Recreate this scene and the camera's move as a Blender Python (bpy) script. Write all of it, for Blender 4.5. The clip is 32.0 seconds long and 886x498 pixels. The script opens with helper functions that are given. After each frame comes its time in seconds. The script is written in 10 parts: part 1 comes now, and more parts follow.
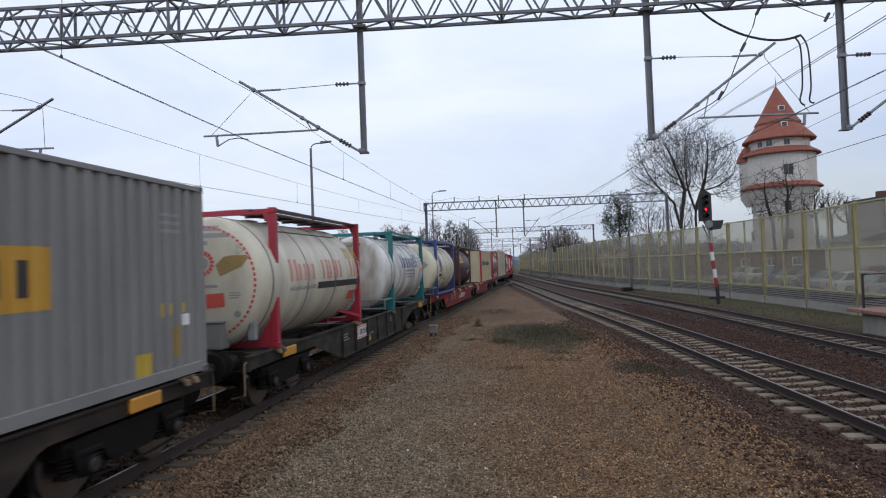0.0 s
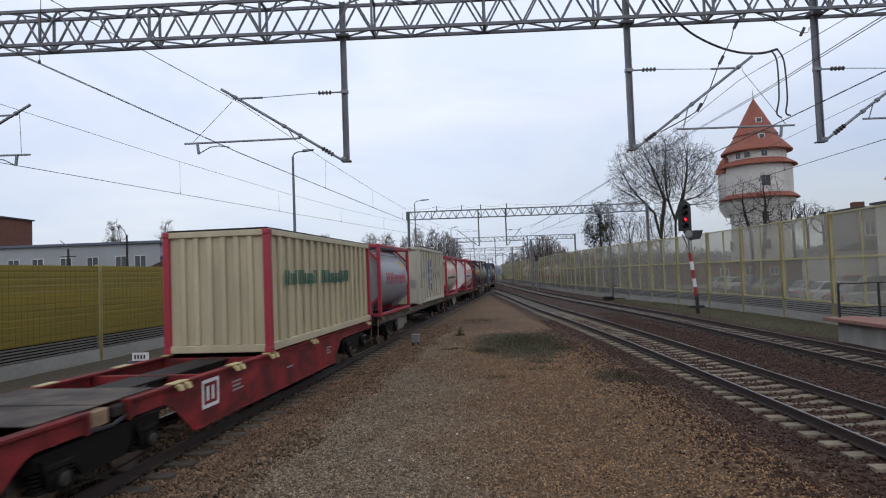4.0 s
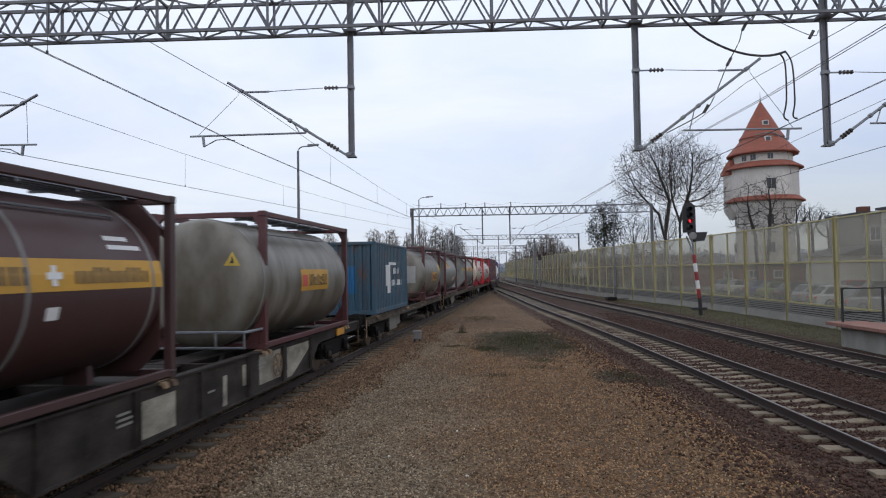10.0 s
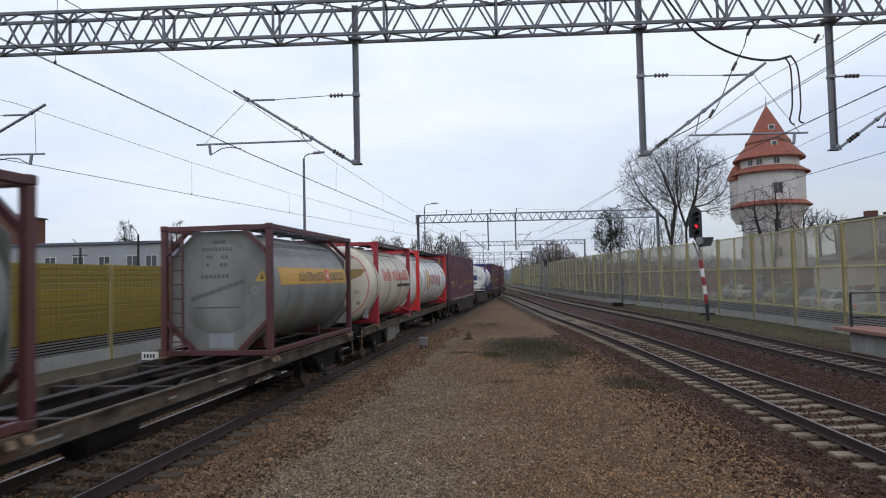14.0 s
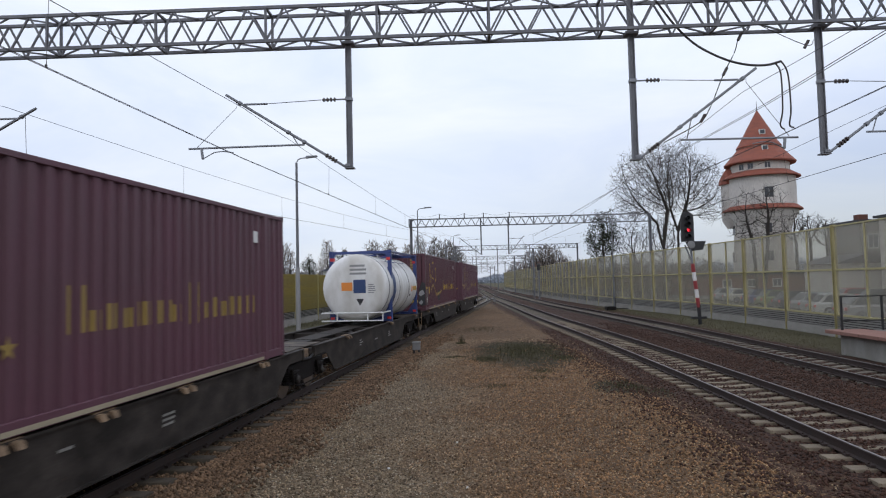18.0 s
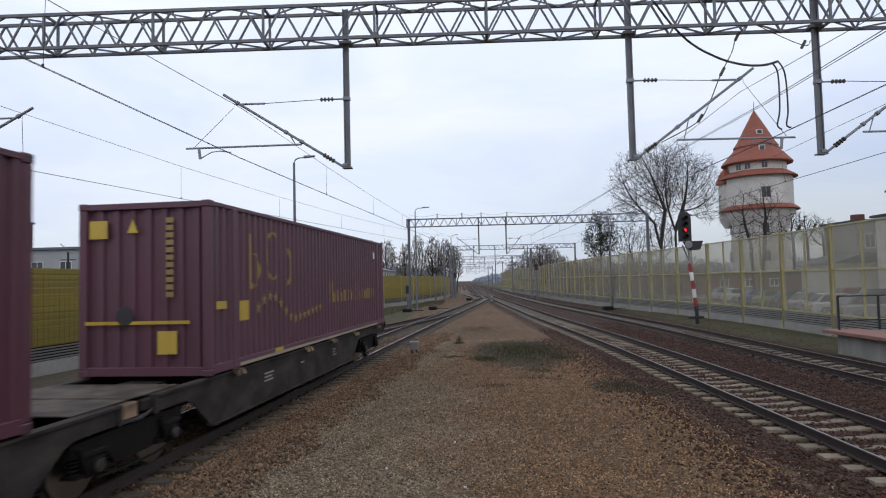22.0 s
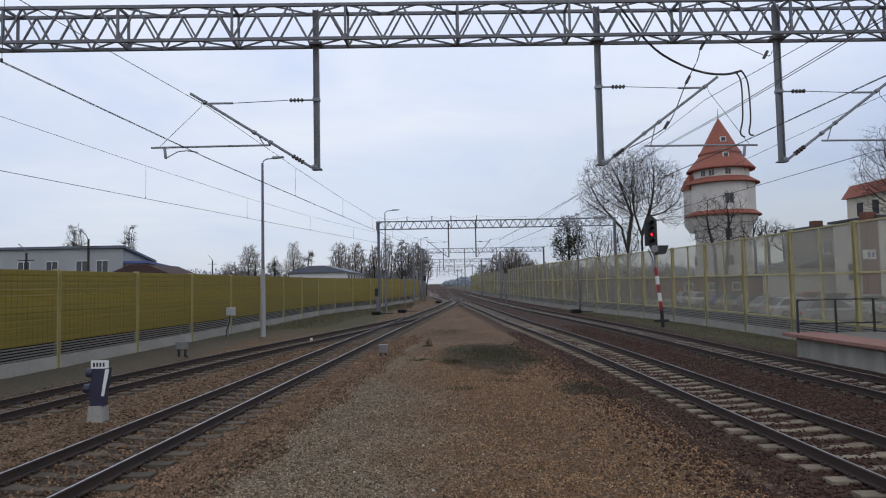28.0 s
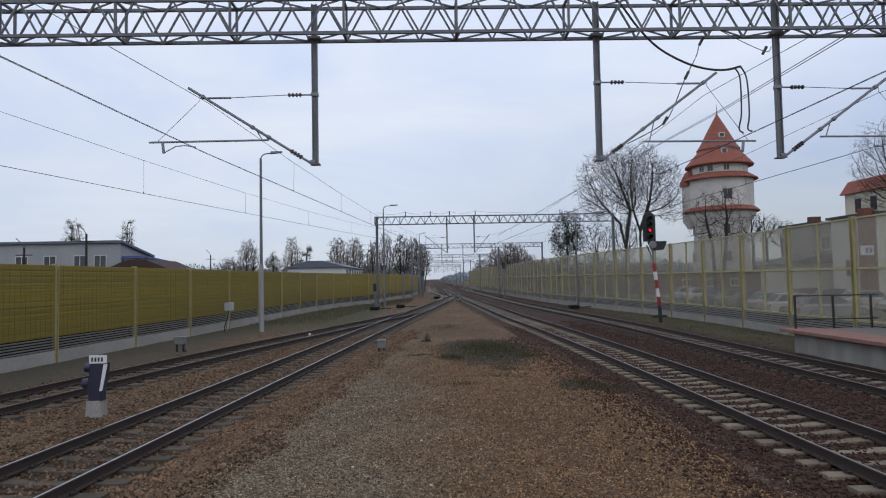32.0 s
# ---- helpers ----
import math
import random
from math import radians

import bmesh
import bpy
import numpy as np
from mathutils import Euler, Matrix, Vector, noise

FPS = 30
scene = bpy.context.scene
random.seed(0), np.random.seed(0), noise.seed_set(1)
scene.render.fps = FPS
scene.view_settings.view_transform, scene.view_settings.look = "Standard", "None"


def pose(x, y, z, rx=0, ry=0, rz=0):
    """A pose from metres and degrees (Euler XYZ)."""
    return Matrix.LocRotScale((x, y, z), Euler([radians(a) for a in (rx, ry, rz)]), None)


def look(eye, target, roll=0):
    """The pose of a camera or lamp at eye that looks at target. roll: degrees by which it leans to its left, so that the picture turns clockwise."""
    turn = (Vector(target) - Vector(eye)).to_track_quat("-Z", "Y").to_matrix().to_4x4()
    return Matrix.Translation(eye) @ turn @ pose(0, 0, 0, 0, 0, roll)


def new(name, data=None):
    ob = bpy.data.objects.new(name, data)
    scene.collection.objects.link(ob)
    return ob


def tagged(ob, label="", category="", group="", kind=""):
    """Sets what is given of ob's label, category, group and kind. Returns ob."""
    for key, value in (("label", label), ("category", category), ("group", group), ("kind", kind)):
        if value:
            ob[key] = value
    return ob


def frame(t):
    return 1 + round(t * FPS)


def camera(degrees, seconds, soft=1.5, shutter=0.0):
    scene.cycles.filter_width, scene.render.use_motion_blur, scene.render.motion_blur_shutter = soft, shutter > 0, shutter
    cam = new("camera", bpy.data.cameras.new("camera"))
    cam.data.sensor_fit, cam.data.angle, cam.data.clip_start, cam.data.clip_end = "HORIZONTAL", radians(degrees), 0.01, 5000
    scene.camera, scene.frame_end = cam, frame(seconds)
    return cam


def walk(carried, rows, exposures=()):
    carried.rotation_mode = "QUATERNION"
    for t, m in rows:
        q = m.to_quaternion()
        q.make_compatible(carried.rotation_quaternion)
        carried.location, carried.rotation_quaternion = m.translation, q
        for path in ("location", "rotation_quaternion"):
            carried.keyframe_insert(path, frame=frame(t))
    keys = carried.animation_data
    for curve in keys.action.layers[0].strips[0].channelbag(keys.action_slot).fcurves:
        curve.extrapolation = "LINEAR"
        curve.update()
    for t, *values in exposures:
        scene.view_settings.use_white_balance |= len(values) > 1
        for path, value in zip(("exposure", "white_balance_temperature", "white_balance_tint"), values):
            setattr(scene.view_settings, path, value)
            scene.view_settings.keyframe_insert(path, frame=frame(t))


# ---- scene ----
HFOV = 68.8
EYE = (0.0, 0.0, 2.68)
cam = camera(HFOV, 32.0, soft=1.1, shutter=0.25)

# seconds and the camera's turn in degrees: held in the hand at one spot
PATH = [
    (0.0, 91.435, 2.161, 3.250),
    (0.5, 91.673, 1.888, 2.716),
    (1.0, 91.861, 1.995, 2.255),
    (1.5, 91.909, 2.037, 1.876),
    (2.0, 91.989, 2.226, 1.672),
    (2.5, 92.036, 2.341, 1.576),
    (3.0, 92.067, 2.193, 1.589),
    (3.5, 92.106, 2.043, 1.639),
    (5.5, 92.362, 2.264, 1.931),
    (6.0, 92.321, 2.257, 1.954),
    (6.5, 92.271, 2.222, 1.956),
    (7.0, 92.223, 2.048, 1.932),
    (7.5, 92.121, 1.499, 1.898),
    (8.0, 92.053, 1.471, 1.924),
    (8.5, 92.002, 1.549, 1.922),
    (9.0, 91.985, 1.484, 1.815),
    (9.5, 92.014, 1.211, 1.886),
    (10.0, 91.934, 1.002, 1.950),
    (10.5, 91.937, 1.136, 1.944),
    (11.0, 92.028, 1.367, 1.890),
    (11.5, 92.164, 1.338, 1.875),
    (12.0, 92.291, 1.370, 1.920),
    (12.5, 92.411, 1.299, 2.105),
    (13.0, 92.457, 1.214, 2.294),
    (13.5, 92.491, 1.189, 2.431),
    (14.0, 92.517, 1.280, 2.472),
    (14.5, 92.544, 1.377, 2.599),
    (16.5, 92.645, 1.167, 2.015),
    (17.0, 92.675, 1.257, 1.947),
    (17.5, 92.776, 1.302, 1.875),
    (18.0, 92.870, 1.372, 1.854),
    (18.5, 93.017, 1.312, 1.978),
    (19.0, 93.052, 1.473, 2.150),
    (19.5, 93.063, 1.469, 2.299),
    (20.0, 93.037, 1.427, 2.384),
    (20.5, 93.022, 1.309, 2.276),
    (21.0, 93.011, 1.324, 2.066),
    (21.5, 92.939, 1.428, 1.816),
    (22.0, 92.851, 1.387, 1.651),
    (22.5, 92.731, 1.366, 1.507),
    (23.0, 92.642, 1.503, 1.452),
    (23.5, 92.604, 1.644, 1.485),
    (24.0, 92.605, 1.633, 1.555),
    (24.5, 92.573, 1.724, 1.643),
    (25.0, 92.657, 1.572, 1.497),
    (25.5, 92.564, 1.606, 0.988),
    (27.5, 92.979, 1.152, -1.005),
    (28.0, 93.045, 1.149, -1.046),
    (28.5, 93.083, 1.014, -1.111),
    (29.0, 93.250, 0.873, -1.010),
    (29.5, 93.373, 0.627, -0.978),
    (30.0, 93.435, 0.544, -0.992),
    (30.5, 93.383, 0.917, -1.044),
    (31.0, 93.175, 1.145, -1.151),
    (31.5, 92.898, 1.167, -1.160),
    (32.0, 92.631, 1.069, -1.191),
]
walk(cam, [(t, pose(*EYE, a, b, c)) for t, a, b, c in PATH],
     [(0, 0.09, 6380, 10), (2, 0.04, 6350, 10), (3, 0.04, 6400, 10), (6, 0.06, 6450, 10), (8, 0.08, 6500, 10), (14, 0.13, 6500, 10), (17, 0.06, 6350, 10), (18, 0.12, 6500, 10), (19, 0.0, 6350, 10), (20, -0.04, 6330, 10),
      (21, 0.09, 6450, 10), (22, 0.12, 6500, 10), (24, 0.11, 6500, 10), (25, -0.06, 6350, 10), (28, -0.08, 6400, 10), (32, -0.13, 6320, 10)])

# ---------------------------------------------------------------- sky and light
SUN_EL, SUN_AZ = radians(38), radians(200)
world = bpy.data.worlds.new("overcast_sky")
scene.world = world
world.use_nodes = True
wt = world.node_tree
wt.nodes.clear()
w_out = wt.nodes.new("ShaderNodeOutputWorld")
w_sky = wt.nodes.new("ShaderNodeTexSky")
w_sky.sky_type = "NISHITA"
w_sky.sun_disc = False
w_sky.sun_elevation, w_sky.sun_rotation = SUN_EL, SUN_AZ
w_bg = wt.nodes.new("ShaderNodeBackground")
w_bg.inputs["Strength"].default_value = 0.02
w_cloud = wt.nodes.new("ShaderNodeBackground")
w_cloud.inputs["Strength"].default_value = 0.88
w_add = wt.nodes.new("ShaderNodeAddShader")
w_tc = wt.nodes.new("ShaderNodeTexCoord")
w_map = wt.nodes.new("ShaderNodeMapping")
w_map.inputs["Scale"].default_value = (1.0, 1.0, 3.2)
w_noise = wt.nodes.new("ShaderNodeTexNoise")
w_noise.inputs["Scale"].default_value = 2.2
w_noise.inputs["Detail"].default_value = 6
w_noise.inputs["Roughness"].default_value = 0.55
w_noise.inputs["Distortion"].default_value = 0.6
w_ramp = wt.nodes.new("ShaderNodeValToRGB")
w_ramp.color_ramp.elements[0].position = 0.30
w_ramp.color_ramp.elements[0].color = (0.70, 0.785, 1.0, 1)
w_ramp.color_ramp.elements[1].position = 0.68
w_ramp.color_ramp.elements[1].color = (0.93, 0.965, 1.04, 1)
wt.links.new(w_tc.outputs["Generated"], w_map.inputs["Vector"])
wt.links.new(w_map.outputs["Vector"], w_noise.inputs["Vector"])
wt.links.new(w_noise.outputs["Fac"], w_ramp.inputs["Fac"])
# an overcast sky is brighter overhead than at the horizon
w_sep = wt.nodes.new("ShaderNodeSeparateXYZ")
w_grad = wt.nodes.new("ShaderNodeMapRange")
w_grad.inputs["From Min"].default_value, w_grad.inputs["From Max"].default_value = -0.02, 0.42
w_grad.inputs["To Min"].default_value, w_grad.inputs["To Max"].default_value = 0.775, 1.10
w_mul = wt.nodes.new("ShaderNodeVectorMath")
w_mul.operation = "SCALE"
wt.links.new(w_tc.outputs["Generated"], w_sep.inputs["Vector"])
wt.links.new(w_sep.outputs["Z"], w_grad.inputs["Value"])
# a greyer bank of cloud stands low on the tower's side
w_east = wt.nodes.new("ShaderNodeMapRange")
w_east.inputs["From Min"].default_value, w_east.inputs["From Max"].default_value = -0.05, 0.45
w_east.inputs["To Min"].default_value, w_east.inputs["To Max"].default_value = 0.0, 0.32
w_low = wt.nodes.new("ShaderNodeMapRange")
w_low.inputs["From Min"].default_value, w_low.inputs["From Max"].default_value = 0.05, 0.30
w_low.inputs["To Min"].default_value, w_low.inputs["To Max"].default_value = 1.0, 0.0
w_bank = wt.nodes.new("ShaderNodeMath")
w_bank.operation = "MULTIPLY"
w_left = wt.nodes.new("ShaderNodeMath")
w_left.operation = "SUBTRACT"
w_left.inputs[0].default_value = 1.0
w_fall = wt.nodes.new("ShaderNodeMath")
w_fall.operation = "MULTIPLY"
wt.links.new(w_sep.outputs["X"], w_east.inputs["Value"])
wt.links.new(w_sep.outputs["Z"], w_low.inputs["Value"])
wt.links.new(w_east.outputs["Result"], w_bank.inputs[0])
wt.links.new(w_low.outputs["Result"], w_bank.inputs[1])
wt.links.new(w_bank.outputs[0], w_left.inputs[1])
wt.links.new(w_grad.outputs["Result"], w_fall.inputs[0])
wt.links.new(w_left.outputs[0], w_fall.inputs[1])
wt.links.new(w_ramp.outputs["Color"], w_mul.inputs[0])
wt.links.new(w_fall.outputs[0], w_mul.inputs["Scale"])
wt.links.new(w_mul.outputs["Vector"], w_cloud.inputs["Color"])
wt.links.new(w_sky.outputs["Color"], w_bg.inputs["Color"])
wt.links.new(w_bg.outputs[0], w_add.inputs[0])
wt.links.new(w_cloud.outputs[0], w_add.inputs[1])
wt.links.new(w_add.outputs[0], w_out.inputs["Surface"])

sun_data = bpy.data.lights.new("sun", "SUN")
sun_data.energy = 0.3
sun_data.angle = radians(40)
sun_data.color = (1.0, 0.96, 0.9)
sun = new("sun", sun_data)
sun.matrix_world = look((0, 0, 50), (-0.27, 0.73, 50 - 0.62))


# ---------------------------------------------------------------- materials
def surf(name, base, rough=0.7, metal=0.0, second=None, scale=4.0, amount=0.5, fine=60.0, bump=0.15, stretch=(1, 1, 1),
         rust=None, rust_amount=0.0, island=0.0, randomness=0.0, grain=0.25):
    """A two-scale procedural surface: base colour broken by large stains and fine grain, with bump and optional rust."""
    m = bpy.data.materials.new(name)
    m.use_nodes = True
    t = m.node_tree
    b = t.nodes["Principled BSDF"]
    b.inputs["Metallic"].default_value = metal
    if rough >= 0.85:
        b.inputs["Specular IOR Level"].default_value = 0.28
    tc = t.nodes.new("ShaderNodeTexCoord")
    mp = t.nodes.new("ShaderNodeMapping")
    mp.inputs["Scale"].default_value = stretch
    t.links.new(tc.outputs["Object"], mp.inputs["Vector"])
    n1 = t.nodes.new("ShaderNodeTexNoise")
    n1.inputs["Scale"].default_value, n1.inputs["Detail"].default_value = scale, 5
    n2 = t.nodes.new("ShaderNodeTexNoise")
    n2.inputs["Scale"].default_value, n2.inputs["Detail"].default_value = fine, 3
    for n in (n1, n2):
        t.links.new(mp.outputs["Vector"], n.inputs["Vector"])
    second = second or tuple(c * 0.62 for c in base)
    ramp = t.nodes.new("ShaderNodeValToRGB")
    ramp.color_ramp.elements[0].position, ramp.color_ramp.elements[1].position = 0.36, 0.66
    ramp.color_ramp.elements[0].color = (*[b0 * (1 - amount) + s0 * amount for b0, s0 in zip(base, second)], 1)
    ramp.color_ramp.elements[1].color = (*base, 1)
    t.links.new(n1.outputs["Fac"], ramp.inputs["Fac"])
    col = ramp.outputs["Color"]

    def mul(src, fac_from, lo, hi):
        mr = t.nodes.new("ShaderNodeMapRange")
        mr.inputs["To Min"].default_value, mr.inputs["To Max"].default_value = lo, hi
        t.links.new(fac_from, mr.inputs["Value"])
        mx = t.nodes.new("ShaderNodeMix")
        mx.data_type, mx.blend_type = "RGBA", "MULTIPLY"
        mx.inputs["Factor"].default_value = 1.0
        t.links.new(src, mx.inputs["A"])
        cmb = t.nodes.new("ShaderNodeCombineColor")
        for i in range(3):
            t.links.new(mr.outputs["Result"], cmb.inputs[i])
        t.links.new(cmb.outputs["Color"], mx.inputs["B"])
        return mx.outputs["Result"]

    col = mul(col, n2.outputs["Fac"], 1 - grain, 1 + grain)
    if randomness:
        oi = t.nodes.new("ShaderNodeObjectInfo")
        col = mul(col, oi.outputs["Random"], 1 - randomness, 1 + randomness)
    if island:
        ge = t.nodes.new("ShaderNodeNewGeometry")
        col = mul(col, ge.outputs["Random Per Island"], 1 - island, 1 + island)
    if rust:
        n3 = t.nodes.new("ShaderNodeTexNoise")
        n3.inputs["Scale"].default_value, n3.inputs["Detail"].default_value, n3.inputs["Roughness"].default_value = scale * 2.3, 8, 0.7
        t.links.new(mp.outputs["Vector"], n3.inputs["Vector"])
        r3 = t.nodes.new("ShaderNodeValToRGB")
        r3.color_ramp.elements[0].position, r3.color_ramp.elements[1].position = 0.72 - rust_amount * 0.4, 0.84 - rust_amount * 0.4
        t.links.new(n3.outputs["Fac"], r3.inputs["Fac"])
        mx = t.nodes.new("ShaderNodeMix")
        mx.data_type = "RGBA"
        t.links.new(r3.outputs["Color"], mx.inputs["Factor"])
        t.links.new(col, mx.inputs["A"])
        mx.inputs["B"].default_value = (*rust, 1)
        col = mx.outputs["Result"]
    t.links.new(col, b.inputs["Base Color"])
    mr = t.nodes.new("ShaderNodeMapRange")
    mr.inputs["To Min"].default_value, mr.inputs["To Max"].default_value = max(0.02, rough - 0.12), min(1, rough + 0.12)
    t.links.new(n1.outputs["Fac"], mr.inputs["Value"])
    t.links.new(mr.outputs["Result"], b.inputs["Roughness"])
    if bump:
        bp = t.nodes.new("ShaderNodeBump")
        bp.inputs["Strength"].default_value, bp.inputs["Distance"].default_value = bump, 0.01
        t.links.new(n2.outputs["Fac"], bp.inputs["Height"])
        t.links.new(bp.outputs["Normal"], b.inputs["Normal"])
    return m


RUST = (0.13, 0.06, 0.035)
GRIME = (0.06, 0.05, 0.045)


def paint(name, base, dirt=0.35, rough=0.5, rust=0.12, stretch=(1.2, 0.6, 0.35)):
    return surf(name, base, rough, 0.0, tuple(c * 0.55 + g * 0.4 for c, g in zip(base, GRIME)), 1.6, dirt, 35, 0.03, stretch, RUST, rust, grain=0.10)


def grimy(name, base, amount=0.9, rust=0.22, sheen=0.2):
    """Work-worn steel paint: blotches of black grease and brake dust, rust, scraped grain."""
    m = surf(name, base, 0.76, 0.0, (0.016, 0.013, 0.011), 2.4, amount, 28, 0.12, (0.8, 0.7, 1.3), (0.10, 0.052, 0.032), rust, grain=0.28)
    m.node_tree.nodes["Principled BSDF"].inputs["Specular IOR Level"].default_value = sheen
    return m


def cladding(name, base, dirt=(0.30, 0.26, 0.19), amount=0.55, rough=0.42):
    """Tank cladding: pale paint with soft brown smears that run down the shell."""
    return surf(name, base, rough, 0.0, dirt, 1.5, amount, 40, 0.02, (1.0, 1.5, 0.5), (0.16, 0.12, 0.085), 0.10, grain=0.07)


M = {}
M["rail_top"] = surf("polished_rail_steel", (0.42, 0.42, 0.45), 0.32, 1.0, (0.22, 0.205, 0.20), 3, 0.5, 80, 0.05, (1, 0.05, 1))
M["rail_dull"] = surf("dull_worn_rail_steel", (0.26, 0.24, 0.23), 0.45, 0.9, (0.14, 0.12, 0.11), 3, 0.5, 80, 0.05, (1, 0.05, 1))
M["rail_side"] = surf("rusty_rail_steel", (0.040, 0.024, 0.019), 0.8, 0.0, (0.022, 0.016, 0.014), 5, 0.6, 60, 0.3)
M["sleeper"] = surf("weathered_concrete_sleeper", (0.215, 0.178, 0.125), 0.9, 0, (0.13, 0.10, 0.075), 6, 0.7, 50, 0.4, (1, 1, 1), (0.10, 0.06, 0.04), 0.25, 0, 0.18)
M["old_sleeper"] = surf("dirty_concrete_sleeper", (0.10, 0.082, 0.06), 0.95, 0, (0.055, 0.042, 0.034), 6, 0.7, 50, 0.4, (1, 1, 1), (0.09, 0.055, 0.04), 0.3, 0, 0.2)
M["dark_steel"] = surf("dark_greasy_steel", (0.016, 0.0145, 0.0135), 0.7, 0.2, (0.014, 0.013, 0.012), 4, 0.6, 40, 0.2, (1, 1, 1), (0.06, 0.042, 0.03), 0.3)
M["bogie_steel"] = surf("brake_dust_on_bogie_steel", (0.013, 0.010, 0.009), 0.8, 0.1, (0.007, 0.006, 0.0055), 5, 0.7, 30, 0.3, (1, 1, 1), (0.035, 0.024, 0.018), 0.25)
for key in ("dark_steel", "bogie_steel"):
    M[key].node_tree.nodes["Principled BSDF"].inputs["Specular IOR Level"].default_value = 0.12
for key in ("bogie_steel", "dark_steel"):
    M[key].node_tree.nodes["Principled BSDF"].inputs["Specular IOR Level"].default_value = 0.15
M["wheel_tread"] = surf("bright_wheel_tread", (0.42, 0.41, 0.4), 0.35, 1.0)
M["wagon_grey"] = grimy("grey_wagon_paint", (0.056, 0.048, 0.039))
M["wagon_pale"] = grimy("pale_beige_wagon_paint", (0.130, 0.108, 0.080), 0.85, 0.5)
M["panel_grey"] = paint("dusty_grey_panel_paint", (0.175, 0.162, 0.138), 0.6, 0.6, 0.1)
M["wagon_dark"] = grimy("dark_grey_wagon_paint", (0.052, 0.043, 0.037))
M["wagon_red"] = grimy("traffic_red_wagon_paint", (0.24, 0.027, 0.028), 0.7, 0.3)
M["yellow"] = paint("worn_yellow_paint", (0.52, 0.36, 0.05), 0.4, 0.55, 0.2)
M["ochre"] = paint("dirty_ochre_paint", (0.33, 0.22, 0.07), 0.6, 0.6, 0.3)
M["white"] = paint("white_decal", (0.72, 0.72, 0.7), 0.3, 0.5, 0.05)
M["black"] = paint("black_decal", (0.025, 0.025, 0.028), 0.3, 0.5, 0.0)
M["orange"] = paint("orange_plate", (0.75, 0.25, 0.04), 0.2, 0.5, 0.05)
M["blue_decal"] = paint("navy_decal", (0.022, 0.052, 0.145), 0.2, 0.5, 0.0)
M["red_decal"] = paint("red_decal", (0.55, 0.03, 0.035), 0.2, 0.5, 0.0)
M["galv"] = surf("galvanised_steel", (0.24, 0.25, 0.27), 0.5, 0.6, (0.15, 0.155, 0.165), 6, 0.6, 40, 0.1)
M["mast_steel"] = surf("weathered_grey_mast_paint", (0.17, 0.175, 0.19), 0.6, 0.2, (0.10, 0.1, 0.11), 3, 0.6, 40, 0.1, (1, 1, 0.5), RUST, 0.08)
M["wire"] = surf("dark_catenary_wire", (0.045, 0.04, 0.04), 0.6, 0.4, None, 3, 0.3, 30, 0.0)
M["insulator"] = surf("brown_glazed_insulator", (0.06, 0.045, 0.04), 0.25)
M["concrete"] = surf("grey_wall_concrete", (0.34, 0.325, 0.295), 0.9, 0, (0.18, 0.17, 0.148), 1.5, 0.6, 40, 0.25, (1, 1, 0.4), (0.13, 0.12, 0.095), 0.28)
M["pole_concrete"] = surf("spun_concrete_pole", (0.33, 0.33, 0.33), 0.85, 0, (0.22, 0.22, 0.22), 2, 0.5, 40, 0.2, (1, 1, 0.2))
M["asphalt"] = surf("grey_asphalt", (0.07, 0.07, 0.07), 0.9, 0, None, 0.3, 0.5, 60, 0.4)


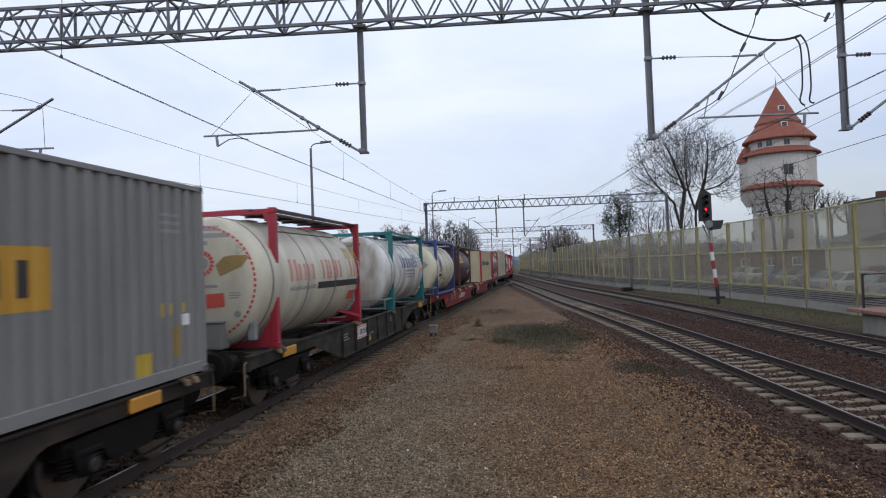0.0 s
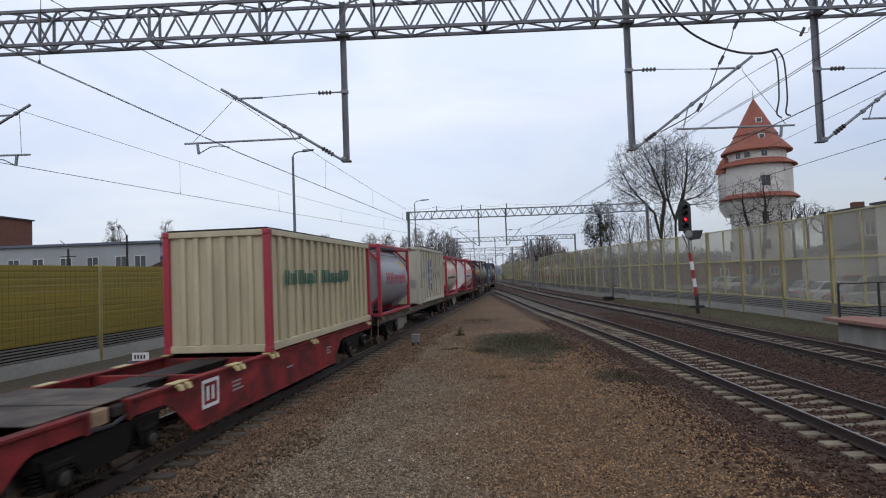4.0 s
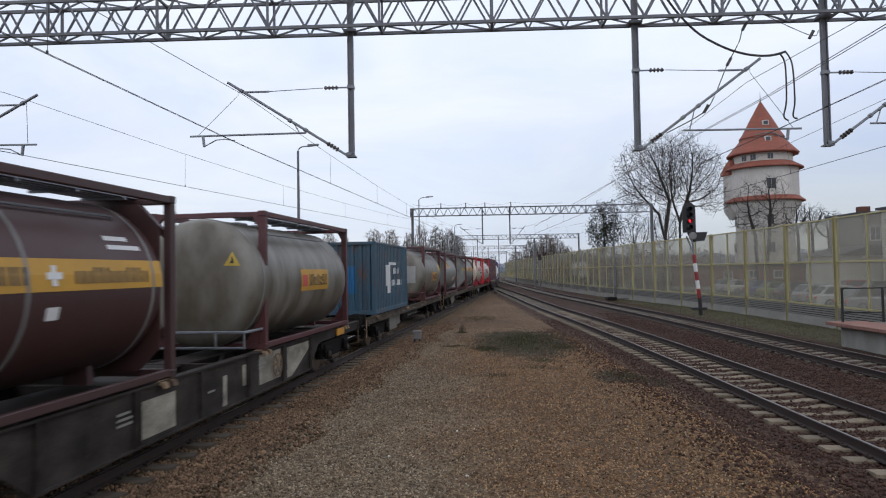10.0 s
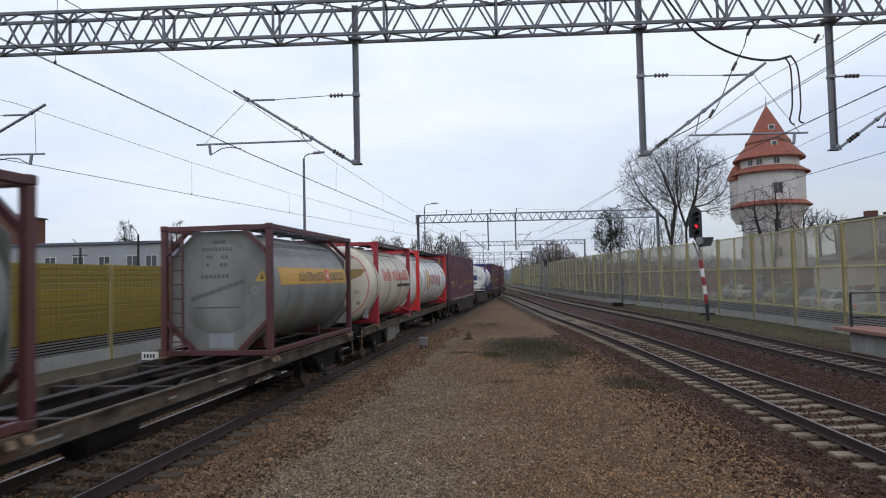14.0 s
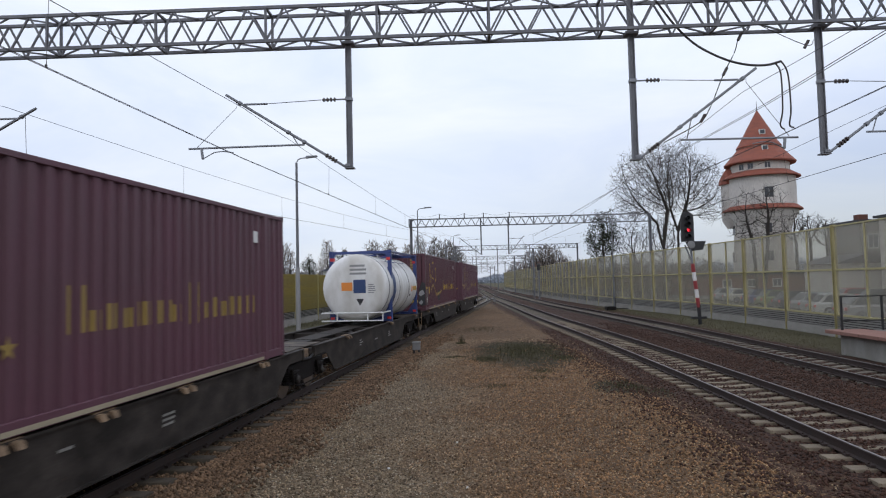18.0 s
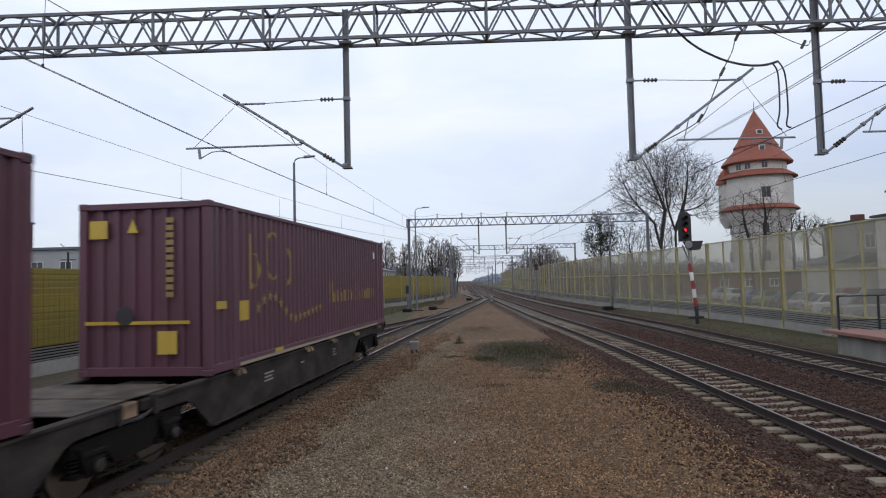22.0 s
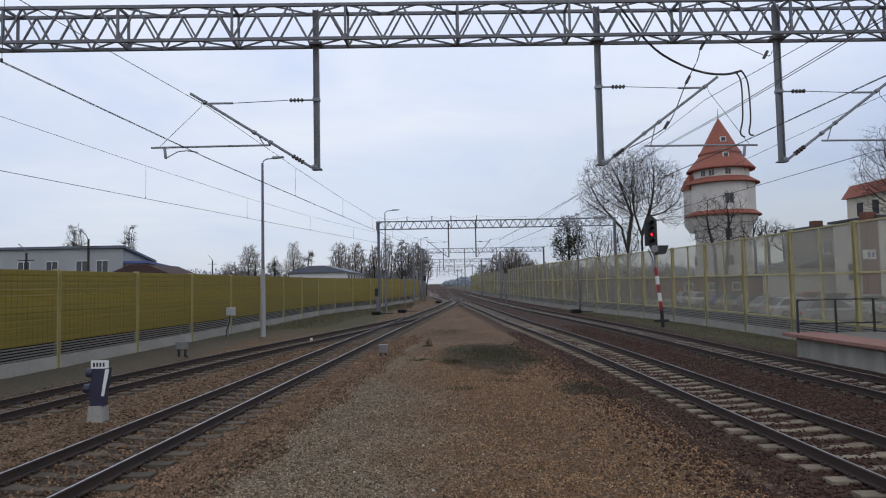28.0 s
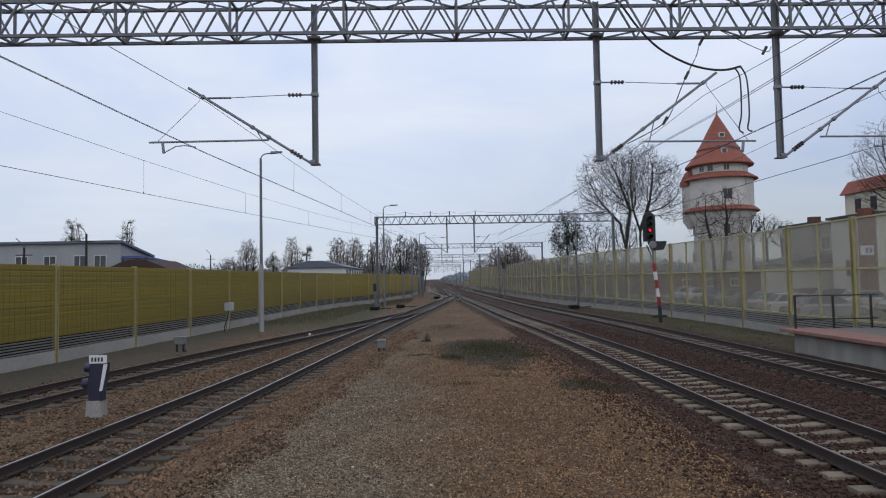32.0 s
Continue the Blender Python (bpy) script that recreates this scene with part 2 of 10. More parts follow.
# ---------------------------------------------------------------- mesh helpers
class Geo:
    """Vertices and faces of one mesh; faces carry a material slot."""

    def __init__(self):
        self.v, self.f, self.m = [], [], []

    def add(self, verts, faces, slot=0):
        n = len(self.v)
        self.v += [tuple(p) for p in verts]
        self.f += [tuple(i + n for i in f) for f in faces]
        self.m += [slot] * len(faces)
        return self

    def box(self, x0, x1, y0, y1, z0, z1, slot=0, c=0.0):
        if c:
            pts, faces = [], []
            for z, k in ((z0, c), (z0 + c, 0), (z1 - c, 0), (z1, c)):
                a, b, d, e = x0 + k, x1 - k, y0 + k, y1 - k
                q = c - k if k == 0 else 0
                pts += [(a + q, d, z), (b - q, d, z), (b, d + q, z), (b, e - q, z), (b - q, e, z), (a + q, e, z), (a, e - q, z), (a, d + q, z)]
            for r in range(3):
                for i in range(8):
                    j = (i + 1) % 8
                    faces.append((r * 8 + i, r * 8 + j, r * 8 + 8 + j, r * 8 + 8 + i))
            faces += [tuple(range(7, -1, -1)), tuple(range(24, 32))]
            return self.add(pts, faces, slot)
        return self.add([(x0, y0, z0), (x1, y0, z0), (x1, y1, z0), (x0, y1, z0), (x0, y0, z1), (x1, y0, z1), (x1, y1, z1), (x0, y1, z1)],
                        [(3, 2, 1, 0), (4, 5, 6, 7), (0, 1, 5, 4), (1, 2, 6, 5), (2, 3, 7, 6), (3, 0, 4, 7)], slot)

    def tube(self, pts, r, seg=6, slot=0, r2=None):
        """A round bar through the points, tapering to r2."""
        pts = [Vector(p) for p in pts]
        rings, faces = [], []
        for i, p in enumerate(pts):
            d = (pts[min(i + 1, len(pts) - 1)] - pts[max(i - 1, 0)]).normalized()
            a = d.cross(Vector((0, 0, 1)) if abs(d.z) < 0.9 else Vector((1, 0, 0))).normalized()
            b = d.cross(a)
            rr = r if r2 is None else r + (r2 - r) * i / (len(pts) - 1)
            for k in range(seg):
                w = 2 * math.pi * (k + 0.5) / seg
                rings.append(p + (a * math.cos(w) + b * math.sin(w)) * rr)
        for i in range(len(pts) - 1):
            for k in range(seg):
                j = (k + 1) % seg
                faces.append((i * seg + k, i * seg + j, (i + 1) * seg + j, (i + 1) * seg + k))
        faces += [tuple(range(seg - 1, -1, -1)), tuple((len(pts) - 1) * seg + k for k in range(seg))]
        return self.add(rings, faces, slot)

    def bar(self, p, q, w, h=None, slot=0):
        """A square bar from p to q."""
        p, q, h = Vector(p), Vector(q), h or w
        d = (q - p).normalized()
        a = d.cross(Vector((0, 0, 1)) if abs(d.z) < 0.95 else Vector((0, 1, 0))).normalized()
        b = a.cross(d)
        o = [p + a * w / 2 * s + b * h / 2 * u for s, u in ((-1, -1), (1, -1), (1, 1), (-1, 1))]
        return self.add(o + [x + (q - p) for x in o], [(3, 2, 1, 0), (4, 5, 6, 7), (0, 1, 5, 4), (1, 2, 6, 5), (2, 3, 7, 6), (3, 0, 4, 7)], slot)

    def prism(self, poly, axis, a, b, slot=0):
        """A polygon in the plane across the axis ('x': (y, z); 'y': (x, z); 'z': (x, y)), extruded from a to b."""
        def at(p, w):
            return {"x": (w, p[0], p[1]), "y": (p[0], w, p[1]), "z": (p[0], p[1], w)}[axis]
        n = len(poly)
        faces = [tuple(range(n - 1, -1, -1)), tuple(range(n, 2 * n))] + [(i, (i + 1) % n, n + (i + 1) % n, n + i) for i in range(n)]
        return self.add([at(p, a) for p in poly] + [at(p, b) for p in poly], faces, slot)

    def lathe(self, prof, seg=32, centre=(0, 0, 0), axis="y", slot=0, caps=True):
        """Revolves (along, radius) round an axis through centre."""
        pts, faces = [], []
        for u, r in prof:
            for k in range(seg):
                w = 2 * math.pi * k / seg
                c, s = r * math.cos(w), r * math.sin(w)
                p = {"y": (c, u, s), "z": (c, s, u), "x": (u, c, s)}[axis]
                pts.append((p[0] + centre[0], p[1] + centre[1], p[2] + centre[2]))
        for i in range(len(prof) - 1):
            for k in range(seg):
                j = (k + 1) % seg
                faces.append((i * seg + k, i * seg + j, (i + 1) * seg + j, (i + 1) * seg + k))
        if caps:
            faces += [tuple(range(seg - 1, -1, -1)), tuple((len(prof) - 1) * seg + k for k in range(seg))]
        return self.add(pts, faces, slot)

    def mesh(self, name, mats, smooth=False):
        me = bpy.data.meshes.new(name)
        me.from_pydata(self.v, [], self.f)
        for m in mats if isinstance(mats, (list, tuple)) else [mats]:
            me.materials.append(m)
        if any(self.m):
            me.polygons.foreach_set("material_index", self.m)
        bm = bmesh.new()
        bm.from_mesh(me)
        bmesh.ops.recalc_face_normals(bm, faces=bm.faces)
        bm.to_mesh(me)
        bm.free()
        if smooth:
            me.polygons.foreach_set("use_smooth", [True] * len(me.polygons))
            me.set_sharp_from_angle(angle=radians(38))
        return me


def part(name, geo, mats, parent, label="", smooth=False):
    ob = new(name, geo.mesh(name, mats, smooth) if isinstance(geo, Geo) else geo)
    if parent is not None:
        ob.parent = parent
    if label:
        ob["label"] = label
    return ob


def thing(name, label, category, group="", kind="", at=(0, 0, 0), turn=0.0):
    ob = new(name)
    ob.empty_display_size = 0.2
    ob.matrix_basis = pose(*at, 0, 0, turn)
    return tagged(ob, label, category, group, kind)


def spline(knots, y):
    """x at y by a smooth curve through knots (y, x); straight beyond the ends."""
    ks = sorted(knots)
    n = len(ks)
    if y <= ks[0][0] or y >= ks[-1][0]:
        a, b = (ks[0], ks[1]) if y <= ks[0][0] else (ks[-2], ks[-1])
        return a[1] + (b[1] - a[1]) * (y - a[0]) / (b[0] - a[0])
    i = max(k for k in range(n - 1) if ks[k][0] <= y)

    def slope(k):
        lo, hi = max(k - 1, 0), min(k + 1, n - 1)
        return (ks[hi][1] - ks[lo][1]) / (ks[hi][0] - ks[lo][0])
    (y0, x0), (y1, x1) = ks[i], ks[i + 1]
    h = y1 - y0
    u = (y - y0) / h
    return ((2 * u ** 3 - 3 * u ** 2 + 1) * x0 + (u ** 3 - 2 * u ** 2 + u) * h * slope(i)
            + (-2 * u ** 3 + 3 * u ** 2) * x1 + (u ** 3 - u ** 2) * h * slope(i + 1))


# centre lines of the tracks: (y, x)
TRACK_TRAIN = [(-400, -44.42), (0, -6.62), (30, -3.75), (45, -2.2), (63, -0.2), (85, 2.15), (103, 3.85), (118, 4.55), (140, 4.7), (400, 4.7)]
TRACK_RIGHT = [(-200, 6.75), (0, 6.70), (22, 6.68), (34, 6.40), (45, 5.95), (63, 5.60), (80, 5.25), (103, 4.75), (140, 4.7), (400, 4.7)]
TRACK_FAR_RIGHT = [(-200, 11.1), (0, 11.06), (22, 10.98), (34, 10.93), (50, 10.3), (66, 9.6), (90, 9.15), (150, 8.8), (400, 8.8)]
TRACK_FAR_LEFT = [(-60, -21.5), (0, -12.9), (15, -10.3), (21, -9.15), (27, -7.85), (32, -6.6), (41, -4.35), (50, -2.15), (58, -0.78)]
TRACK_MAIN_LEFT = [(85, 2.1), (100, 2.6), (118, 1.6), (140, 0.7), (400, 0.6)]


def bearing(knots, y):
    return math.degrees(-math.atan2(spline(knots, y + 0.5) - spline(knots, y - 0.5), 1.0))


# ---------------------------------------------------------------- ground
def ground_material():
    """Gravel: grey-brown stone in the middle, rust-red brake dust towards the rails, moss and dark soil stains, far grass."""
    m = bpy.data.materials.new("railway_gravel_ground")
    m.use_nodes = True
    t = m.node_tree
    b = t.nodes["Principled BSDF"]
    b.inputs["Roughness"].default_value = 0.95
    b.inputs["Specular IOR Level"].default_value = 0.3
    tc = t.nodes.new("ShaderNodeTexCoord")

    def noise_tex(scale, detail=4, rough=0.6, vec=None):
        n = t.nodes.new("ShaderNodeTexNoise")
        n.inputs["Scale"].default_value, n.inputs["Detail"].default_value, n.inputs["Roughness"].default_value = scale, detail, rough
        t.links.new(vec or tc.outputs["Object"], n.inputs["Vector"])
        return n.outputs["Fac"]

    def ramp(src, stops):
        r = t.nodes.new("ShaderNodeValToRGB")
        while len(r.color_ramp.elements) < len(stops):
            r.color_ramp.elements.new(0.5)
        for e, (p, c) in zip(r.color_ramp.elements, stops):
            e.position, e.color = p, (*c, 1) if len(c) == 3 else c
        t.links.new(src, r.inputs["Fac"])
        return r.outputs["Color"]

    def mix(fac, a, c, kind="MIX"):
        x = t.nodes.new("ShaderNodeMix")
        x.data_type, x.blend_type = "RGBA", kind
        for key, v in (("Factor", fac), ("A", a), ("B", c)):
            if isinstance(v, (int, float)):
                x.inputs[key].default_value = v
            elif isinstance(v, tuple):
                x.inputs[key].default_value = (*v, 1)
            else:
                t.links.new(v, x.inputs[key])
        return x.outputs["Result"]

    def math_node(op, a, c):
        x = t.nodes.new("ShaderNodeMath")
        x.operation = op
        for i, v in enumerate((a, c)):
            if isinstance(v, (int, float)):
                x.inputs[i].default_value = v
            else:
                t.links.new(v, x.inputs[i])
        return x.outputs[0]

    vor = t.nodes.new("ShaderNodeTexVoronoi")
    vor.inputs["Scale"].default_value = 26
    t.links.new(tc.outputs["Object"], vor.inputs["Vector"])
    vor2 = t.nodes.new("ShaderNodeTexVoronoi")
    vor2.inputs["Scale"].default_value = 58
    t.links.new(tc.outputs["Object"], vor2.inputs["Vector"])
    sep = t.nodes.new("ShaderNodeSeparateColor")
    t.links.new(vor.outputs["Color"], sep.inputs["Color"])
    sep2 = t.nodes.new("ShaderNodeSeparateColor")
    t.links.new(vor2.outputs["Color"], sep2.inputs["Color"])
    stone = ramp(sep.outputs[0], [(0.0, (0.034, 0.023, 0.013)), (0.45, (0.128, 0.095, 0.057)), (0.82, (0.26, 0.20, 0.128)), (1.0, (0.58, 0.49, 0.36))])
    stone2 = ramp(sep2.outputs[1], [(0.0, (0.04, 0.026, 0.014)), (0.6, (0.155, 0.108, 0.062)), (1.0, (0.38, 0.30, 0.20))])
    stone = mix(0.5, stone, stone2)
    red = ramp(sep.outputs[1], [(0.0, (0.026, 0.012, 0.005)), (0.5, (0.112, 0.057, 0.026)), (0.93, (0.20, 0.110, 0.053)), (1.0, (0.42, 0.30, 0.19))])
    red = mix(0.36, red, stone2)
    xyz = t.nodes.new("ShaderNodeSeparateXYZ")
    t.links.new(tc.outputs["Object"], xyz.inputs["Vector"])
    # brown fine gravel lies on the far-right half of the strip, and along it with distance
    wob = math_node("MULTIPLY", math_node("SUBTRACT", noise_tex(0.35, 5), 0.5), 5.0)
    side = math_node("ADD", math_node("ADD", xyz.outputs["X"], wob), math_node("MULTIPLY", xyz.outputs["Y"], 0.055))
    fac_red = ramp(math_node("MULTIPLY", math_node("ADD", side, 2.0), 0.25), [(0.30, (0, 0, 0)), (0.85, (1, 1, 1))])
    col = mix(fac_red, stone, red)
    # soil that shows through
    col = mix(ramp(noise_tex(0.9, 6, 0.7), [(0.50, (0, 0, 0)), (0.75, (0.7, 0.7, 0.7))]), col, (0.092, 0.044, 0.016))
    # large tonal change
    big = ramp(noise_tex(0.16, 3), [(0.3, (0.72, 0.72, 0.72)), (0.7, (1.15, 1.12, 1.1))])
    col = mix(1.0, col, big, "MULTIPLY")
    # rust-red ballast beds: along the train's track, and everything beyond the brown rails
    lx = math_node("SUBTRACT", xyz.outputs["X"], math_node("ADD", math_node("MULTIPLY", xyz.outputs["Y"], 0.0945), -6.62))
    wob2 = math_node("MULTIPLY", math_node("SUBTRACT", noise_tex(1.1, 6, 0.7), 0.5), 2.2)
    lbed = ramp(math_node("MULTIPLY", math_node("SUBTRACT", 2.85, math_node("ADD", lx, wob2)), 0.7), [(0.0, (0, 0, 0)), (0.8, (1, 1, 1))])
    rbed = ramp(math_node("SUBTRACT", math_node("ADD", xyz.outputs["X"], wob2), math_node("SUBTRACT", 4.75, math_node("MULTIPLY", xyz.outputs["Y"], 0.022))), [(0.0, (0, 0, 0)), (0.6, (1, 1, 1))])
    rust_l = ramp(sep.outputs[2], [(0.0, (0.03, 0.016, 0.008)), (0.5, (0.118, 0.072, 0.038)), (1.0, (0.25, 0.165, 0.095))])
    rust_r = ramp(sep.outputs[2], [(0.0, (0.012, 0.006, 0.004)), (0.5, (0.045, 0.021, 0.013)), (1.0, (0.10, 0.052, 0.033))])
    col = mix(lbed, col, rust_l)
    col = mix(rbed, col, rust_r)
    # darker ground between the rails of the train's track
    inner_bed = ramp(math_node("SUBTRACT", 1.15, math_node("ABSOLUTE", math_node("ADD", lx, math_node("MULTIPLY", wob2, 0.4)), 0.0)), [(0.0, (0, 0, 0)), (0.4, (0.75, 0.75, 0.75))])
    col = mix(inner_bed, col, (0.035, 0.028, 0.022))
    # moss and weeds in an uneven patch on the strip
    mx = math_node("MULTIPLY", math_node("SUBTRACT", xyz.outputs["X"], 2.15), 0.55)
    my = math_node("MULTIPLY", math_node("SUBTRACT", xyz.outputs["Y"], 24.6), 0.24)
    nx = math_node("MULTIPLY", math_node("SUBTRACT", xyz.outputs["X"], 4.1), 1.1)
    ny = math_node("MULTIPLY", math_node("SUBTRACT", xyz.outputs["Y"], 16.6), 0.9)
    spots = math_node("MINIMUM", math_node("ADD", math_node("MULTIPLY", mx, mx), math_node("MULTIPLY", my, my)), math_node("ADD", math_node("MULTIPLY", nx, nx), math_node("MULTIPLY", ny, ny)))
    md = math_node("ADD", spots, math_node("MULTIPLY", math_node("SUBTRACT", noise_tex(1.3, 6, 0.7), 0.5), 2.4))
    moss = ramp(noise_tex(14, 4, 0.7), [(0.3, (0.011, 0.011, 0.005)), (0.6, (0.026, 0.025, 0.010)), (0.8, (0.055, 0.044, 0.02))])
    col = mix(ramp(math_node("SUBTRACT", 1.5, md), [(0.0, (0, 0, 0)), (0.55, (0.78, 0.78, 0.78))]), col, moss)
    weedy = ramp(noise_tex(0.55, 7, 0.75), [(0.60, (0, 0, 0)), (0.72, (0.55, 0.55, 0.55))])
    col = mix(weedy, col, (0.055, 0.042, 0.022))
    # grass verge by the noise walls and beyond them
    gfac = math_node("MULTIPLY", math_node("SUBTRACT", math_node("ADD", math_node("ABSOLUTE", math_node("SUBTRACT", xyz.outputs["X"], 0.9), 0.0),
                     math_node("MULTIPLY", noise_tex(0.7, 5), 1.6)), 12.9), 1.2)
    grass = ramp(noise_tex(9, 4, 0.7), [(0.3, (0.045, 0.045, 0.022)), (0.55, (0.09, 0.084, 0.044)), (0.8, (0.15, 0.12, 0.075))])
    col = mix(ramp(gfac, [(0.0, (0, 0, 0)), (1.0, (0.85, 0.85, 0.85))]), col, grass)
    # bare trodden soil before the yellow wall
    sfac = ramp(math_node("MULTIPLY", math_node("SUBTRACT", -9.6, math_node("ADD", xyz.outputs["X"], math_node("MULTIPLY", wob2, 0.3))), 0.8), [(0.0, (0, 0, 0)), (0.8, (0.85, 0.85, 0.85))])
    soil = ramp(noise_tex(5, 6, 0.75), [(0.3, (0.055, 0.046, 0.032)), (0.6, (0.105, 0.086, 0.06)), (0.85, (0.15, 0.125, 0.088))])
    near_wall = ramp(math_node("MULTIPLY", math_node("SUBTRACT", 52.0, xyz.outputs["Y"]), 0.1), [(0.0, (0, 0, 0)), (1.0, (1, 1, 1))])
    sfac = mix(1.0, sfac, near_wall, "MULTIPLY")
    col = mix(sfac, col, soil)
    line = math_node("MINIMUM", math_node("ADD", math_node("MULTIPLY", xyz.outputs["Y"], 0.241), -14.2), -2.4)
    vfac = math_node("SUBTRACT", math_node("SUBTRACT", line, 1.75), math_node("ADD", xyz.outputs["X"], math_node("MULTIPLY", wob2, 0.35)))
    beyond = ramp(math_node("MULTIPLY", math_node("SUBTRACT", xyz.outputs["Y"], 34.0), 0.08), [(0.0, (0, 0, 0)), (1.0, (0.85, 0.85, 0.85))])
    verge = ramp(noise_tex(7, 5, 0.75), [(0.3, (0.030, 0.033, 0.015)), (0.55, (0.065, 0.066, 0.030)), (0.8, (0.12, 0.10, 0.06))])
    col = mix(mix(1.0, ramp(vfac, [(0.0, (0, 0, 0)), (0.6, (1, 1, 1))]), beyond, "MULTIPLY"), col, verge)
    t.links.new(col, b.inputs["Base Color"])
    bp = t.nodes.new("ShaderNodeBump")
    bp.inputs["Strength"].default_value, bp.inputs["Distance"].default_value = 0.9, 0.03
    dist = math_node("ADD", math_node("MULTIPLY", vor.outputs["Distance"], -1.0), math_node("MULTIPLY", vor2.outputs["Distance"], -0.6))
    t.links.new(dist, bp.inputs["Height"])
    t.links.new(bp.outputs["Normal"], b.inputs["Normal"])
    return m


M["ground"] = ground_material()
BED = -0.225


def ground_height(x, y):
    """The gravel strip between the tracks stands a little proud of the ballast beds."""
    left = x - spline(TRACK_TRAIN, y)
    right = spline(TRACK_RIGHT, y) - x
    if left > 0 and right > 0:
        d = min(left - 1.75, right - 1.95)
        k = max(0.0, min(1.0, d / 0.7))
        z = BED + 0.15 * k * k * (3 - 2 * k)
    else:
        z = BED
    return z + 0.025 * noise.noise((x * 0.55, y * 0.55, 0.0)) + 0.012 * noise.noise((x * 2.1, y * 2.1, 3.0))


def ground():
    xs = [-2500, -900, -400, -160, -80, -45, -30, -24, -20, -17, -15] + [-14 + 0.4 * i for i in range(78)] + [18, 20, 24, 30, 45, 80, 160, 400, 900, 2500]
    ys = [-600, -200, -60, -20, -6] + [-2 + 0.4 * i for i in range(110)] + [43 + 1.5 * i for i in range(50)] + [125, 150, 180, 230, 300, 450, 800, 1500, 3500]
    g = Geo()
    v = [(x, y, ground_height(x, y) if -16 < x < 18 and -8 < y < 125 else BED) for y in ys for x in xs]
    n = len(xs)
    f = [(j * n + i, j * n + i + 1, (j + 1) * n + i + 1, (j + 1) * n + i) for j in range(len(ys) - 1) for i in range(n - 1)]
    g.add(v, f)
    ob = part("ground", g, M["ground"], None, smooth=True)
    return tagged(ob, "gravel and reddish ballast between railway tracks", "ground", kind="structure")


ground()


# ---------------------------------------------------------------- tracks
RAIL = [(-0.070, -0.170), (0.070, -0.170), (0.070, -0.158), (0.012, -0.140), (0.010, -0.045), (0.034, -0.034), (0.036, -0.006), (0.017, 0.0),
        (-0.017, 0.0), (-0.036, -0.006), (-0.034, -0.034), (-0.010, -0.045), (-0.012, -0.140), (-0.070, -0.158)]


def rail_geo(knots, off, y0, y1, step=2.0):
    g = Geo()
    ys = [y0 + i * step for i in range(int((y1 - y0) / step) + 1)]
    n, pts, faces, slots = len(RAIL), [], [], []
    for y in ys:
        a = radians(bearing(knots, y))
        cx = spline(knots, y)
        for u, z in RAIL:
            pts.append((cx + (off + u) * math.cos(a), y + (off + u) * math.sin(a), z))
    for i in range(len(ys) - 1):
        for k in range(n):
            j = (k + 1) % n
            faces.append((i * n + k, i * n + j, (i + 1) * n + j, (i + 1) * n + k))
            slots.append(1 if k == 7 else 0)
    faces += [tuple(range(n)), tuple((len(ys) - 1) * n + k for k in range(n))]
    slots += [0, 0]
    g.add(pts, faces)
    g.m = slots
    return g


def sleeper_mesh(mat, half=1.3):
    g = Geo()
    # a waisted concrete sleeper with raised rail seats
    secs = [(-half, 0.0, 0.13), (-half + 0.05, 0.0, 0.145), (-0.45, -0.012, 0.14), (-0.25, -0.04, 0.115), (0.25, -0.04, 0.115), (0.45, -0.012, 0.14), (half - 0.05, 0.0, 0.145), (half, 0.0, 0.13)]
    pts, faces = [], []
    for x, z, w in secs:
        pts += [(x, -w, -0.15), (x, -w * 0.86, z - 0.01), (x, -w * 0.72, z), (x, w * 0.72, z), (x, w * 0.86, z - 0.01), (x, w, -0.15)]
    for i in range(len(secs) - 1):
        for k in range(5):
            faces.append((i * 6 + k, i * 6 + k + 1, i * 6 + 7 + k, i * 6 + 6 + k))
    faces += [(0, 1, 2, 3, 4, 5), tuple(range(42, 48))]
    g.add(pts, faces)
    return g.mesh("sleeper", mat)


def clip_mesh():
    """Rail clips and base plates, two to a rail seat, one mesh for a whole sleeper."""
    g = Geo()
    for x in (-0.7535, 0.7535):
        for s in (-1, 1):
            g.box(x + s * 0.095 - 0.035, x + s * 0.095 + 0.035, -0.05, 0.05, 0.0, 0.035)
            g.tube([(x + s * 0.12, -0.03, 0.03), (x + s * 0.1, 0.0, 0.065), (x + s * 0.12, 0.03, 0.03)], 0.012, 4)
    return g


TRACKS = []


def track(name, label, knots, y0, y1, top_mat):
    th = thing(name, label, "railway track", "railway tracks", "structure")
    for off in (-0.7535, 0.7535):
        part("rail", rail_geo(knots, off, y0, y1), [M["rail_side"], top_mat], th)
    TRACKS.append((th, knots, y0, y1))
    return th


track("railway_track", "railway track with shiny rails beside the gravel", TRACK_TRAIN, -30, 380, M["rail_top"])
track("railway_track", "railway track with pale concrete sleepers and brown rails", TRACK_RIGHT, -30, 380, M["rail_dull"])
track("railway_track", "railway track running along the side platform", TRACK_FAR_RIGHT, -30, 380, M["rail_dull"])
track("railway_track", "rusty turnout track merging by the yellow noise wall", TRACK_FAR_LEFT, -30, 57, M["rail_dull"])
track("railway_track", "distant main-line track beyond the points", TRACK_MAIN_LEFT, 85, 380, M["rail_top"])


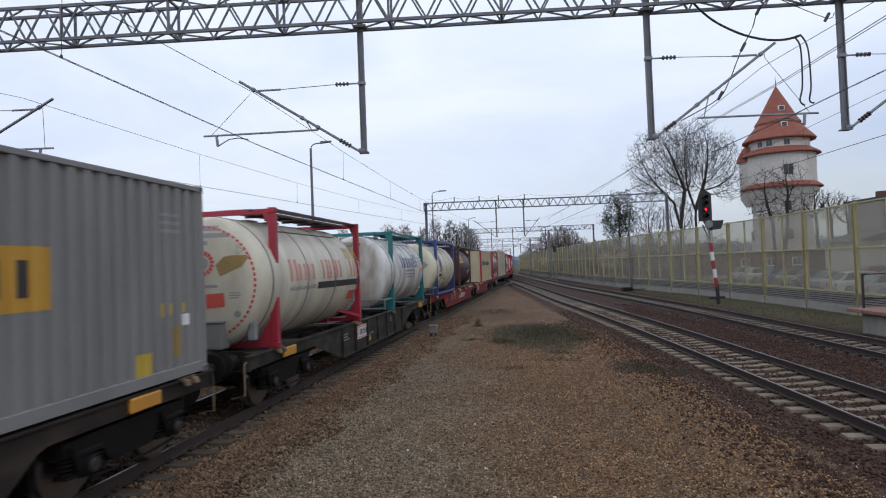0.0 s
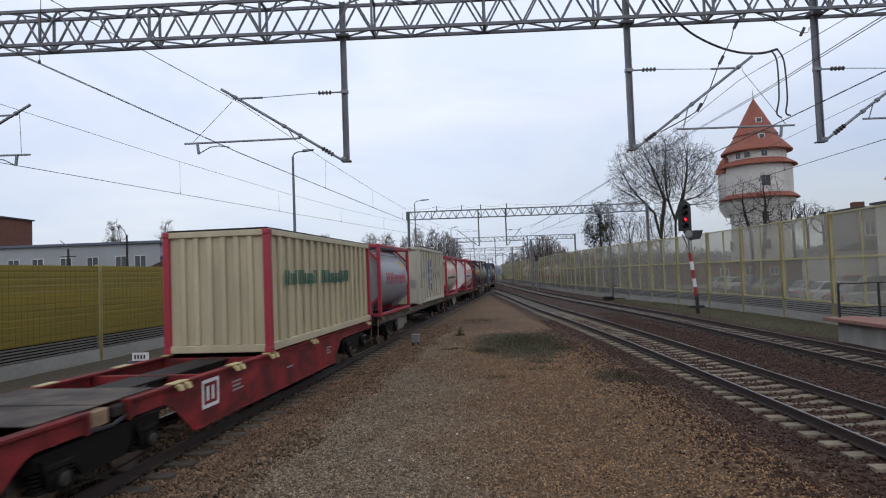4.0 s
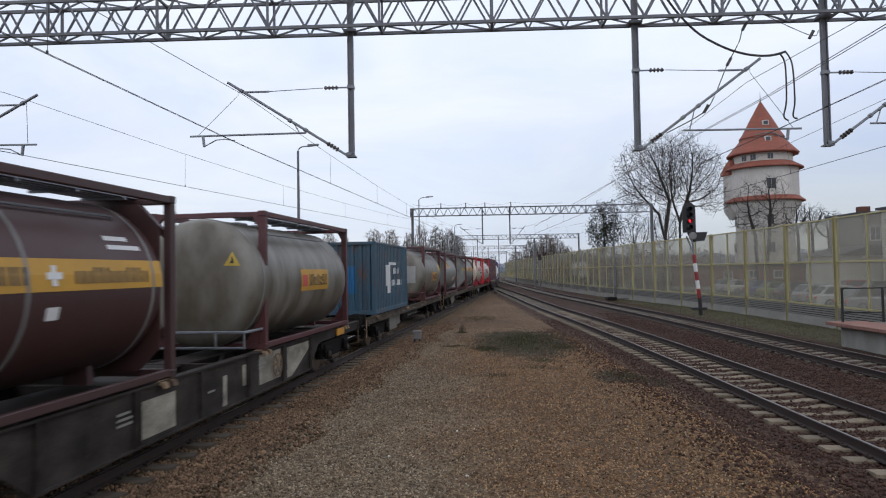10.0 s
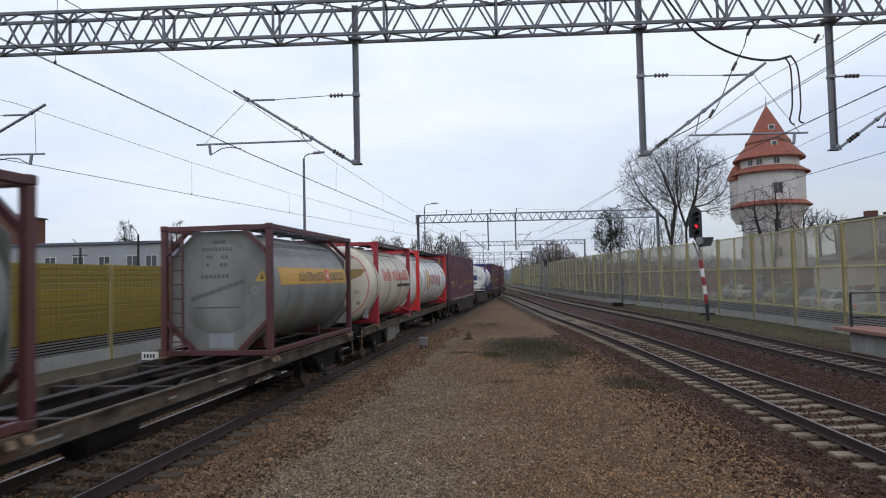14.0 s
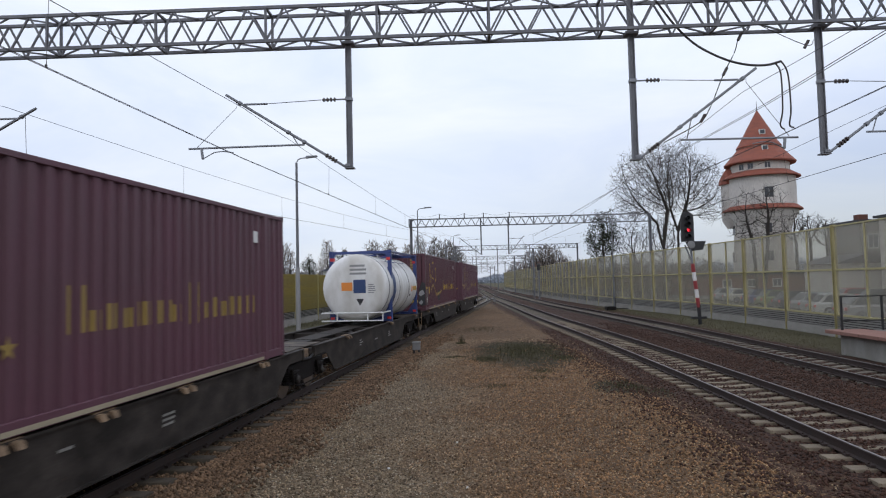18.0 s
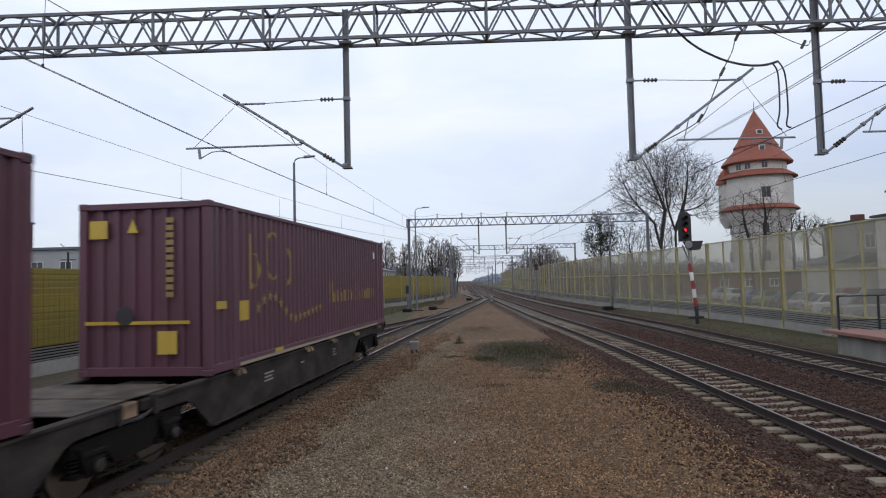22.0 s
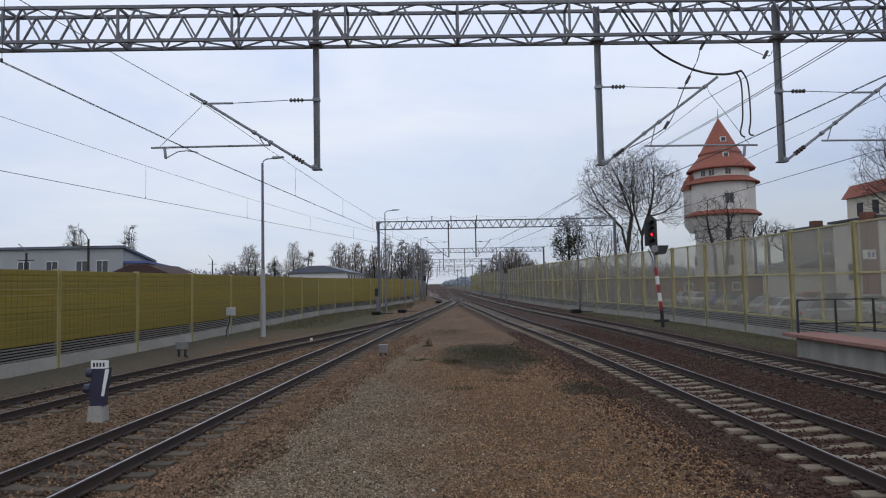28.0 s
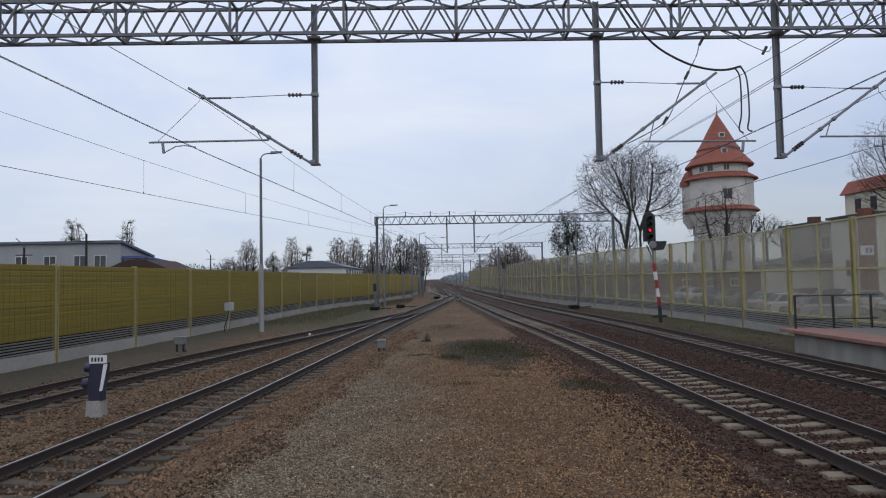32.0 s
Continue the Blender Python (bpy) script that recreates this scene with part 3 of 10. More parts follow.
# ---------------------------------------------------------------- overhead line gantries
def lattice(g, x0, x1, y0, y1, z0, z1, bay, r, lace):
    """A box truss along x: four chords, upright zigzags on both faces, flat lacing below and above."""
    for y in (y0, y1):
        for z in (z0, z1):
            g.bar((x0, y, z), (x1, y, z), r, r)
    n = int(round((x1 - x0) / bay))
    b = (x1 - x0) / n
    for i in range(n):
        xa, xm, xb = x0 + i * b, x0 + (i + 0.5) * b, x0 + (i + 1) * b
        for y in (y0, y1):
            g.bar((xa, y, z0), (xm, y, z1), lace)
            g.bar((xm, y, z1), (xb, y, z0), lace)
        for z in (z0, z1):
            if i % 2:
                g.bar((xa, y0, z), (xb, y1, z), lace * 0.8)
            else:
                g.bar((xa, y1, z), (xb, y0, z), lace * 0.8)
    for i in range(0, n + 1, 3):
        xa = x0 + i * b
        for p, q in (((y0, z0), (y1, z0)), ((y0, z1), (y1, z1)), ((y0, z0), (y0, z1)), ((y1, z0), (y1, z1))):
            g.bar((xa, *p), (xa, *q), lace * 1.3)


def insulator(g, p, q, r=0.055, n=4):
    p, q = Vector(p), Vector(q)
    for i in range(n):
        c = p.lerp(q, (i + 0.5) / n)
        d = (q - p).normalized() * ((q - p).length / n * 0.20)
        g.tube([c - d, c, c + d], r, 8)
    g.tube([p, q], r * 0.45, 6)


def cantilever(parent, px, y, side, zb=5.42, reach=1.0, zt=7.0, arm=3.75, za=5.90):
    """A drop post under the beam with its tube cantilever: stay, main tube, registration arm and steady arm, reaching to side."""
    s, k = side, reach
    g = Geo()
    a, b, w, f = 0.068, 0.044, 0.012, 0.05
    sec = [(-a, -f), (-b, -f), (-b, -w), (b, -w), (b, -f), (a, -f), (a, f), (b, f), (b, w), (-b, w), (-b, f), (-a, f)]
    part("drop_post", g.prism([(px + u, y + v) for u, v in sec], "z", zb, 9.22), M["mast_steel"], parent)
    part("foot_plate", Geo().box(px - 0.11, px + 0.11, y - 0.10, y + 0.10, zb - 0.03, zb), M["mast_steel"], parent)
    part("head_plate", Geo().box(px - 0.15, px + 0.15, y - 0.13, y + 0.13, 8.36, 8.42), M["mast_steel"], parent)
    root, tip = Vector((px + s * 0.12, y, zb + 0.03)), Vector((px + s * 2.72 * k, y, zt + 0.10))
    d = (tip - root).normalized()
    part("cantilever_tube", Geo().tube([root + d * 0.54, tip + d * 0.18], 0.033, 8), M["galv"], parent)
    g = Geo()
    insulator(g, root + d * 0.22, root + d * 0.54, 0.058, 4)
    part("tube_insulator", g, M["insulator"], parent)
    part("hinge", Geo().tube([root - d * 0.04, root + d * 0.24], 0.03, 8).box(px + s * 0.05 - 0.07, px + s * 0.05 + 0.07, y - 0.07, y + 0.07, zb, zb + 0.09, 0, 0.02), M["galv"], parent)
    for u in (0.36, 0.50, 0.93):
        c = root.lerp(tip, u)
        part("tube_clamp", Geo().tube([c - d * 0.035, c + d * 0.035], 0.052, 8), M["galv"], parent)
    part("stay_bracket", Geo().tube([(px + s * 0.08, y, zt), (px + s * 0.30, y, zt)], 0.02, 6).box(px - 0.085, px + 0.085, y - 0.065, y + 0.065, zt - 0.045, zt + 0.045, 0, 0.01), M["galv"], parent)
    g = Geo()
    insulator(g, (px + s * 0.30, y, zt), (px + s * 0.64, y, zt), 0.05, 4)
    part("stay_insulator", g, M["insulator"], parent)
    part("stay_wire", Geo().tube([(px + s * 0.66, y, zt), (px + s * 1.9 * k, y, zt - 0.05)], 0.009, 5), M["wire"], parent)
    part("stay_rod", Geo().tube([(px + s * 1.9 * k, y, zt - 0.05), (px + s * 2.45 * k, y, zt - 0.05)], 0.025, 6), M["galv"], parent)
    x_in, x_out = px + s * 1.05 * k, px + s * arm * k
    part("registration_arm", Geo().tube([(x_in, y, za), (x_out, y, za-0.02)], 0.024, 6), M["galv"], parent)
    part("arm_hanger", Geo().tube([(px + s * 1.2 * k, y, za+0.01), (px + s * 1.32 * k, y, root.z + (tip.z - root.z) * 0.45)], 0.014, 5), M["galv"], parent)
    part("drop_bracket", Geo().bar((px + s * (arm - 0.3) * k, y, za-0.01), (px + s * (arm - 0.33) * k, y, za-0.28), 0.05), M["galv"], parent)
    g = Geo().tube([(px + s * (arm - 0.33) * k, y, za-0.27), (px + s * (arm - 0.6) * k, y, za-0.12), (px + s * (arm - 0.8) * k, y, za-0.10), (px + s * (arm - 1.05) * k, y, za-0.14)], 0.014, 5)
    part("steady_arm", g, M["galv"], parent)
    g = Geo().tube([(px + s * 2.62 * k, y, zt + 0.02), (px + s * 2.62 * k, y, zt - 0.12), (px + s * (arm - 0.2) * k, y, za+0.01)], 0.006, 4)
    part("bridle_wire", g, M["wire"], parent)


def gantry(y, x0, x1, posts, label, zb=8.42):
    th = thing("catenary_gantry", label, "catenary gantry", "overhead line gantries", at=(0, y, 0))
    g = Geo()
    lattice(g, x0, x1, -0.30, 0.24, zb, zb + 0.80, 0.88, 0.07, 0.04)
    part("beam", g, M["mast_steel"], th)
    for x in (x0 + 0.2, x1 - 0.2):
        g = Geo()
        for u in (-0.11, 0.11):
            g.box(x + u - 0.02, x + u + 0.02, -0.14, 0.14, -0.3, zb + 0.8)
        g.box(x - 0.09, x + 0.09, -0.015, 0.015, -0.3, zb + 0.8)
        g.box(x - 0.3, x + 0.3, -0.3, 0.3, -0.4, -0.12, 0, 0.03)
        part("leg", g, M["mast_steel"], th)
    for px, side, reach, *zt in posts:
        cantilever(th, px, 0.0, side, 5.42, reach, *zt)
    return th


gantry(15.1, -15.0, 15.6, [(-2.62, -1, 1.03, 7.06, 3.75, 6.0), (4.07, 1, 1.0, 7.27, 3.75, 5.84), (8.40, 1, 0.93, 7.10), (-13.3, 1, 1.08, 6.9, 2.85)],
       "grey steel lattice gantry spanning the tracks with drop posts")
gantry(67.5, -5.6, 19.6, [(1.9, -1, 0.8), (4.75, 1, 0.55)], "grey lattice gantry over the points in the middle distance")
gantry(122.0, -1.6, 21.6, [(2.4, 1, 0.6), (6.4, 1, 0.6), (12.5, -1, 0.9)], "distant lattice gantry across the main line")
gantry(176.0, -2.5, 17.0, [(2.4, 1, 0.6), (6.4, 1, 0.6)], "distant lattice gantry across the main line")
gantry(232.0, -3.5, 15.0, [(2.4, 1, 0.6), (6.4, 1, 0.6)], "distant lattice gantry across the main line")
gantry(300.0, -4.0, 14.5, [(2.4, 1, 0.6), (6.4, 1, 0.6)], "distant lattice gantry across the main line")


def gantry_top_wire():
    th = thing("earth_wire", "thin wire on short stubs above the middle gantry", "overhead wire", "overhead wires")
    xs = (-2.4, 0.2, 2.2, 4.9)
    for x in xs:
        part("stub", Geo().tube([(x, 67.5, 9.2), (x, 67.5, 9.75)], 0.05, 6), M["insulator"], th)
    pts = []
    for a, b in zip((-5.4,) + xs, xs + (12.0,)):
        pts += [(a + (b - a) * u, 67.5, 9.72 - 0.25 * 4 * u * (1 - u)) for u in (0, 0.25, 0.5, 0.75)]
    part("wire", Geo().tube(pts, 0.012, 4), M["wire"], th)


gantry_top_wire()


def catenary(supports, label, off=0.0, zc=5.72, zm=6.92, dip=0.62):
    """Contact and messenger wires strung straight from support to support (y, x), with droppers."""
    th = thing("catenary_wires", label, "overhead wire", "overhead wires")
    con, mes, drops = [], [], []
    for (ya, xa), (yb, xb) in zip(supports, supports[1:]):
        n = 8
        for i in range(n + (1 if (yb, xb) == supports[-1] else 0)):
            u = i / n
            x, y = xa + (xb - xa) * u, ya + (yb - ya) * u
            sag = 4 * u * (1 - u)
            con.append((x, y, zc - 0.05 * sag))
            mes.append((x + off * (1 - sag), y, zm - dip * sag))
            if 0 < i < n:
                drops.append((con[-1], mes[-1]))
    part("contact_wire", Geo().tube(con, 0.0055, 4), M["wire"], th)
    part("contact_wire", Geo().tube([(x + 0.03, y, z) for x, y, z in con], 0.0055, 4), M["wire"], th)
    part("messenger_wire", Geo().tube(mes, 0.0065, 4), M["wire"], th)
    for p, q in drops[:16]:
        g = Geo().tube([p, q], 0.005, 3)
        g.tube([p, (p[0], p[1], p[2] + 0.05)], 0.016, 4)
        part("dropper", g, M["wire"], th)
    return th


catenary([(-38, -8.3), (15.1, -5.20), (67.5, 0.4), (122, 4.5), (176, 4.8), (232, 4.8), (300, 4.8)], "contact and catenary wires over the train's track", 0.05)
th = catenary([(-38, 6.2), (15.1, 7.05), (67.5, 5.6), (122, 4.9), (176, 4.6), (232, 4.6), (300, 4.6)], "contact and catenary wires over the brown-railed track", -0.45)
for dx in (0.0, 0.07):
    part("auxiliary_wire", Geo().tube([(4.4 + dx, 1.0, 5.2), (5.51 + dx, 8.0, 5.78), (6.39 + dx, 13.58, 6.23), (6.70 + dx, 18.0, 6.46), (6.55 + dx, 30.0, 6.5), (5.9 + dx, 55.0, 6.3)], 0.0065, 4), M["wire"], th)
catenary([(-38, 10.6), (15.1, 11.0), (67.5, 9.5), (122, 8.9), (176, 8.8), (300, 8.8)], "contact and catenary wires over the platform track", -0.2)
catenary([(-38, -23.9), (15.1, -10.99), (67.4, 1.2)], "contact and catenary wires over the turnout track", 0.0, 5.72, 7.15, 0.78)


# ---------------------------------------------------------------- noise walls
M["wall_yellow"] = surf("olive_yellow_panel", (0.24, 0.175, 0.012), 0.6, 0, (0.15, 0.112, 0.015), 0.9, 0.7, 14, 0.05, (1, 0.4, 1.6))
M["post_yellow"] = surf("cream_yellow_post_paint", (0.40, 0.35, 0.175), 0.55, 0, (0.28, 0.245, 0.12), 2, 0.5, 30, 0.05)
M["grid_wire"] = surf("dull_olive_grid_wire", (0.15, 0.115, 0.03), 0.6, 0.2, (0.09, 0.07, 0.025), 3, 0.5, 30, 0.0)
M["louvre"] = surf("grey_louvre_metal", (0.23, 0.22, 0.20), 0.6, 0.1, (0.14, 0.135, 0.125), 2, 0.5, 30, 0.05)


def clear_panel():
    m = bpy.data.materials.new("dirty_clear_acrylic")
    m.use_nodes = True
    t = m.node_tree
    t.nodes.clear()
    out = t.nodes.new("ShaderNodeOutputMaterial")
    tr = t.nodes.new("ShaderNodeBsdfTransparent")
    tr.inputs["Color"].default_value = (0.93, 0.93, 0.89, 1)
    df = t.nodes.new("ShaderNodeBsdfDiffuse")
    df.inputs["Color"].default_value = (0.38, 0.355, 0.30, 1)
    gl = t.nodes.new("ShaderNodeBsdfGlossy")
    gl.inputs["Roughness"].default_value = 0.06
    n = t.nodes.new("ShaderNodeTexNoise")
    n.inputs["Scale"].default_value, n.inputs["Detail"].default_value = 0.8, 6
    tc = t.nodes.new("ShaderNodeTexCoord")
    t.links.new(tc.outputs["Object"], n.inputs["Vector"])
    mr = t.nodes.new("ShaderNodeMapRange")
    mr.inputs["To Min"].default_value, mr.inputs["To Max"].default_value = 0.20, 0.46
    t.links.new(n.outputs["Fac"], mr.inputs["Value"])
    m1 = t.nodes.new("ShaderNodeMixShader")
    t.links.new(mr.outputs["Result"], m1.inputs[0])
    t.links.new(tr.outputs[0], m1.inputs[1])
    t.links.new(df.outputs[0], m1.inputs[2])
    lw = t.nodes.new("ShaderNodeLayerWeight")
    lw.inputs["Blend"].default_value = 0.5
    fr = t.nodes.new("ShaderNodeMath")
    fr.operation = "POWER"
    fr.inputs[1].default_value = 6.0
    t.links.new(lw.outputs["Facing"], fr.inputs[0])
    m2 = t.nodes.new("ShaderNodeMixShader")
    t.links.new(fr.outputs[0], m2.inputs[0])
    t.links.new(m1.outputs[0], m2.inputs[1])
    t.links.new(gl.outputs[0], m2.inputs[2])
    t.links.new(m2.outputs[0], out.inputs["Surface"])
    return m


M["acrylic"] = clear_panel()
WALL_LEFT = [(-60, -21.0), (0, -16.4), (25.1, -14.25), (36, -13.2), (49, -12.15), (63.5, -11.0), (72, -9.5), (80, -7.3), (94, -4.9), (113, -2.9), (160, -2.2)]
WALL_RIGHT = [(-60, 16.7), (24.5, 16.5), (35.4, 16.75), (44.2, 16.45), (50.3, 15.8), (57.2, 14.95), (66.3, 13.95), (80, 13.25), (105, 12.75), (126, 12.2), (151, 11.9), (260, 11.6)]


def stations(knots, start, step, count):
    """Post places along a wall's line, step metres apart."""
    y, out = start, []
    for _ in range(count):
        out.append((spline(knots, y), y))
        dx = spline(knots, y + 0.5) - spline(knots, y - 0.5)
        y += step / math.hypot(1, dx)
    return out


def post_geo(h):
    g = Geo()
    g.box(-0.09, 0.09, -0.10, -0.088, -0.5, h)
    g.box(-0.09, 0.09, 0.088, 0.10, -0.5, h)
    g.box(-0.008, 0.008, -0.088, 0.088, -0.5, h)
    return g


def noise_wall_left():
    th = thing("wall_left", "olive-yellow noise wall with louvre band and concrete plinth", "noise wall", kind="structure")
    st = stations(WALL_LEFT, -7.72, 5.47, 27)
    top = 3.47
    posts = post_geo(top + 0.05).mesh("post", M["post_yellow"])
    panel = Geo()
    for k in range(12):
        z = 0.77 + k * (top - 0.77) / 12
        dz = (top - 0.77) / 12
        panel.prism([(-0.045, z), (0.056, z), (0.062, z + dz * 0.2), (0.062, z + dz * 0.8), (0.056, z + dz - 0.004), (-0.045, z + dz - 0.004)], "y", 0, 1)
    panel_mesh = panel.mesh("panel", M["wall_yellow"])
    slat = Geo().prism([(-0.02, 0.0), (0.075, 0.02), (0.075, 0.066), (-0.02, 0.05)], "y", 0, 1).mesh("slat", M["louvre"])
    plinth = Geo().box(-0.09, 0.09, 0, 1, -0.6, 0.25).mesh("plinth", M["concrete"])
    back = Geo().box(-0.06, -0.03, 0, 1, 0.25, 0.77).mesh("louvre_back", M["dark_steel"])
    mesh_geo = Geo()
    for k in range(20):
        mesh_geo.box(0.074, 0.078, k / 20.0, k / 20.0 + 0.0016, 0.79, top - 0.03)
    for k in range(14):
        z = 0.8 + k * 0.19
        mesh_geo.box(0.074, 0.078, 0, 1, z, z + 0.008)
    grid = mesh_geo.mesh("wire_grid", M["grid_wire"])
    for i, ((xa, ya), (xb, yb)) in enumerate(zip(st, st[1:])):
        ln, ang = math.hypot(xb - xa, yb - ya), -math.degrees(math.atan2(xb - xa, yb - ya))
        m = pose(xa, ya, 0, 0, 0, ang)
        o = part("post", posts, None, th)
        o.matrix_basis = m
        st_m = m @ Matrix.Translation((0, 0.1, 0)) @ Matrix.Diagonal((1, ln - 0.2, 1, 1))
        for name, me in (("panel", panel_mesh), ("plinth", plinth), ("louvre_back", back)) + ((("wire_grid", grid),) if i < 13 else ()):
            o = part(name, me, None, th)
            o.matrix_basis = st_m
        for k in range(5):
            o = part("slat", slat, None, th)
            o.matrix_basis = st_m @ Matrix.Translation((0, 0, 0.265 + k * 0.1))


def noise_wall_right():
    th = thing("wall_right", "transparent noise wall with yellow posts and louvre base", "noise wall", kind="structure")
    st = stations(WALL_RIGHT, -3.72, 4.75, 42)
    top = 4.76
    posts = post_geo(top + 0.04).mesh("post", M["post_yellow"])
    pane_lo = Geo().box(-0.012, 0.012, 0, 1, 0.80, 2.74).mesh("pane", M["acrylic"])
    pane_hi = Geo().box(-0.012, 0.012, 0, 1, 2.82, top - 0.06).mesh("pane", M["acrylic"])
    bar_low = Geo().box(-0.05, 0.05, 0, 1, 0.72, 0.80).mesh("rail", M["post_yellow"])
    bar_mid = Geo().box(-0.05, 0.05, 0, 1, 2.74, 2.82).mesh("rail", M["post_yellow"])
    bar_top = Geo().box(-0.05, 0.05, 0, 1, top - 0.06, top).mesh("rail", M["post_yellow"])
    mull = Geo().box(-0.045, 0.045, -0.035, 0.035, 0.80, top - 0.06).mesh("mullion", M["post_yellow"])
    slat = Geo().prism([(-0.075, 0.015), (0.02, 0.0), (0.02, 0.06), (-0.075, 0.086)], "y", 0, 1).mesh("slat", M["louvre"])
    plinth = Geo().box(-0.09, 0.09, 0, 1, -0.6, 0.20).mesh("plinth", M["concrete"])
    back = Geo().box(0.03, 0.06, 0, 1, 0.20, 0.72).mesh("louvre_back", M["dark_steel"])
    for (xa, ya), (xb, yb) in zip(st, st[1:]):
        ln, ang = math.hypot(xb - xa, yb - ya), -math.degrees(math.atan2(xb - xa, yb - ya))
        m = pose(xa, ya, 0, 0, 0, ang)
        part("post", posts, None, th).matrix_basis = m
        st_m = m @ Matrix.Translation((0, 0.1, 0)) @ Matrix.Diagonal((1, ln - 0.2, 1, 1))
        for name, me in (("rail", bar_low), ("rail", bar_mid), ("rail", bar_top), ("plinth", plinth), ("louvre_back", back)):
            part(name, me, None, th).matrix_basis = st_m
        part("mullion", mull, None, th).matrix_basis = m @ Matrix.Translation((0, ln / 2, 0))
        for k in range(2):
            half = m @ Matrix.Translation((0, 0.1 if k == 0 else ln / 2 + 0.035, 0)) @ Matrix.Diagonal((1, ln / 2 - 0.135, 1, 1))
            for me in (pane_lo, pane_hi):
                o = part("pane", me, None, th)
                o.matrix_basis = half
                o.visible_shadow = False
        for k in range(5):
            part("slat", slat, None, th).matrix_basis = st_m @ Matrix.Translation((0, 0, 0.215 + k * 0.102))


noise_wall_left()
noise_wall_right()


# ---------------------------------------------------------------- train: wagons
M["stencil_grey"] = paint("faded_white_stencil", (0.25, 0.24, 0.22), 0.8, 0.6, 0.2)
M["patch_grey"] = grimy("dark_patched_paint", (0.045, 0.038, 0.032))
M["girder"] = grimy("dirty_brown_girder_paint", (0.038, 0.031, 0.026))
M["plate_worn"] = grimy("worn_brown_floor_plate", (0.135, 0.108, 0.085), 0.8, 0.2)
M["axle_cap"] = surf("worn_axle_box_cap", (0.075, 0.07, 0.066), 0.5, 0.5, (0.03, 0.028, 0.026), 9, 0.7, 50, 0.1)
M["lock_rust"] = grimy("rusty_beige_lock_paint", (0.30, 0.205, 0.13), 0.7)
M["lock_yellow"] = paint("pale_yellow_lock_paint", (0.50, 0.40, 0.19), 0.5, 0.6, 0.25)
SPEED = 10.35          # metres a second towards the camera
TRAIN = []             # (thing, distance of its middle along the line at the start)
WHEELS = []
DECK = 1.14


def wheelset_mesh():
    g = Geo()
    g.tube([(-0.95, 0, 0), (0.95, 0, 0)], 0.085, 10)
    for s in (-1, 1):
        x = s * 0.7535
        g.lathe([(x - s * 0.075, 0.43), (x - s * 0.07, 0.485), (x - s * 0.045, 0.488), (x - s * 0.035, 0.463)], 28, axis="x", slot=1)
        g.lathe([(x - s * 0.035, 0.463), (x + s * 0.06, 0.457), (x + s * 0.065, 0.44)], 28, axis="x", slot=1)
        g.lathe([(x - s * 0.07, 0.40), (x + s * 0.06, 0.40), (x + s * 0.02, 0.36), (x + s * 0.015, 0.16), (x + s * 0.07, 0.13), (x + s * 0.07, 0.05)], 28, axis="x")
        for k in range(6):
            w = k * math.pi / 3
            g.box(x + s * 0.02 - 0.012, x + s * 0.02 + 0.012, 0.27 * math.cos(w) - 0.03, 0.27 * math.cos(w) + 0.03, 0.27 * math.sin(w) - 0.03, 0.27 * math.sin(w) + 0.03)
    return g.mesh("wheelset", [M["bogie_steel"], M["wheel_tread"]], True)


WHEELSET = wheelset_mesh()


def bogie_frame_mesh():
    g = Geo()
    for s in (-1, 1):
        x0, x1 = (0.98, 1.09) if s > 0 else (-1.09, -0.98)
        g.prism([(-1.28, 0.62), (-1.28, 0.78), (-0.55, 0.80), (0.55, 0.80), (1.28, 0.78), (1.28, 0.62), (0.62, 0.60), (0.42, 0.36), (-0.42, 0.36), (-0.62, 0.60)], "x", x0, x1)
        for y in (-0.9, 0.9):
            xs = 1.02 * s
            g.box(xs - 0.13, xs + 0.13, y - 0.16, y + 0.16, 0.33, 0.60, 0, 0.03)
            g.lathe([(xs - 0.02, 0.12), (xs + s * 0.17, 0.12), (xs + s * 0.19, 0.08)], 12, (0, y, 0.46), "x")
            g.lathe([(xs + s * 0.188, 0.085), (xs + s * 0.205, 0.08), (xs + s * 0.215, 0.03)], 12, (0, y, 0.46), "x", 1)
            g.box(xs + s * 0.10 - 0.05, xs + s * 0.10 + 0.05, y - 0.22, y + 0.22, 0.58, 0.66, 0, 0.02)
            g.tube([(xs + s * 0.12, y - 0.30, 0.74), (xs + s * 0.13, y - 0.18, 0.44)], 0.035, 6)
            for dy in (-0.27, 0.27):
                for k in range(5):
                    g.lathe([(0.40 + k * 0.05, 0.075), (0.415 + k * 0.05, 0.09), (0.43 + k * 0.05, 0.075)], 10, (xs, y + dy, 0), "z")
                g.box(xs - 0.1, xs + 0.1, y + dy - 0.09, y + dy + 0.09, 0.36, 0.40)
        g.box(s * 0.9 - 0.1, s * 0.9 + 0.1, -0.2, 0.2, 0.80, 0.92)
        for y in (-1.42, 1.42):
            g.bar((s * 0.75, y, 0.72), (s * 0.75, y, 0.36), 0.09)
            g.box(s * 0.75 - 0.07, s * 0.75 + 0.07, y - 0.05, y + 0.05, 0.28, 0.62)
    g.box(-1.05, 1.05, -0.24, 0.24, 0.46, 0.80)
    for y in (-1.25, 1.25):
        g.box(-1.05, 1.05, y - 0.06, y + 0.06, 0.60, 0.74)
    g.tube([(1.13, -0.9, 0.30), (1.13, -0.4, 0.26), (1.13, 0.4, 0.26), (1.13, 0.9, 0.30)], 0.018, 5)
    return g.mesh("bogie", [M["bogie_steel"], M["axle_cap"]], True)


BOGIE = bogie_frame_mesh()


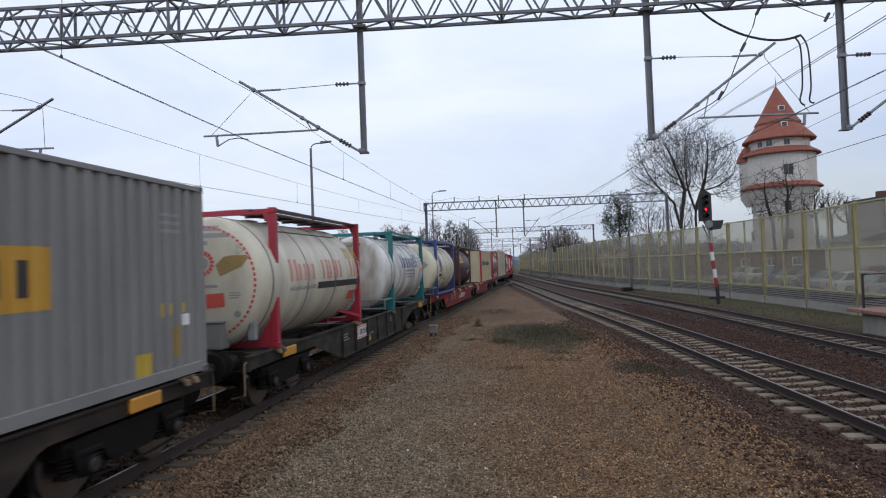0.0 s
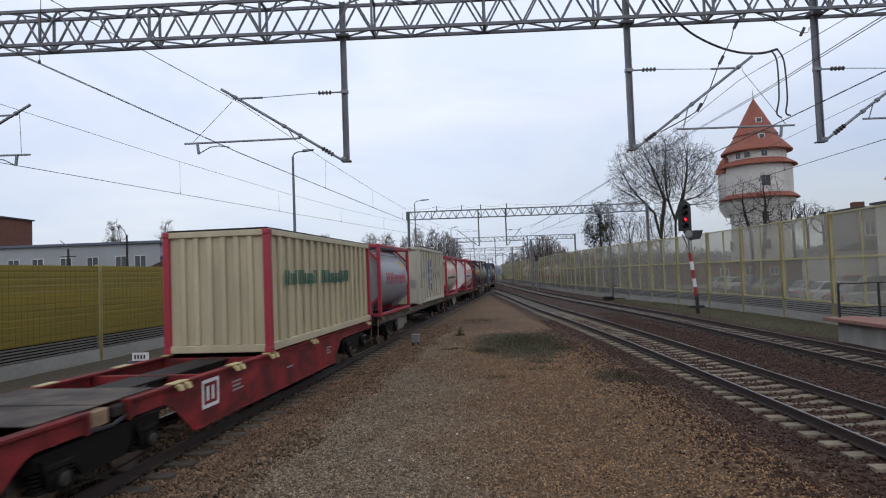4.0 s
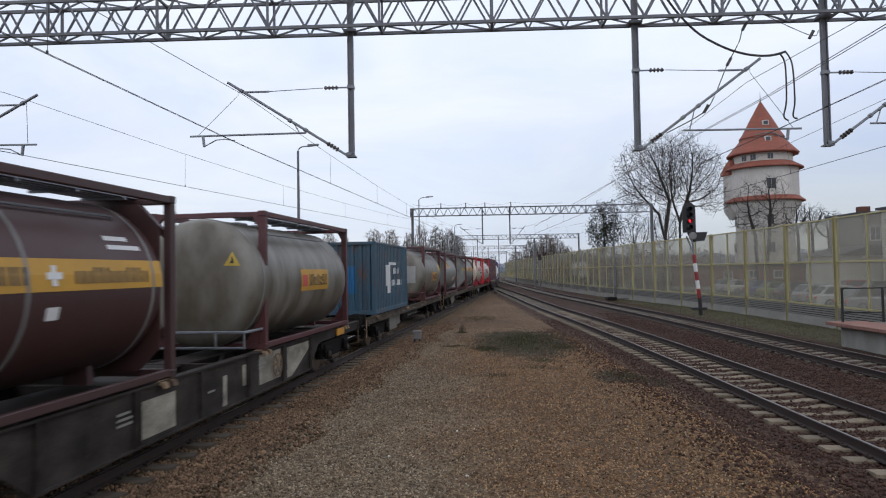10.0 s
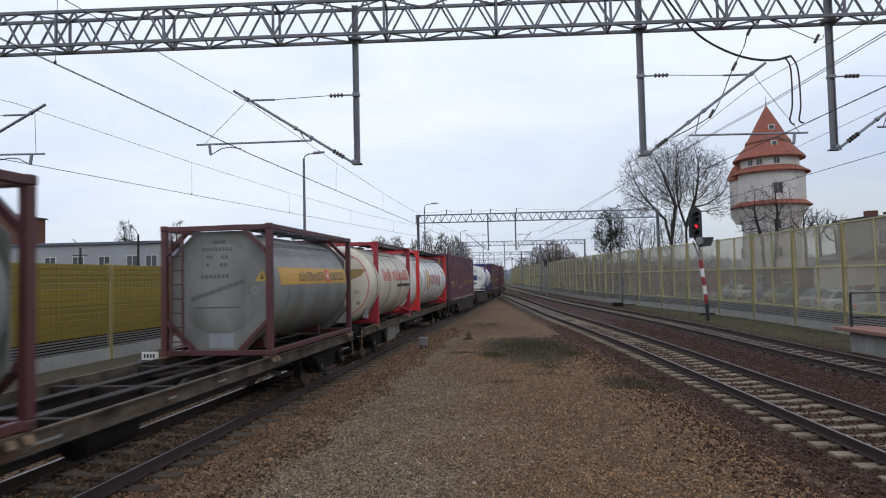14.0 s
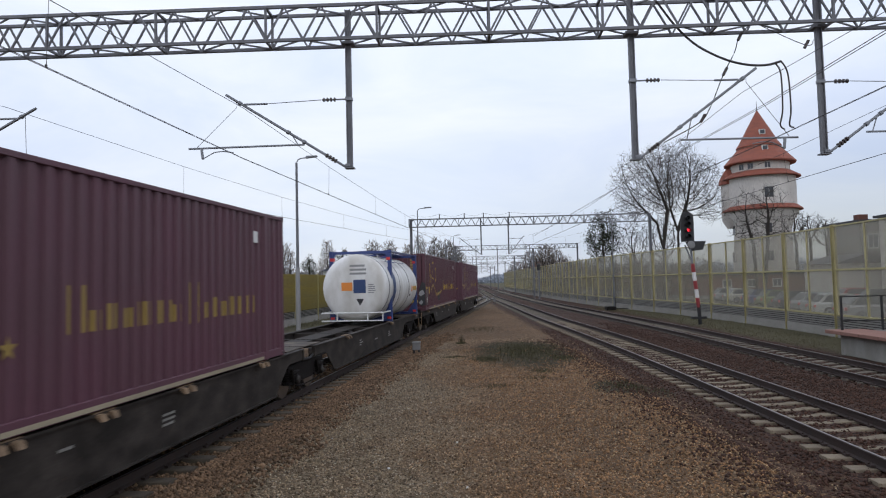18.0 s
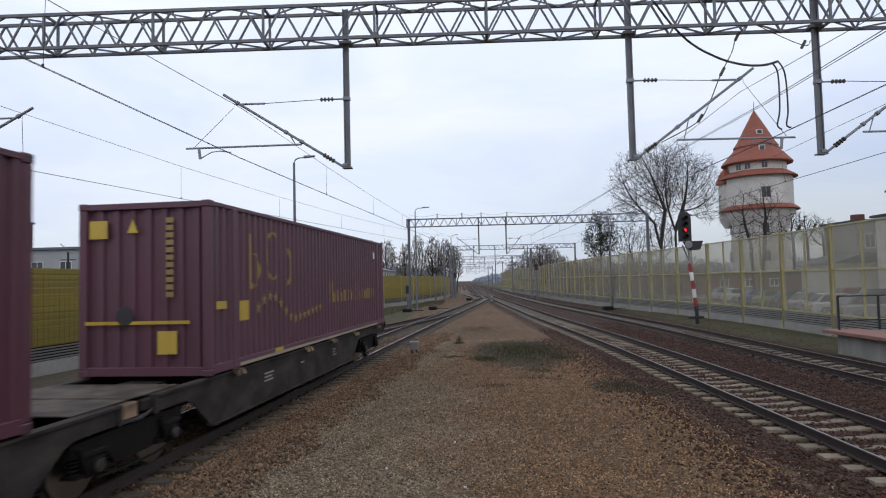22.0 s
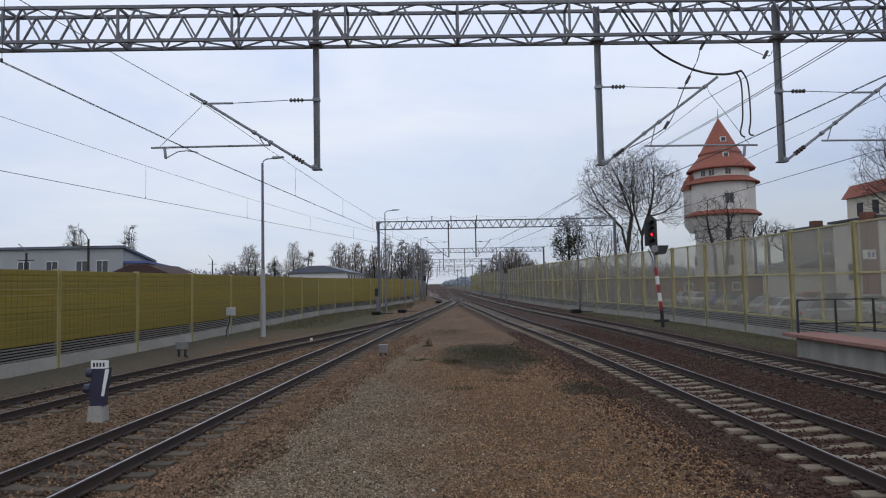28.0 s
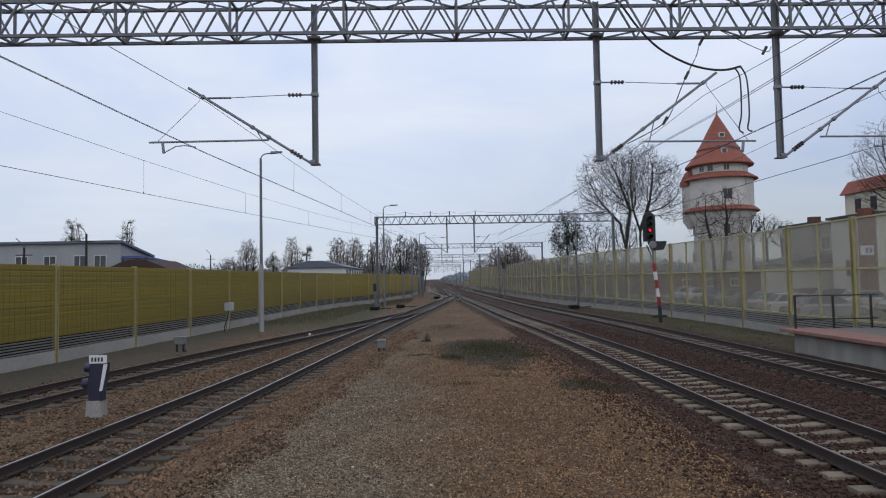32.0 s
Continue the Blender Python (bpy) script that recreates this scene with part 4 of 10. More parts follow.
def add_bogie(th, y):
    b = part("bogie", BOGIE, None, th)
    b.location = (0, y, 0)
    for dy in (-0.9, 0.9):
        w = part("wheelset", WHEELSET, None, b)
        w.location = (0, dy, 0.46)
        WHEELS.append((w, dy))


def buffer_geo(s, e):
    """One buffer at the end e of a wagon: sleeve, plunger and head."""
    g = Geo()
    g.lathe([(0.0, 0.13), (e * 0.28, 0.13), (e * 0.28, 0.085), (e * 0.50, 0.085)], 14, (s * 0.875, 0, 1.05), "y")
    g.box(s * 0.875 - 0.2, s * 0.875 + 0.2, -0.02, 0.02, 0.87, 1.23, 0, 0.01)
    return g


def section(th, y0, y1, mat, deep, bog0, bog1, lock_ys, ends=(True, True), lock_mat=None, ribs=True, taper=0.85):
    """One carrying section: two side girders (deep fish-bellied, or shallow), cross-beams, floor longitudinals, locks."""
    for s in (-1, 1):
        g = Geo()
        if deep:
            a0, a1 = bog0 + 1.55, bog1 - 1.55
            pol = [(y0, 1.10), (y0, 0.86), (a0, 0.86), (a0 + 0.18, 0.80), (a0 + taper, 0.29), (a1 - taper, 0.29), (a1 - 0.18, 0.80), (a1, 0.86), (y1, 0.86), (y1, 1.10)]
            xa = s * 1.14
            g.prism(pol, "x", xa - 0.012, xa + 0.012)
            part("top_flange", Geo().box(min(xa - s * 0.1, xa + s * 0.06), max(xa - s * 0.1, xa + s * 0.06), y0, y1, 1.085, 1.12), mat, th)
            part("bottom_flange", Geo().box(min(xa - s * 0.05, xa + s * 0.07), max(xa - s * 0.05, xa + s * 0.07), a0 + taper, a1 - taper, 0.275, 0.30), mat, th)
            n = max(2, int((a1 - a0) / 1.9))
            for i in range(n + 1) if ribs else ():
                y = a0 + taper + 0.05 + (a1 - a0 - 2 * taper - 0.1) * i / n
                part("rib", Geo().box(min(xa, xa + s * 0.07), max(xa, xa + s * 0.07), y - 0.02, y + 0.02, 0.30, 1.085), mat, th)
                if i % 2:
                    part("rib", Geo().box(min(xa, xa + s * 0.05), max(xa, xa + s * 0.05), y + 0.10, y + 0.14, 0.30, 1.085), mat, th)
        else:
            xa = s * 1.16
            g.box(xa - 0.012, xa + 0.012, y0, y1, 0.90, 1.12)
            for name, z0, z1 in (("bottom_flange", 0.885, 0.905), ("top_flange", 1.10, 1.122)):
                part(name, Geo().box(min(xa - s * 0.01, xa + s * 0.07), max(xa - s * 0.01, xa + s * 0.07), y0, y1, z0, z1), mat, th)
            part("side_sill", g, mat, th)
            xb = s * 0.42
            g = Geo()
            g.prism([(y0, 1.06), (y0, 0.78), (bog0 + 1.6, 0.78), (bog0 + 2.6, 0.50), (bog1 - 2.6, 0.50), (bog1 - 1.6, 0.78), (y1, 0.78), (y1, 1.06)], "x", xb - 0.015, xb + 0.015)
            g.box(xb - 0.1, xb + 0.1, y0, y1, 1.05, 1.08)
            part("inner_girder", g, M["girder"], th)
        if deep:
            part("side_sill", g, mat, th)
    if deep:
        g = Geo().box(-0.26, -0.22, y0, y1, 0.60, 1.03)
        g.box(0.22, 0.26, y0, y1, 0.60, 1.03)
        g.box(-0.34, 0.34, y0, y1, 1.03, 1.06)
        g.box(-0.34, 0.34, y0, y1, 0.575, 0.60)
        part("centre_sill", g, M["girder"], th)
        for y in (bog0 - 0.15, bog1 + 0.15) if ribs else ():
            if y0 + 0.3 < y < y1 - 0.3:
                g = Geo().box(1.15, 1.225, y - 0.34, y + 0.34, 0.88, 1.08, 0, 0.02)
                part("lock_block", g, M["plate_orange"], th, "worn orange-yellow lock block")
    for x, z, rr in ((-0.55, 0.62, 0.022), (0.55, 0.62, 0.022), (0.95, 0.80, 0.03)):
        part("brake_pipe", Geo().tube([(x, y0 + 0.35, z), (x, y1 - 0.35, z)], rr, 5), M["dark_steel"], th)
    n = max(3, int((y1 - y0) / 2.1))
    for i in range(n + 1):
        y = y0 + 0.12 + (y1 - y0 - 0.24) * i / n
        w = 0.13 if 0 < i < n else 0.24
        g = Geo().box(-1.11, 1.11, y - w / 2, y + w / 2, 0.86, 1.07)
        part("cross_beam", g, mat if deep else M["girder"], th)
    for i in range(0, n, 2 if deep else 4):
        ya, yb = y0 + 0.12 + (y1 - y0 - 0.24) * i / n, y0 + 0.12 + (y1 - y0 - 0.24) * (i + 1) / n
        for s in (-1, 1):
            part("floor_brace", Geo().bar((s * 1.0, ya, 1.0), (0, yb, 1.0), 0.07, 0.05), M["girder"], th)
    for e, y, on in ((-1, y0, ends[0]), (1, y1, ends[1])):
        g = Geo().box(-1.18, 1.18, y - 0.05 if e < 0 else y - 0.03, y + 0.03 if e < 0 else y + 0.05, 0.84, 1.12)
        part("end_beam", g, mat, th)
        if on:
            for s in (-1, 1):
                o = part("buffer", buffer_geo(s, e), M["dark_steel"], th)
                o.location = (0, y + e * 0.05, 0)
                h = part("buffer_head", Geo().lathe([(0, 0.10), (e * 0.02, 0.24), (e * 0.05, 0.25), (e * 0.075, 0.20)], 18, (s * 0.875, 0, 1.05), "y"), M["dark_steel"], o, smooth=True)
                h.location = (0, e * 0.48, 0)
                g = Geo().tube([(s * 1.12, y + e * 0.06, 1.02), (s * 1.12, y + e * 0.14, 0.98), (s * 1.12, y + e * 0.14, 0.42), (s * 0.86, y + e * 0.14, 0.36)], 0.02, 6)
                part("shunter_handle", g, M["lock_rust"], th)
            g = Geo().tube([(0, y, 0.95), (0, y + e * 0.22, 0.93), (0, y + e * 0.34, 0.7), (0, y + e * 0.38, 0.55)], 0.045, 6)
            g.box(-0.09, 0.09, y - 0.1, y + e * 0.2 if e > 0 else y + 0.1, 0.88, 1.06) if e > 0 else g.box(-0.09, 0.09, y - 0.2, y + 0.1, 0.88, 1.06)
            part("coupling", g, M["dark_steel"], th)
            g = Geo().tube([(0.35, y, 0.95), (0.35, y + e * 0.25, 0.78), (0.3, y + e * 0.36, 0.6), (0.15, y + e * 0.42, 0.68)], 0.025, 6)
            part("brake_hose", g, M["black"], th)
    for y in lock_ys:
        for s in (-1, 1):
            g = Geo()
            for d in (-0.16, 0.08):
                g.prism([(s * 1.12, 1.125), (s * 1.27, 1.10), (s * 1.30, 1.02), (s * 1.26, 1.02), (s * 1.22, 1.07), (s * 1.12, 1.085)], "y", y + d, y + d + 0.11)
            g.box(min(s * 1.05, s * 1.2), max(s * 1.05, s * 1.2), y - 0.2, y + 0.24, 1.12, 1.136)
            part("container_lock", g, lock_mat or M["lock_rust"], th, "folding container lock")


def wagon_fittings(th, y0, y1, deep, seed, wheel=True):
    """Brake cylinder, handwheel, stencil panels and grab rails on the side facing the strip."""
    rnd = random.Random(seed)
    mid = (y0 + y1) / 2
    g = Geo().lathe([(mid - 2.0, 0.10), (mid - 1.95, 0.22), (mid - 0.85, 0.22), (mid - 0.8, 0.10)], 16, (0.72, 0, 0.66), "y")
    part("air_tank", g, M["dark_steel"], th, smooth=True)
    g = Geo()
    ring = [(1.215, mid + 2.3 + 0.24 * math.cos(k * math.pi / 8), 0.72 + 0.24 * math.sin(k * math.pi / 8)) for k in range(17)]
    g.tube(ring, 0.018, 5)
    for k in range(3):
        w = k * math.pi / 3
        g.tube([(1.215, mid + 2.3 - 0.24 * math.cos(w), 0.72 - 0.24 * math.sin(w)), (1.215, mid + 2.3 + 0.24 * math.cos(w), 0.72 + 0.24 * math.sin(w))], 0.012, 4)
    g.tube([(1.12, mid + 2.3, 0.72), (1.22, mid + 2.3, 0.72)], 0.03, 6)
    if deep and wheel:
        part("brake_handwheel", g, M["lock_rust"], th)
    for k in range(3):
        y = mid - 3.6 + k * 2.6 + rnd.uniform(-0.6, 0.6)
        z = rnd.uniform(0.58, 0.8) if deep else 0.95
        x = 1.155 if deep else 1.175
        for r in range(3 if deep and k != 1 else 1):
            part("stencil_marking", Geo().box(x, x + 0.004, y, y + rnd.uniform(0.2, 0.5), z + r * 0.075, z + r * 0.075 + 0.035), M["stencil_grey"], th)
    if deep and wheel:
        for k in range(3):
            y, w = mid - 3.2 + k * 3.0 + rnd.uniform(-0.9, 0.9), rnd.uniform(0.3, 0.8)
            part("paint_patch", Geo().box(1.1525, 1.1545, y, y + w, 0.48, 0.48 + rnd.uniform(0.25, 0.5)), M["patch_grey"], th)
    if not deep:
        g = Geo().box(1.06, 1.10, y0 + 3.58, y0 + 5.0, 0.34, 0.92)
        g.box(1.10, 1.115, y0 + 3.62, y0 + 4.96, 0.37, 0.89)
        g.box(1.02, 1.06, y0 + 5.3, y0 + 5.9, 0.45, 0.90)
        part("equipment_panel", g, M["panel_grey"], th, "pale grey equipment panel")


def floor_plates(th, y, joint):
    """Worn plates over a bogie, with hoses and small boxes cluttering the joint of an articulated wagon."""
    for k, (y0, y1) in enumerate(((-1.25, -0.10), (-0.06, 1.2))):
        part("floor_plate", Geo().box(-1.04, 1.06, y + y0, y + y1, 1.072 + (0.055 if joint else 0.0), 1.084 + (0.055 if joint else 0.0) + 0.004 * k), M["plate_worn"], th, "worn brown floor plate")
    if joint:
        part("joint_box", Geo().box(0.98, 1.14, y - 0.32, y + 0.02, 0.88, 1.10, 0, 0.02), M["lock_rust"], th)
        part("joint_box", Geo().box(1.0, 1.12, y + 0.14, y + 0.40, 0.92, 1.08, 0, 0.02), M["girder"], th)
        part("joint_hose", Geo().tube([(1.08, y - 0.7, 0.98), (1.12, y - 0.35, 0.86), (1.13, y + 0.1, 0.84), (1.12, y + 0.45, 0.92), (1.08, y + 0.75, 1.0)], 0.028, 6), M["black"], th)


def wagon(label, y0, y1, mat, deep, bogies, locks, lock_mat=None, ribs=True, taper=0.85, wheel=True):
    """A flat container wagon; three bogies make it an articulated pair of sections."""
    c = (y0 + y1) / 2
    th = thing("container_wagon", label, "railway wagon", "wagons of the freight train")
    bs = [b - c for b in bogies]
    a, b = y0 - c + 0.62, y1 - c - 0.62
    locks = [y - c for y in locks]
    if len(bs) == 3:
        section(th, a, bs[1] - 0.45, mat, deep, bs[0], bs[1] + 0.25, [y for y in locks if y < bs[1]], (True, False), lock_mat, ribs)
        section(th, bs[1] + 0.45, b, mat, deep, bs[1] - 0.25, bs[2], [y for y in locks if y >= bs[1]], (False, True), lock_mat, ribs)
        g = Geo().box(-0.3, 0.3, bs[1] - 0.6, bs[1] + 0.6, 0.82, 1.0)
        part("articulation_joint", g, M["dark_steel"], th)
        wagon_fittings(th, a, bs[1], deep, int(y0), False)
        wagon_fittings(th, bs[1], b, deep, int(y1), ribs)
    else:
        section(th, a, b, mat, deep, bs[0], bs[1], locks, (True, True), lock_mat, ribs, taper)
        wagon_fittings(th, a, b, deep, int(y0), wheel)
    for y in bs:
        add_bogie(th, y)
        if deep:
            floor_plates(th, y, len(bs) == 3 and y == bs[1])
    TRAIN.append((th, c))
    return th


# ---------------------------------------------------------------- train: loads
def corrugation(y0, y1, x, pitch=0.278, depth=0.045):
    """Points (y, x) of a trapezoid-corrugated sheet between y0 and y1, on one grid for sheet and decals."""
    ys = {y0, y1}
    k = math.floor(y0 / pitch) - 1
    while k * pitch < y1 + pitch:
        for u in (0.0, 0.36, 0.45, 0.91):
            y = (k + u) * pitch
            if y0 < y < y1:
                ys.add(y)
        k += 1

    def off(y):
        u = (y / pitch) % 1.0
        return 0 if u < 0.36 else (u - 0.36) / 0.09 if u < 0.45 else 1 if u < 0.91 else (1 - u) / 0.09
    return [(y, x - depth * off(y)) for y in sorted(ys)]


def sheet(g, pts, z0, z1, slot=0, swap=False):
    n = len(pts)
    v = [((x, y, z) if not swap else (y, x, z)) for z in (z0, z1) for y, x in pts]
    g.add(v, [(i, i + 1, n + i + 1, n + i) for i in range(n - 1)], slot)


def corr_decal(th, name, mat, boxes, x, eps=0.004, label=""):
    o = None
    for y0, y1, z0, z1 in boxes:
        g = Geo()
        pts = corrugation(y0, y1, x + eps)
        back = [(y, xx - 0.003) for y, xx in pts]
        n = len(pts)
        v = [(xx, y, z) for z in (z0, z1) for y, xx in pts] + [(xx, y, z) for z in (z0, z1) for y, xx in back]
        f = [(i, i + 1, n + i + 1, n + i) for i in range(n - 1)]
        f += [(0, n, 3 * n, 2 * n), (n - 1, 2 * n - 1, 4 * n - 1, 3 * n - 1)]
        g.add(v, f)
        o = part(name, g, mat, th, label)
    return o


def word_bars(y0, z0, h, count, w, gap, seed=1):
    """Plain upright bars standing for a line of lettering: two strokes a letter."""
    rnd = random.Random(seed)
    out, y = [], y0
    for _ in range(count):
        s = w * 0.30
        hh = h * rnd.choice((1, 1, 0.78))
        out += [(y, y + s, z0, z0 + hh), (y + w - s, y + w, z0, z0 + hh)]
        y += w + gap
    return out


def ring_boxes(cy, cz, ry, rz, stroke, lo=-1.0, hi=1.0, n=26):
    """A slim upright crescent as short boxes, to be laid on a corrugated wall."""
    out = []
    for k in range(n):
        u0, u1 = -1 + 2 * k / n, -1 + 2 * (k + 1) / n
        u = (u0 + u1) / 2
        if not lo <= u <= hi:
            continue
        zo = rz * math.sqrt(1 - u * u)
        inner = 1 - stroke / ry
        zi = rz * 0.93 * math.sqrt(1 - (u / inner) ** 2) if abs(u) < inner else 0.0
        spans = ((zi, zo), (-zo, -zi)) if zi > 0.03 else ((-zo, zo),)
        out += [(cy + u0 * ry, cy + u1 * ry, cz + a, cz + b) for a, b in spans]
    return out


def corner_posts(th, l, h, mat, half=1.22, w=0.15, base=DECK):
    for ys in (-1, 1):
        for xs in (-1, 1):
            x, y = xs * (half - w / 2), ys * (l / 2 - w / 2)
            g = Geo().box(x - w / 2, x + w / 2, y - w / 2, y + w / 2, base + 0.118, base + h - 0.118, 0, 0.012)
            p = part("corner_post", g, mat, th)
            for z in (base, base + h - 0.118):
                g = Geo().box(x - w / 2 - 0.006, x + w / 2 + 0.006, y - w / 2 - 0.012, y + w / 2 + 0.012, z, z + 0.118, 0, 0.015)
                g.box(x + xs * (w / 2 + 0.006), x + xs * (w / 2 + 0.008), y - 0.03, y + 0.03, z + 0.03, z + 0.09, 1)
                part("corner_casting", g, [mat, M["black"]], p)


def box_container(label, y0, y1, h, mat, half=1.22, post_mat=None):
    l = y1 - y0
    th = thing("freight_container", label, "freight container", "loads of the freight train")
    TRAIN.append((th, (y0 + y1) / 2))
    pm = post_mat or mat
    corner_posts(th, l, h, pm, half)
    b = DECK
    for s in (-1, 1):
        for z, hh in ((b + 0.02, 0.16), (b + h - 0.09, 0.075)):
            g = Geo().box(min(s * (half - 0.09), s * half), max(s * (half - 0.09), s * half), -l / 2 + 0.15, l / 2 - 0.15, z, z + hh, 0, 0.008)
            part("side_rail", g, mat, th)
        g = Geo()
        pts = corrugation(-l / 2 + 0.14, l / 2 - 0.14, half - 0.015)
        sheet(g, [(y, s * x) for y, x in pts], b + 0.17, b + h - 0.08)
        part("side_wall", g, mat, th)
    for e in (-1, 1):
        for z, hh in ((b + 0.01, 0.15), (b + h - 0.12, 0.11)):
            y = e * (l / 2 - 0.06)
            g = Geo().box(-half + 0.15, half - 0.15, y - 0.06, y + 0.06, z, z + hh, 0, 0.008)
            part("end_rail", g, mat, th)
        g = Geo()
        y = e * (l / 2 - 0.05)
        pts = corrugation(-half + 0.14, half - 0.14, 0.0, 0.30, 0.055)
        g.add([(x, y + e * d, z) for z in (b + 0.15, b + h - 0.1) for x, d in pts],
            [(i, i + 1, len(pts) + i + 1, len(pts) + i) for i in range(len(pts) - 1)])
        part("end_wall", g, mat, th)
    g = Geo()
    pts = corrugation(-l / 2 + 0.1, l / 2 - 0.1, b + h - 0.02, 0.4, 0.02)
    g.add([(x, y, z) for x in (-half + 0.05, half - 0.05) for y, z in pts], [(i, i + 1, len(pts) + i + 1, len(pts) + i) for i in range(len(pts) - 1)])
    part("roof", g, mat, th)
    part("floor", Geo().box(-half + 0.08, half - 0.08, -l / 2 + 0.1, l / 2 - 0.1, b + 0.10, b + 0.14), M["dark_steel"], th)
    return th, l, b


def cyl_patch(g, y0, y1, a0, a1, r, zc, slot=0, n=None):
    """A thin patch on a tank's shell, angles in degrees up from the side that faces the strip."""
    n = n or max(1, int(abs(a1 - a0) / 6))
    v, f = [], []
    for rr in (r, r - 0.004):
        for i in range(n + 1):
            a = radians(a0 + (a1 - a0) * i / n)
            for y in (y0, y1):
                v.append((rr * math.cos(a), y, zc + rr * math.sin(a)))
    for i in range(n):
        f.append((2 * i, 2 * i + 1, 2 * i + 3, 2 * i + 2))
    k = 2 * (n + 1)
    f += [(0, 2 * n, k + 2 * n, k), (1, 2 * n + 1, k + 2 * n + 1, k + 1), (0, 1, k + 1, k), (2 * n, 2 * n + 1, k + 2 * n + 1, k + 2 * n)]
    g.add(v, f, slot)


HEAD_PROFILE = [(0.0, 0.01), (0.004, 0.25), (0.014, 0.5), (0.034, 0.7), (0.058, 0.82), (0.10, 0.91), (0.17, 0.965), (0.25, 0.99), (0.34, 1.0)]
HEAD = {}              # the near end of the tank built last


def head_depth(x, z):
    q = math.hypot(x, z - HEAD["zc"]) / HEAD["r"]
    for (d0, k0), (d1, k1) in zip(HEAD_PROFILE, HEAD_PROFILE[1:]):
        if q <= k1:
            d = d0 + (d1 - d0) * max(0, q - k0) / (k1 - k0)
            return min(d * HEAD["deep"], HEAD["plate"])
    return min(0.34 * HEAD["deep"], HEAD["plate"])


def head_quad(th, name, mat, corners, label="", n=5):
    """A painted or stuck-on mark that follows the curve of a tank's near end; corners (x, z) in order."""
    (ax, az), (bx, bz), (cx, cz), (dx, dz) = corners
    g, v = Geo(), []
    for i in range(n + 1):
        for j in range(n + 1):
            u, w = i / n, j / n
            x = (ax * (1 - u) + bx * u) * (1 - w) + (dx * (1 - u) + cx * u) * w
            z = (az * (1 - u) + bz * u) * (1 - w) + (dz * (1 - u) + cz * u) * w
            v.append((x, HEAD["y"] + head_depth(x, z) - 0.006, z))
    f = [(i * (n + 1) + j, i * (n + 1) + j + 1, (i + 1) * (n + 1) + j + 1, (i + 1) * (n + 1) + j) for i in range(n) for j in range(n)]
    return part(name, g.add(v, f), mat, th, label)


def head_triangle(th, x, z, s, mat, name="warning_triangle", up=1):
    o = head_quad(th, name, mat, [(x - s, z), (x + s, z), (x, z + up * s * 1.75), (x, z + up * s * 1.75)])
    head_quad(th, "triangle_mark", M["black"], [(x - s * 0.25, z + up * s * 0.3), (x + s * 0.25, z + up * s * 0.3), (x + s * 0.06, z + up * s * 1.1), (x - s * 0.06, z + up * s * 1.1)], n=1).location = (0, -0.002, 0)
    return o


def head_ring(th, name, mat, x, z, ra, rb, n=24, dash=1.0, label=""):
    g = Geo()
    for k in range(n):
        w0, w1 = 2 * math.pi * k / n, 2 * math.pi * (k + dash) / n
        v = [(x + rr * math.cos(w), z + rr * math.sin(w)) for rr in (ra, rb) for w in (w0, w1)]
        g.add([(p, HEAD["y"] + head_depth(p, q) - 0.007, q) for p, q in v], [(0, 1, 3, 2)])
    return part(name, g, mat, th, label)


def text_mesh(body, size):
    cu = bpy.data.curves.new("lettering", "FONT")
    cu.body, cu.size, cu.extrude = body, size, 0.001
    ob = new("lettering", cu)
    me = bpy.data.meshes.new_from_object(ob.evaluated_get(bpy.context.evaluated_depsgraph_get()))
    bpy.data.objects.remove(ob)
    return me


TEXTS = {s: text_mesh(s, h) for s, h in (("22K2", 0.13), ("MAX. GROSS:", 0.125), ("TARE:", 0.125), ("MAWP:    4,00 bar", 0.125), ("CAPACITY: 15,000L", 0.125), ("80", 0.17), ("3265", 0.17))}


def head_text(th, body, x, z, mat):
    me = TEXTS[body].copy()
    me.materials.append(mat)
    o = part("lettering", me, None, th)
    o.matrix_basis = pose(x, HEAD["y"] + 0.004, z, 90, 0, 0)
    return o


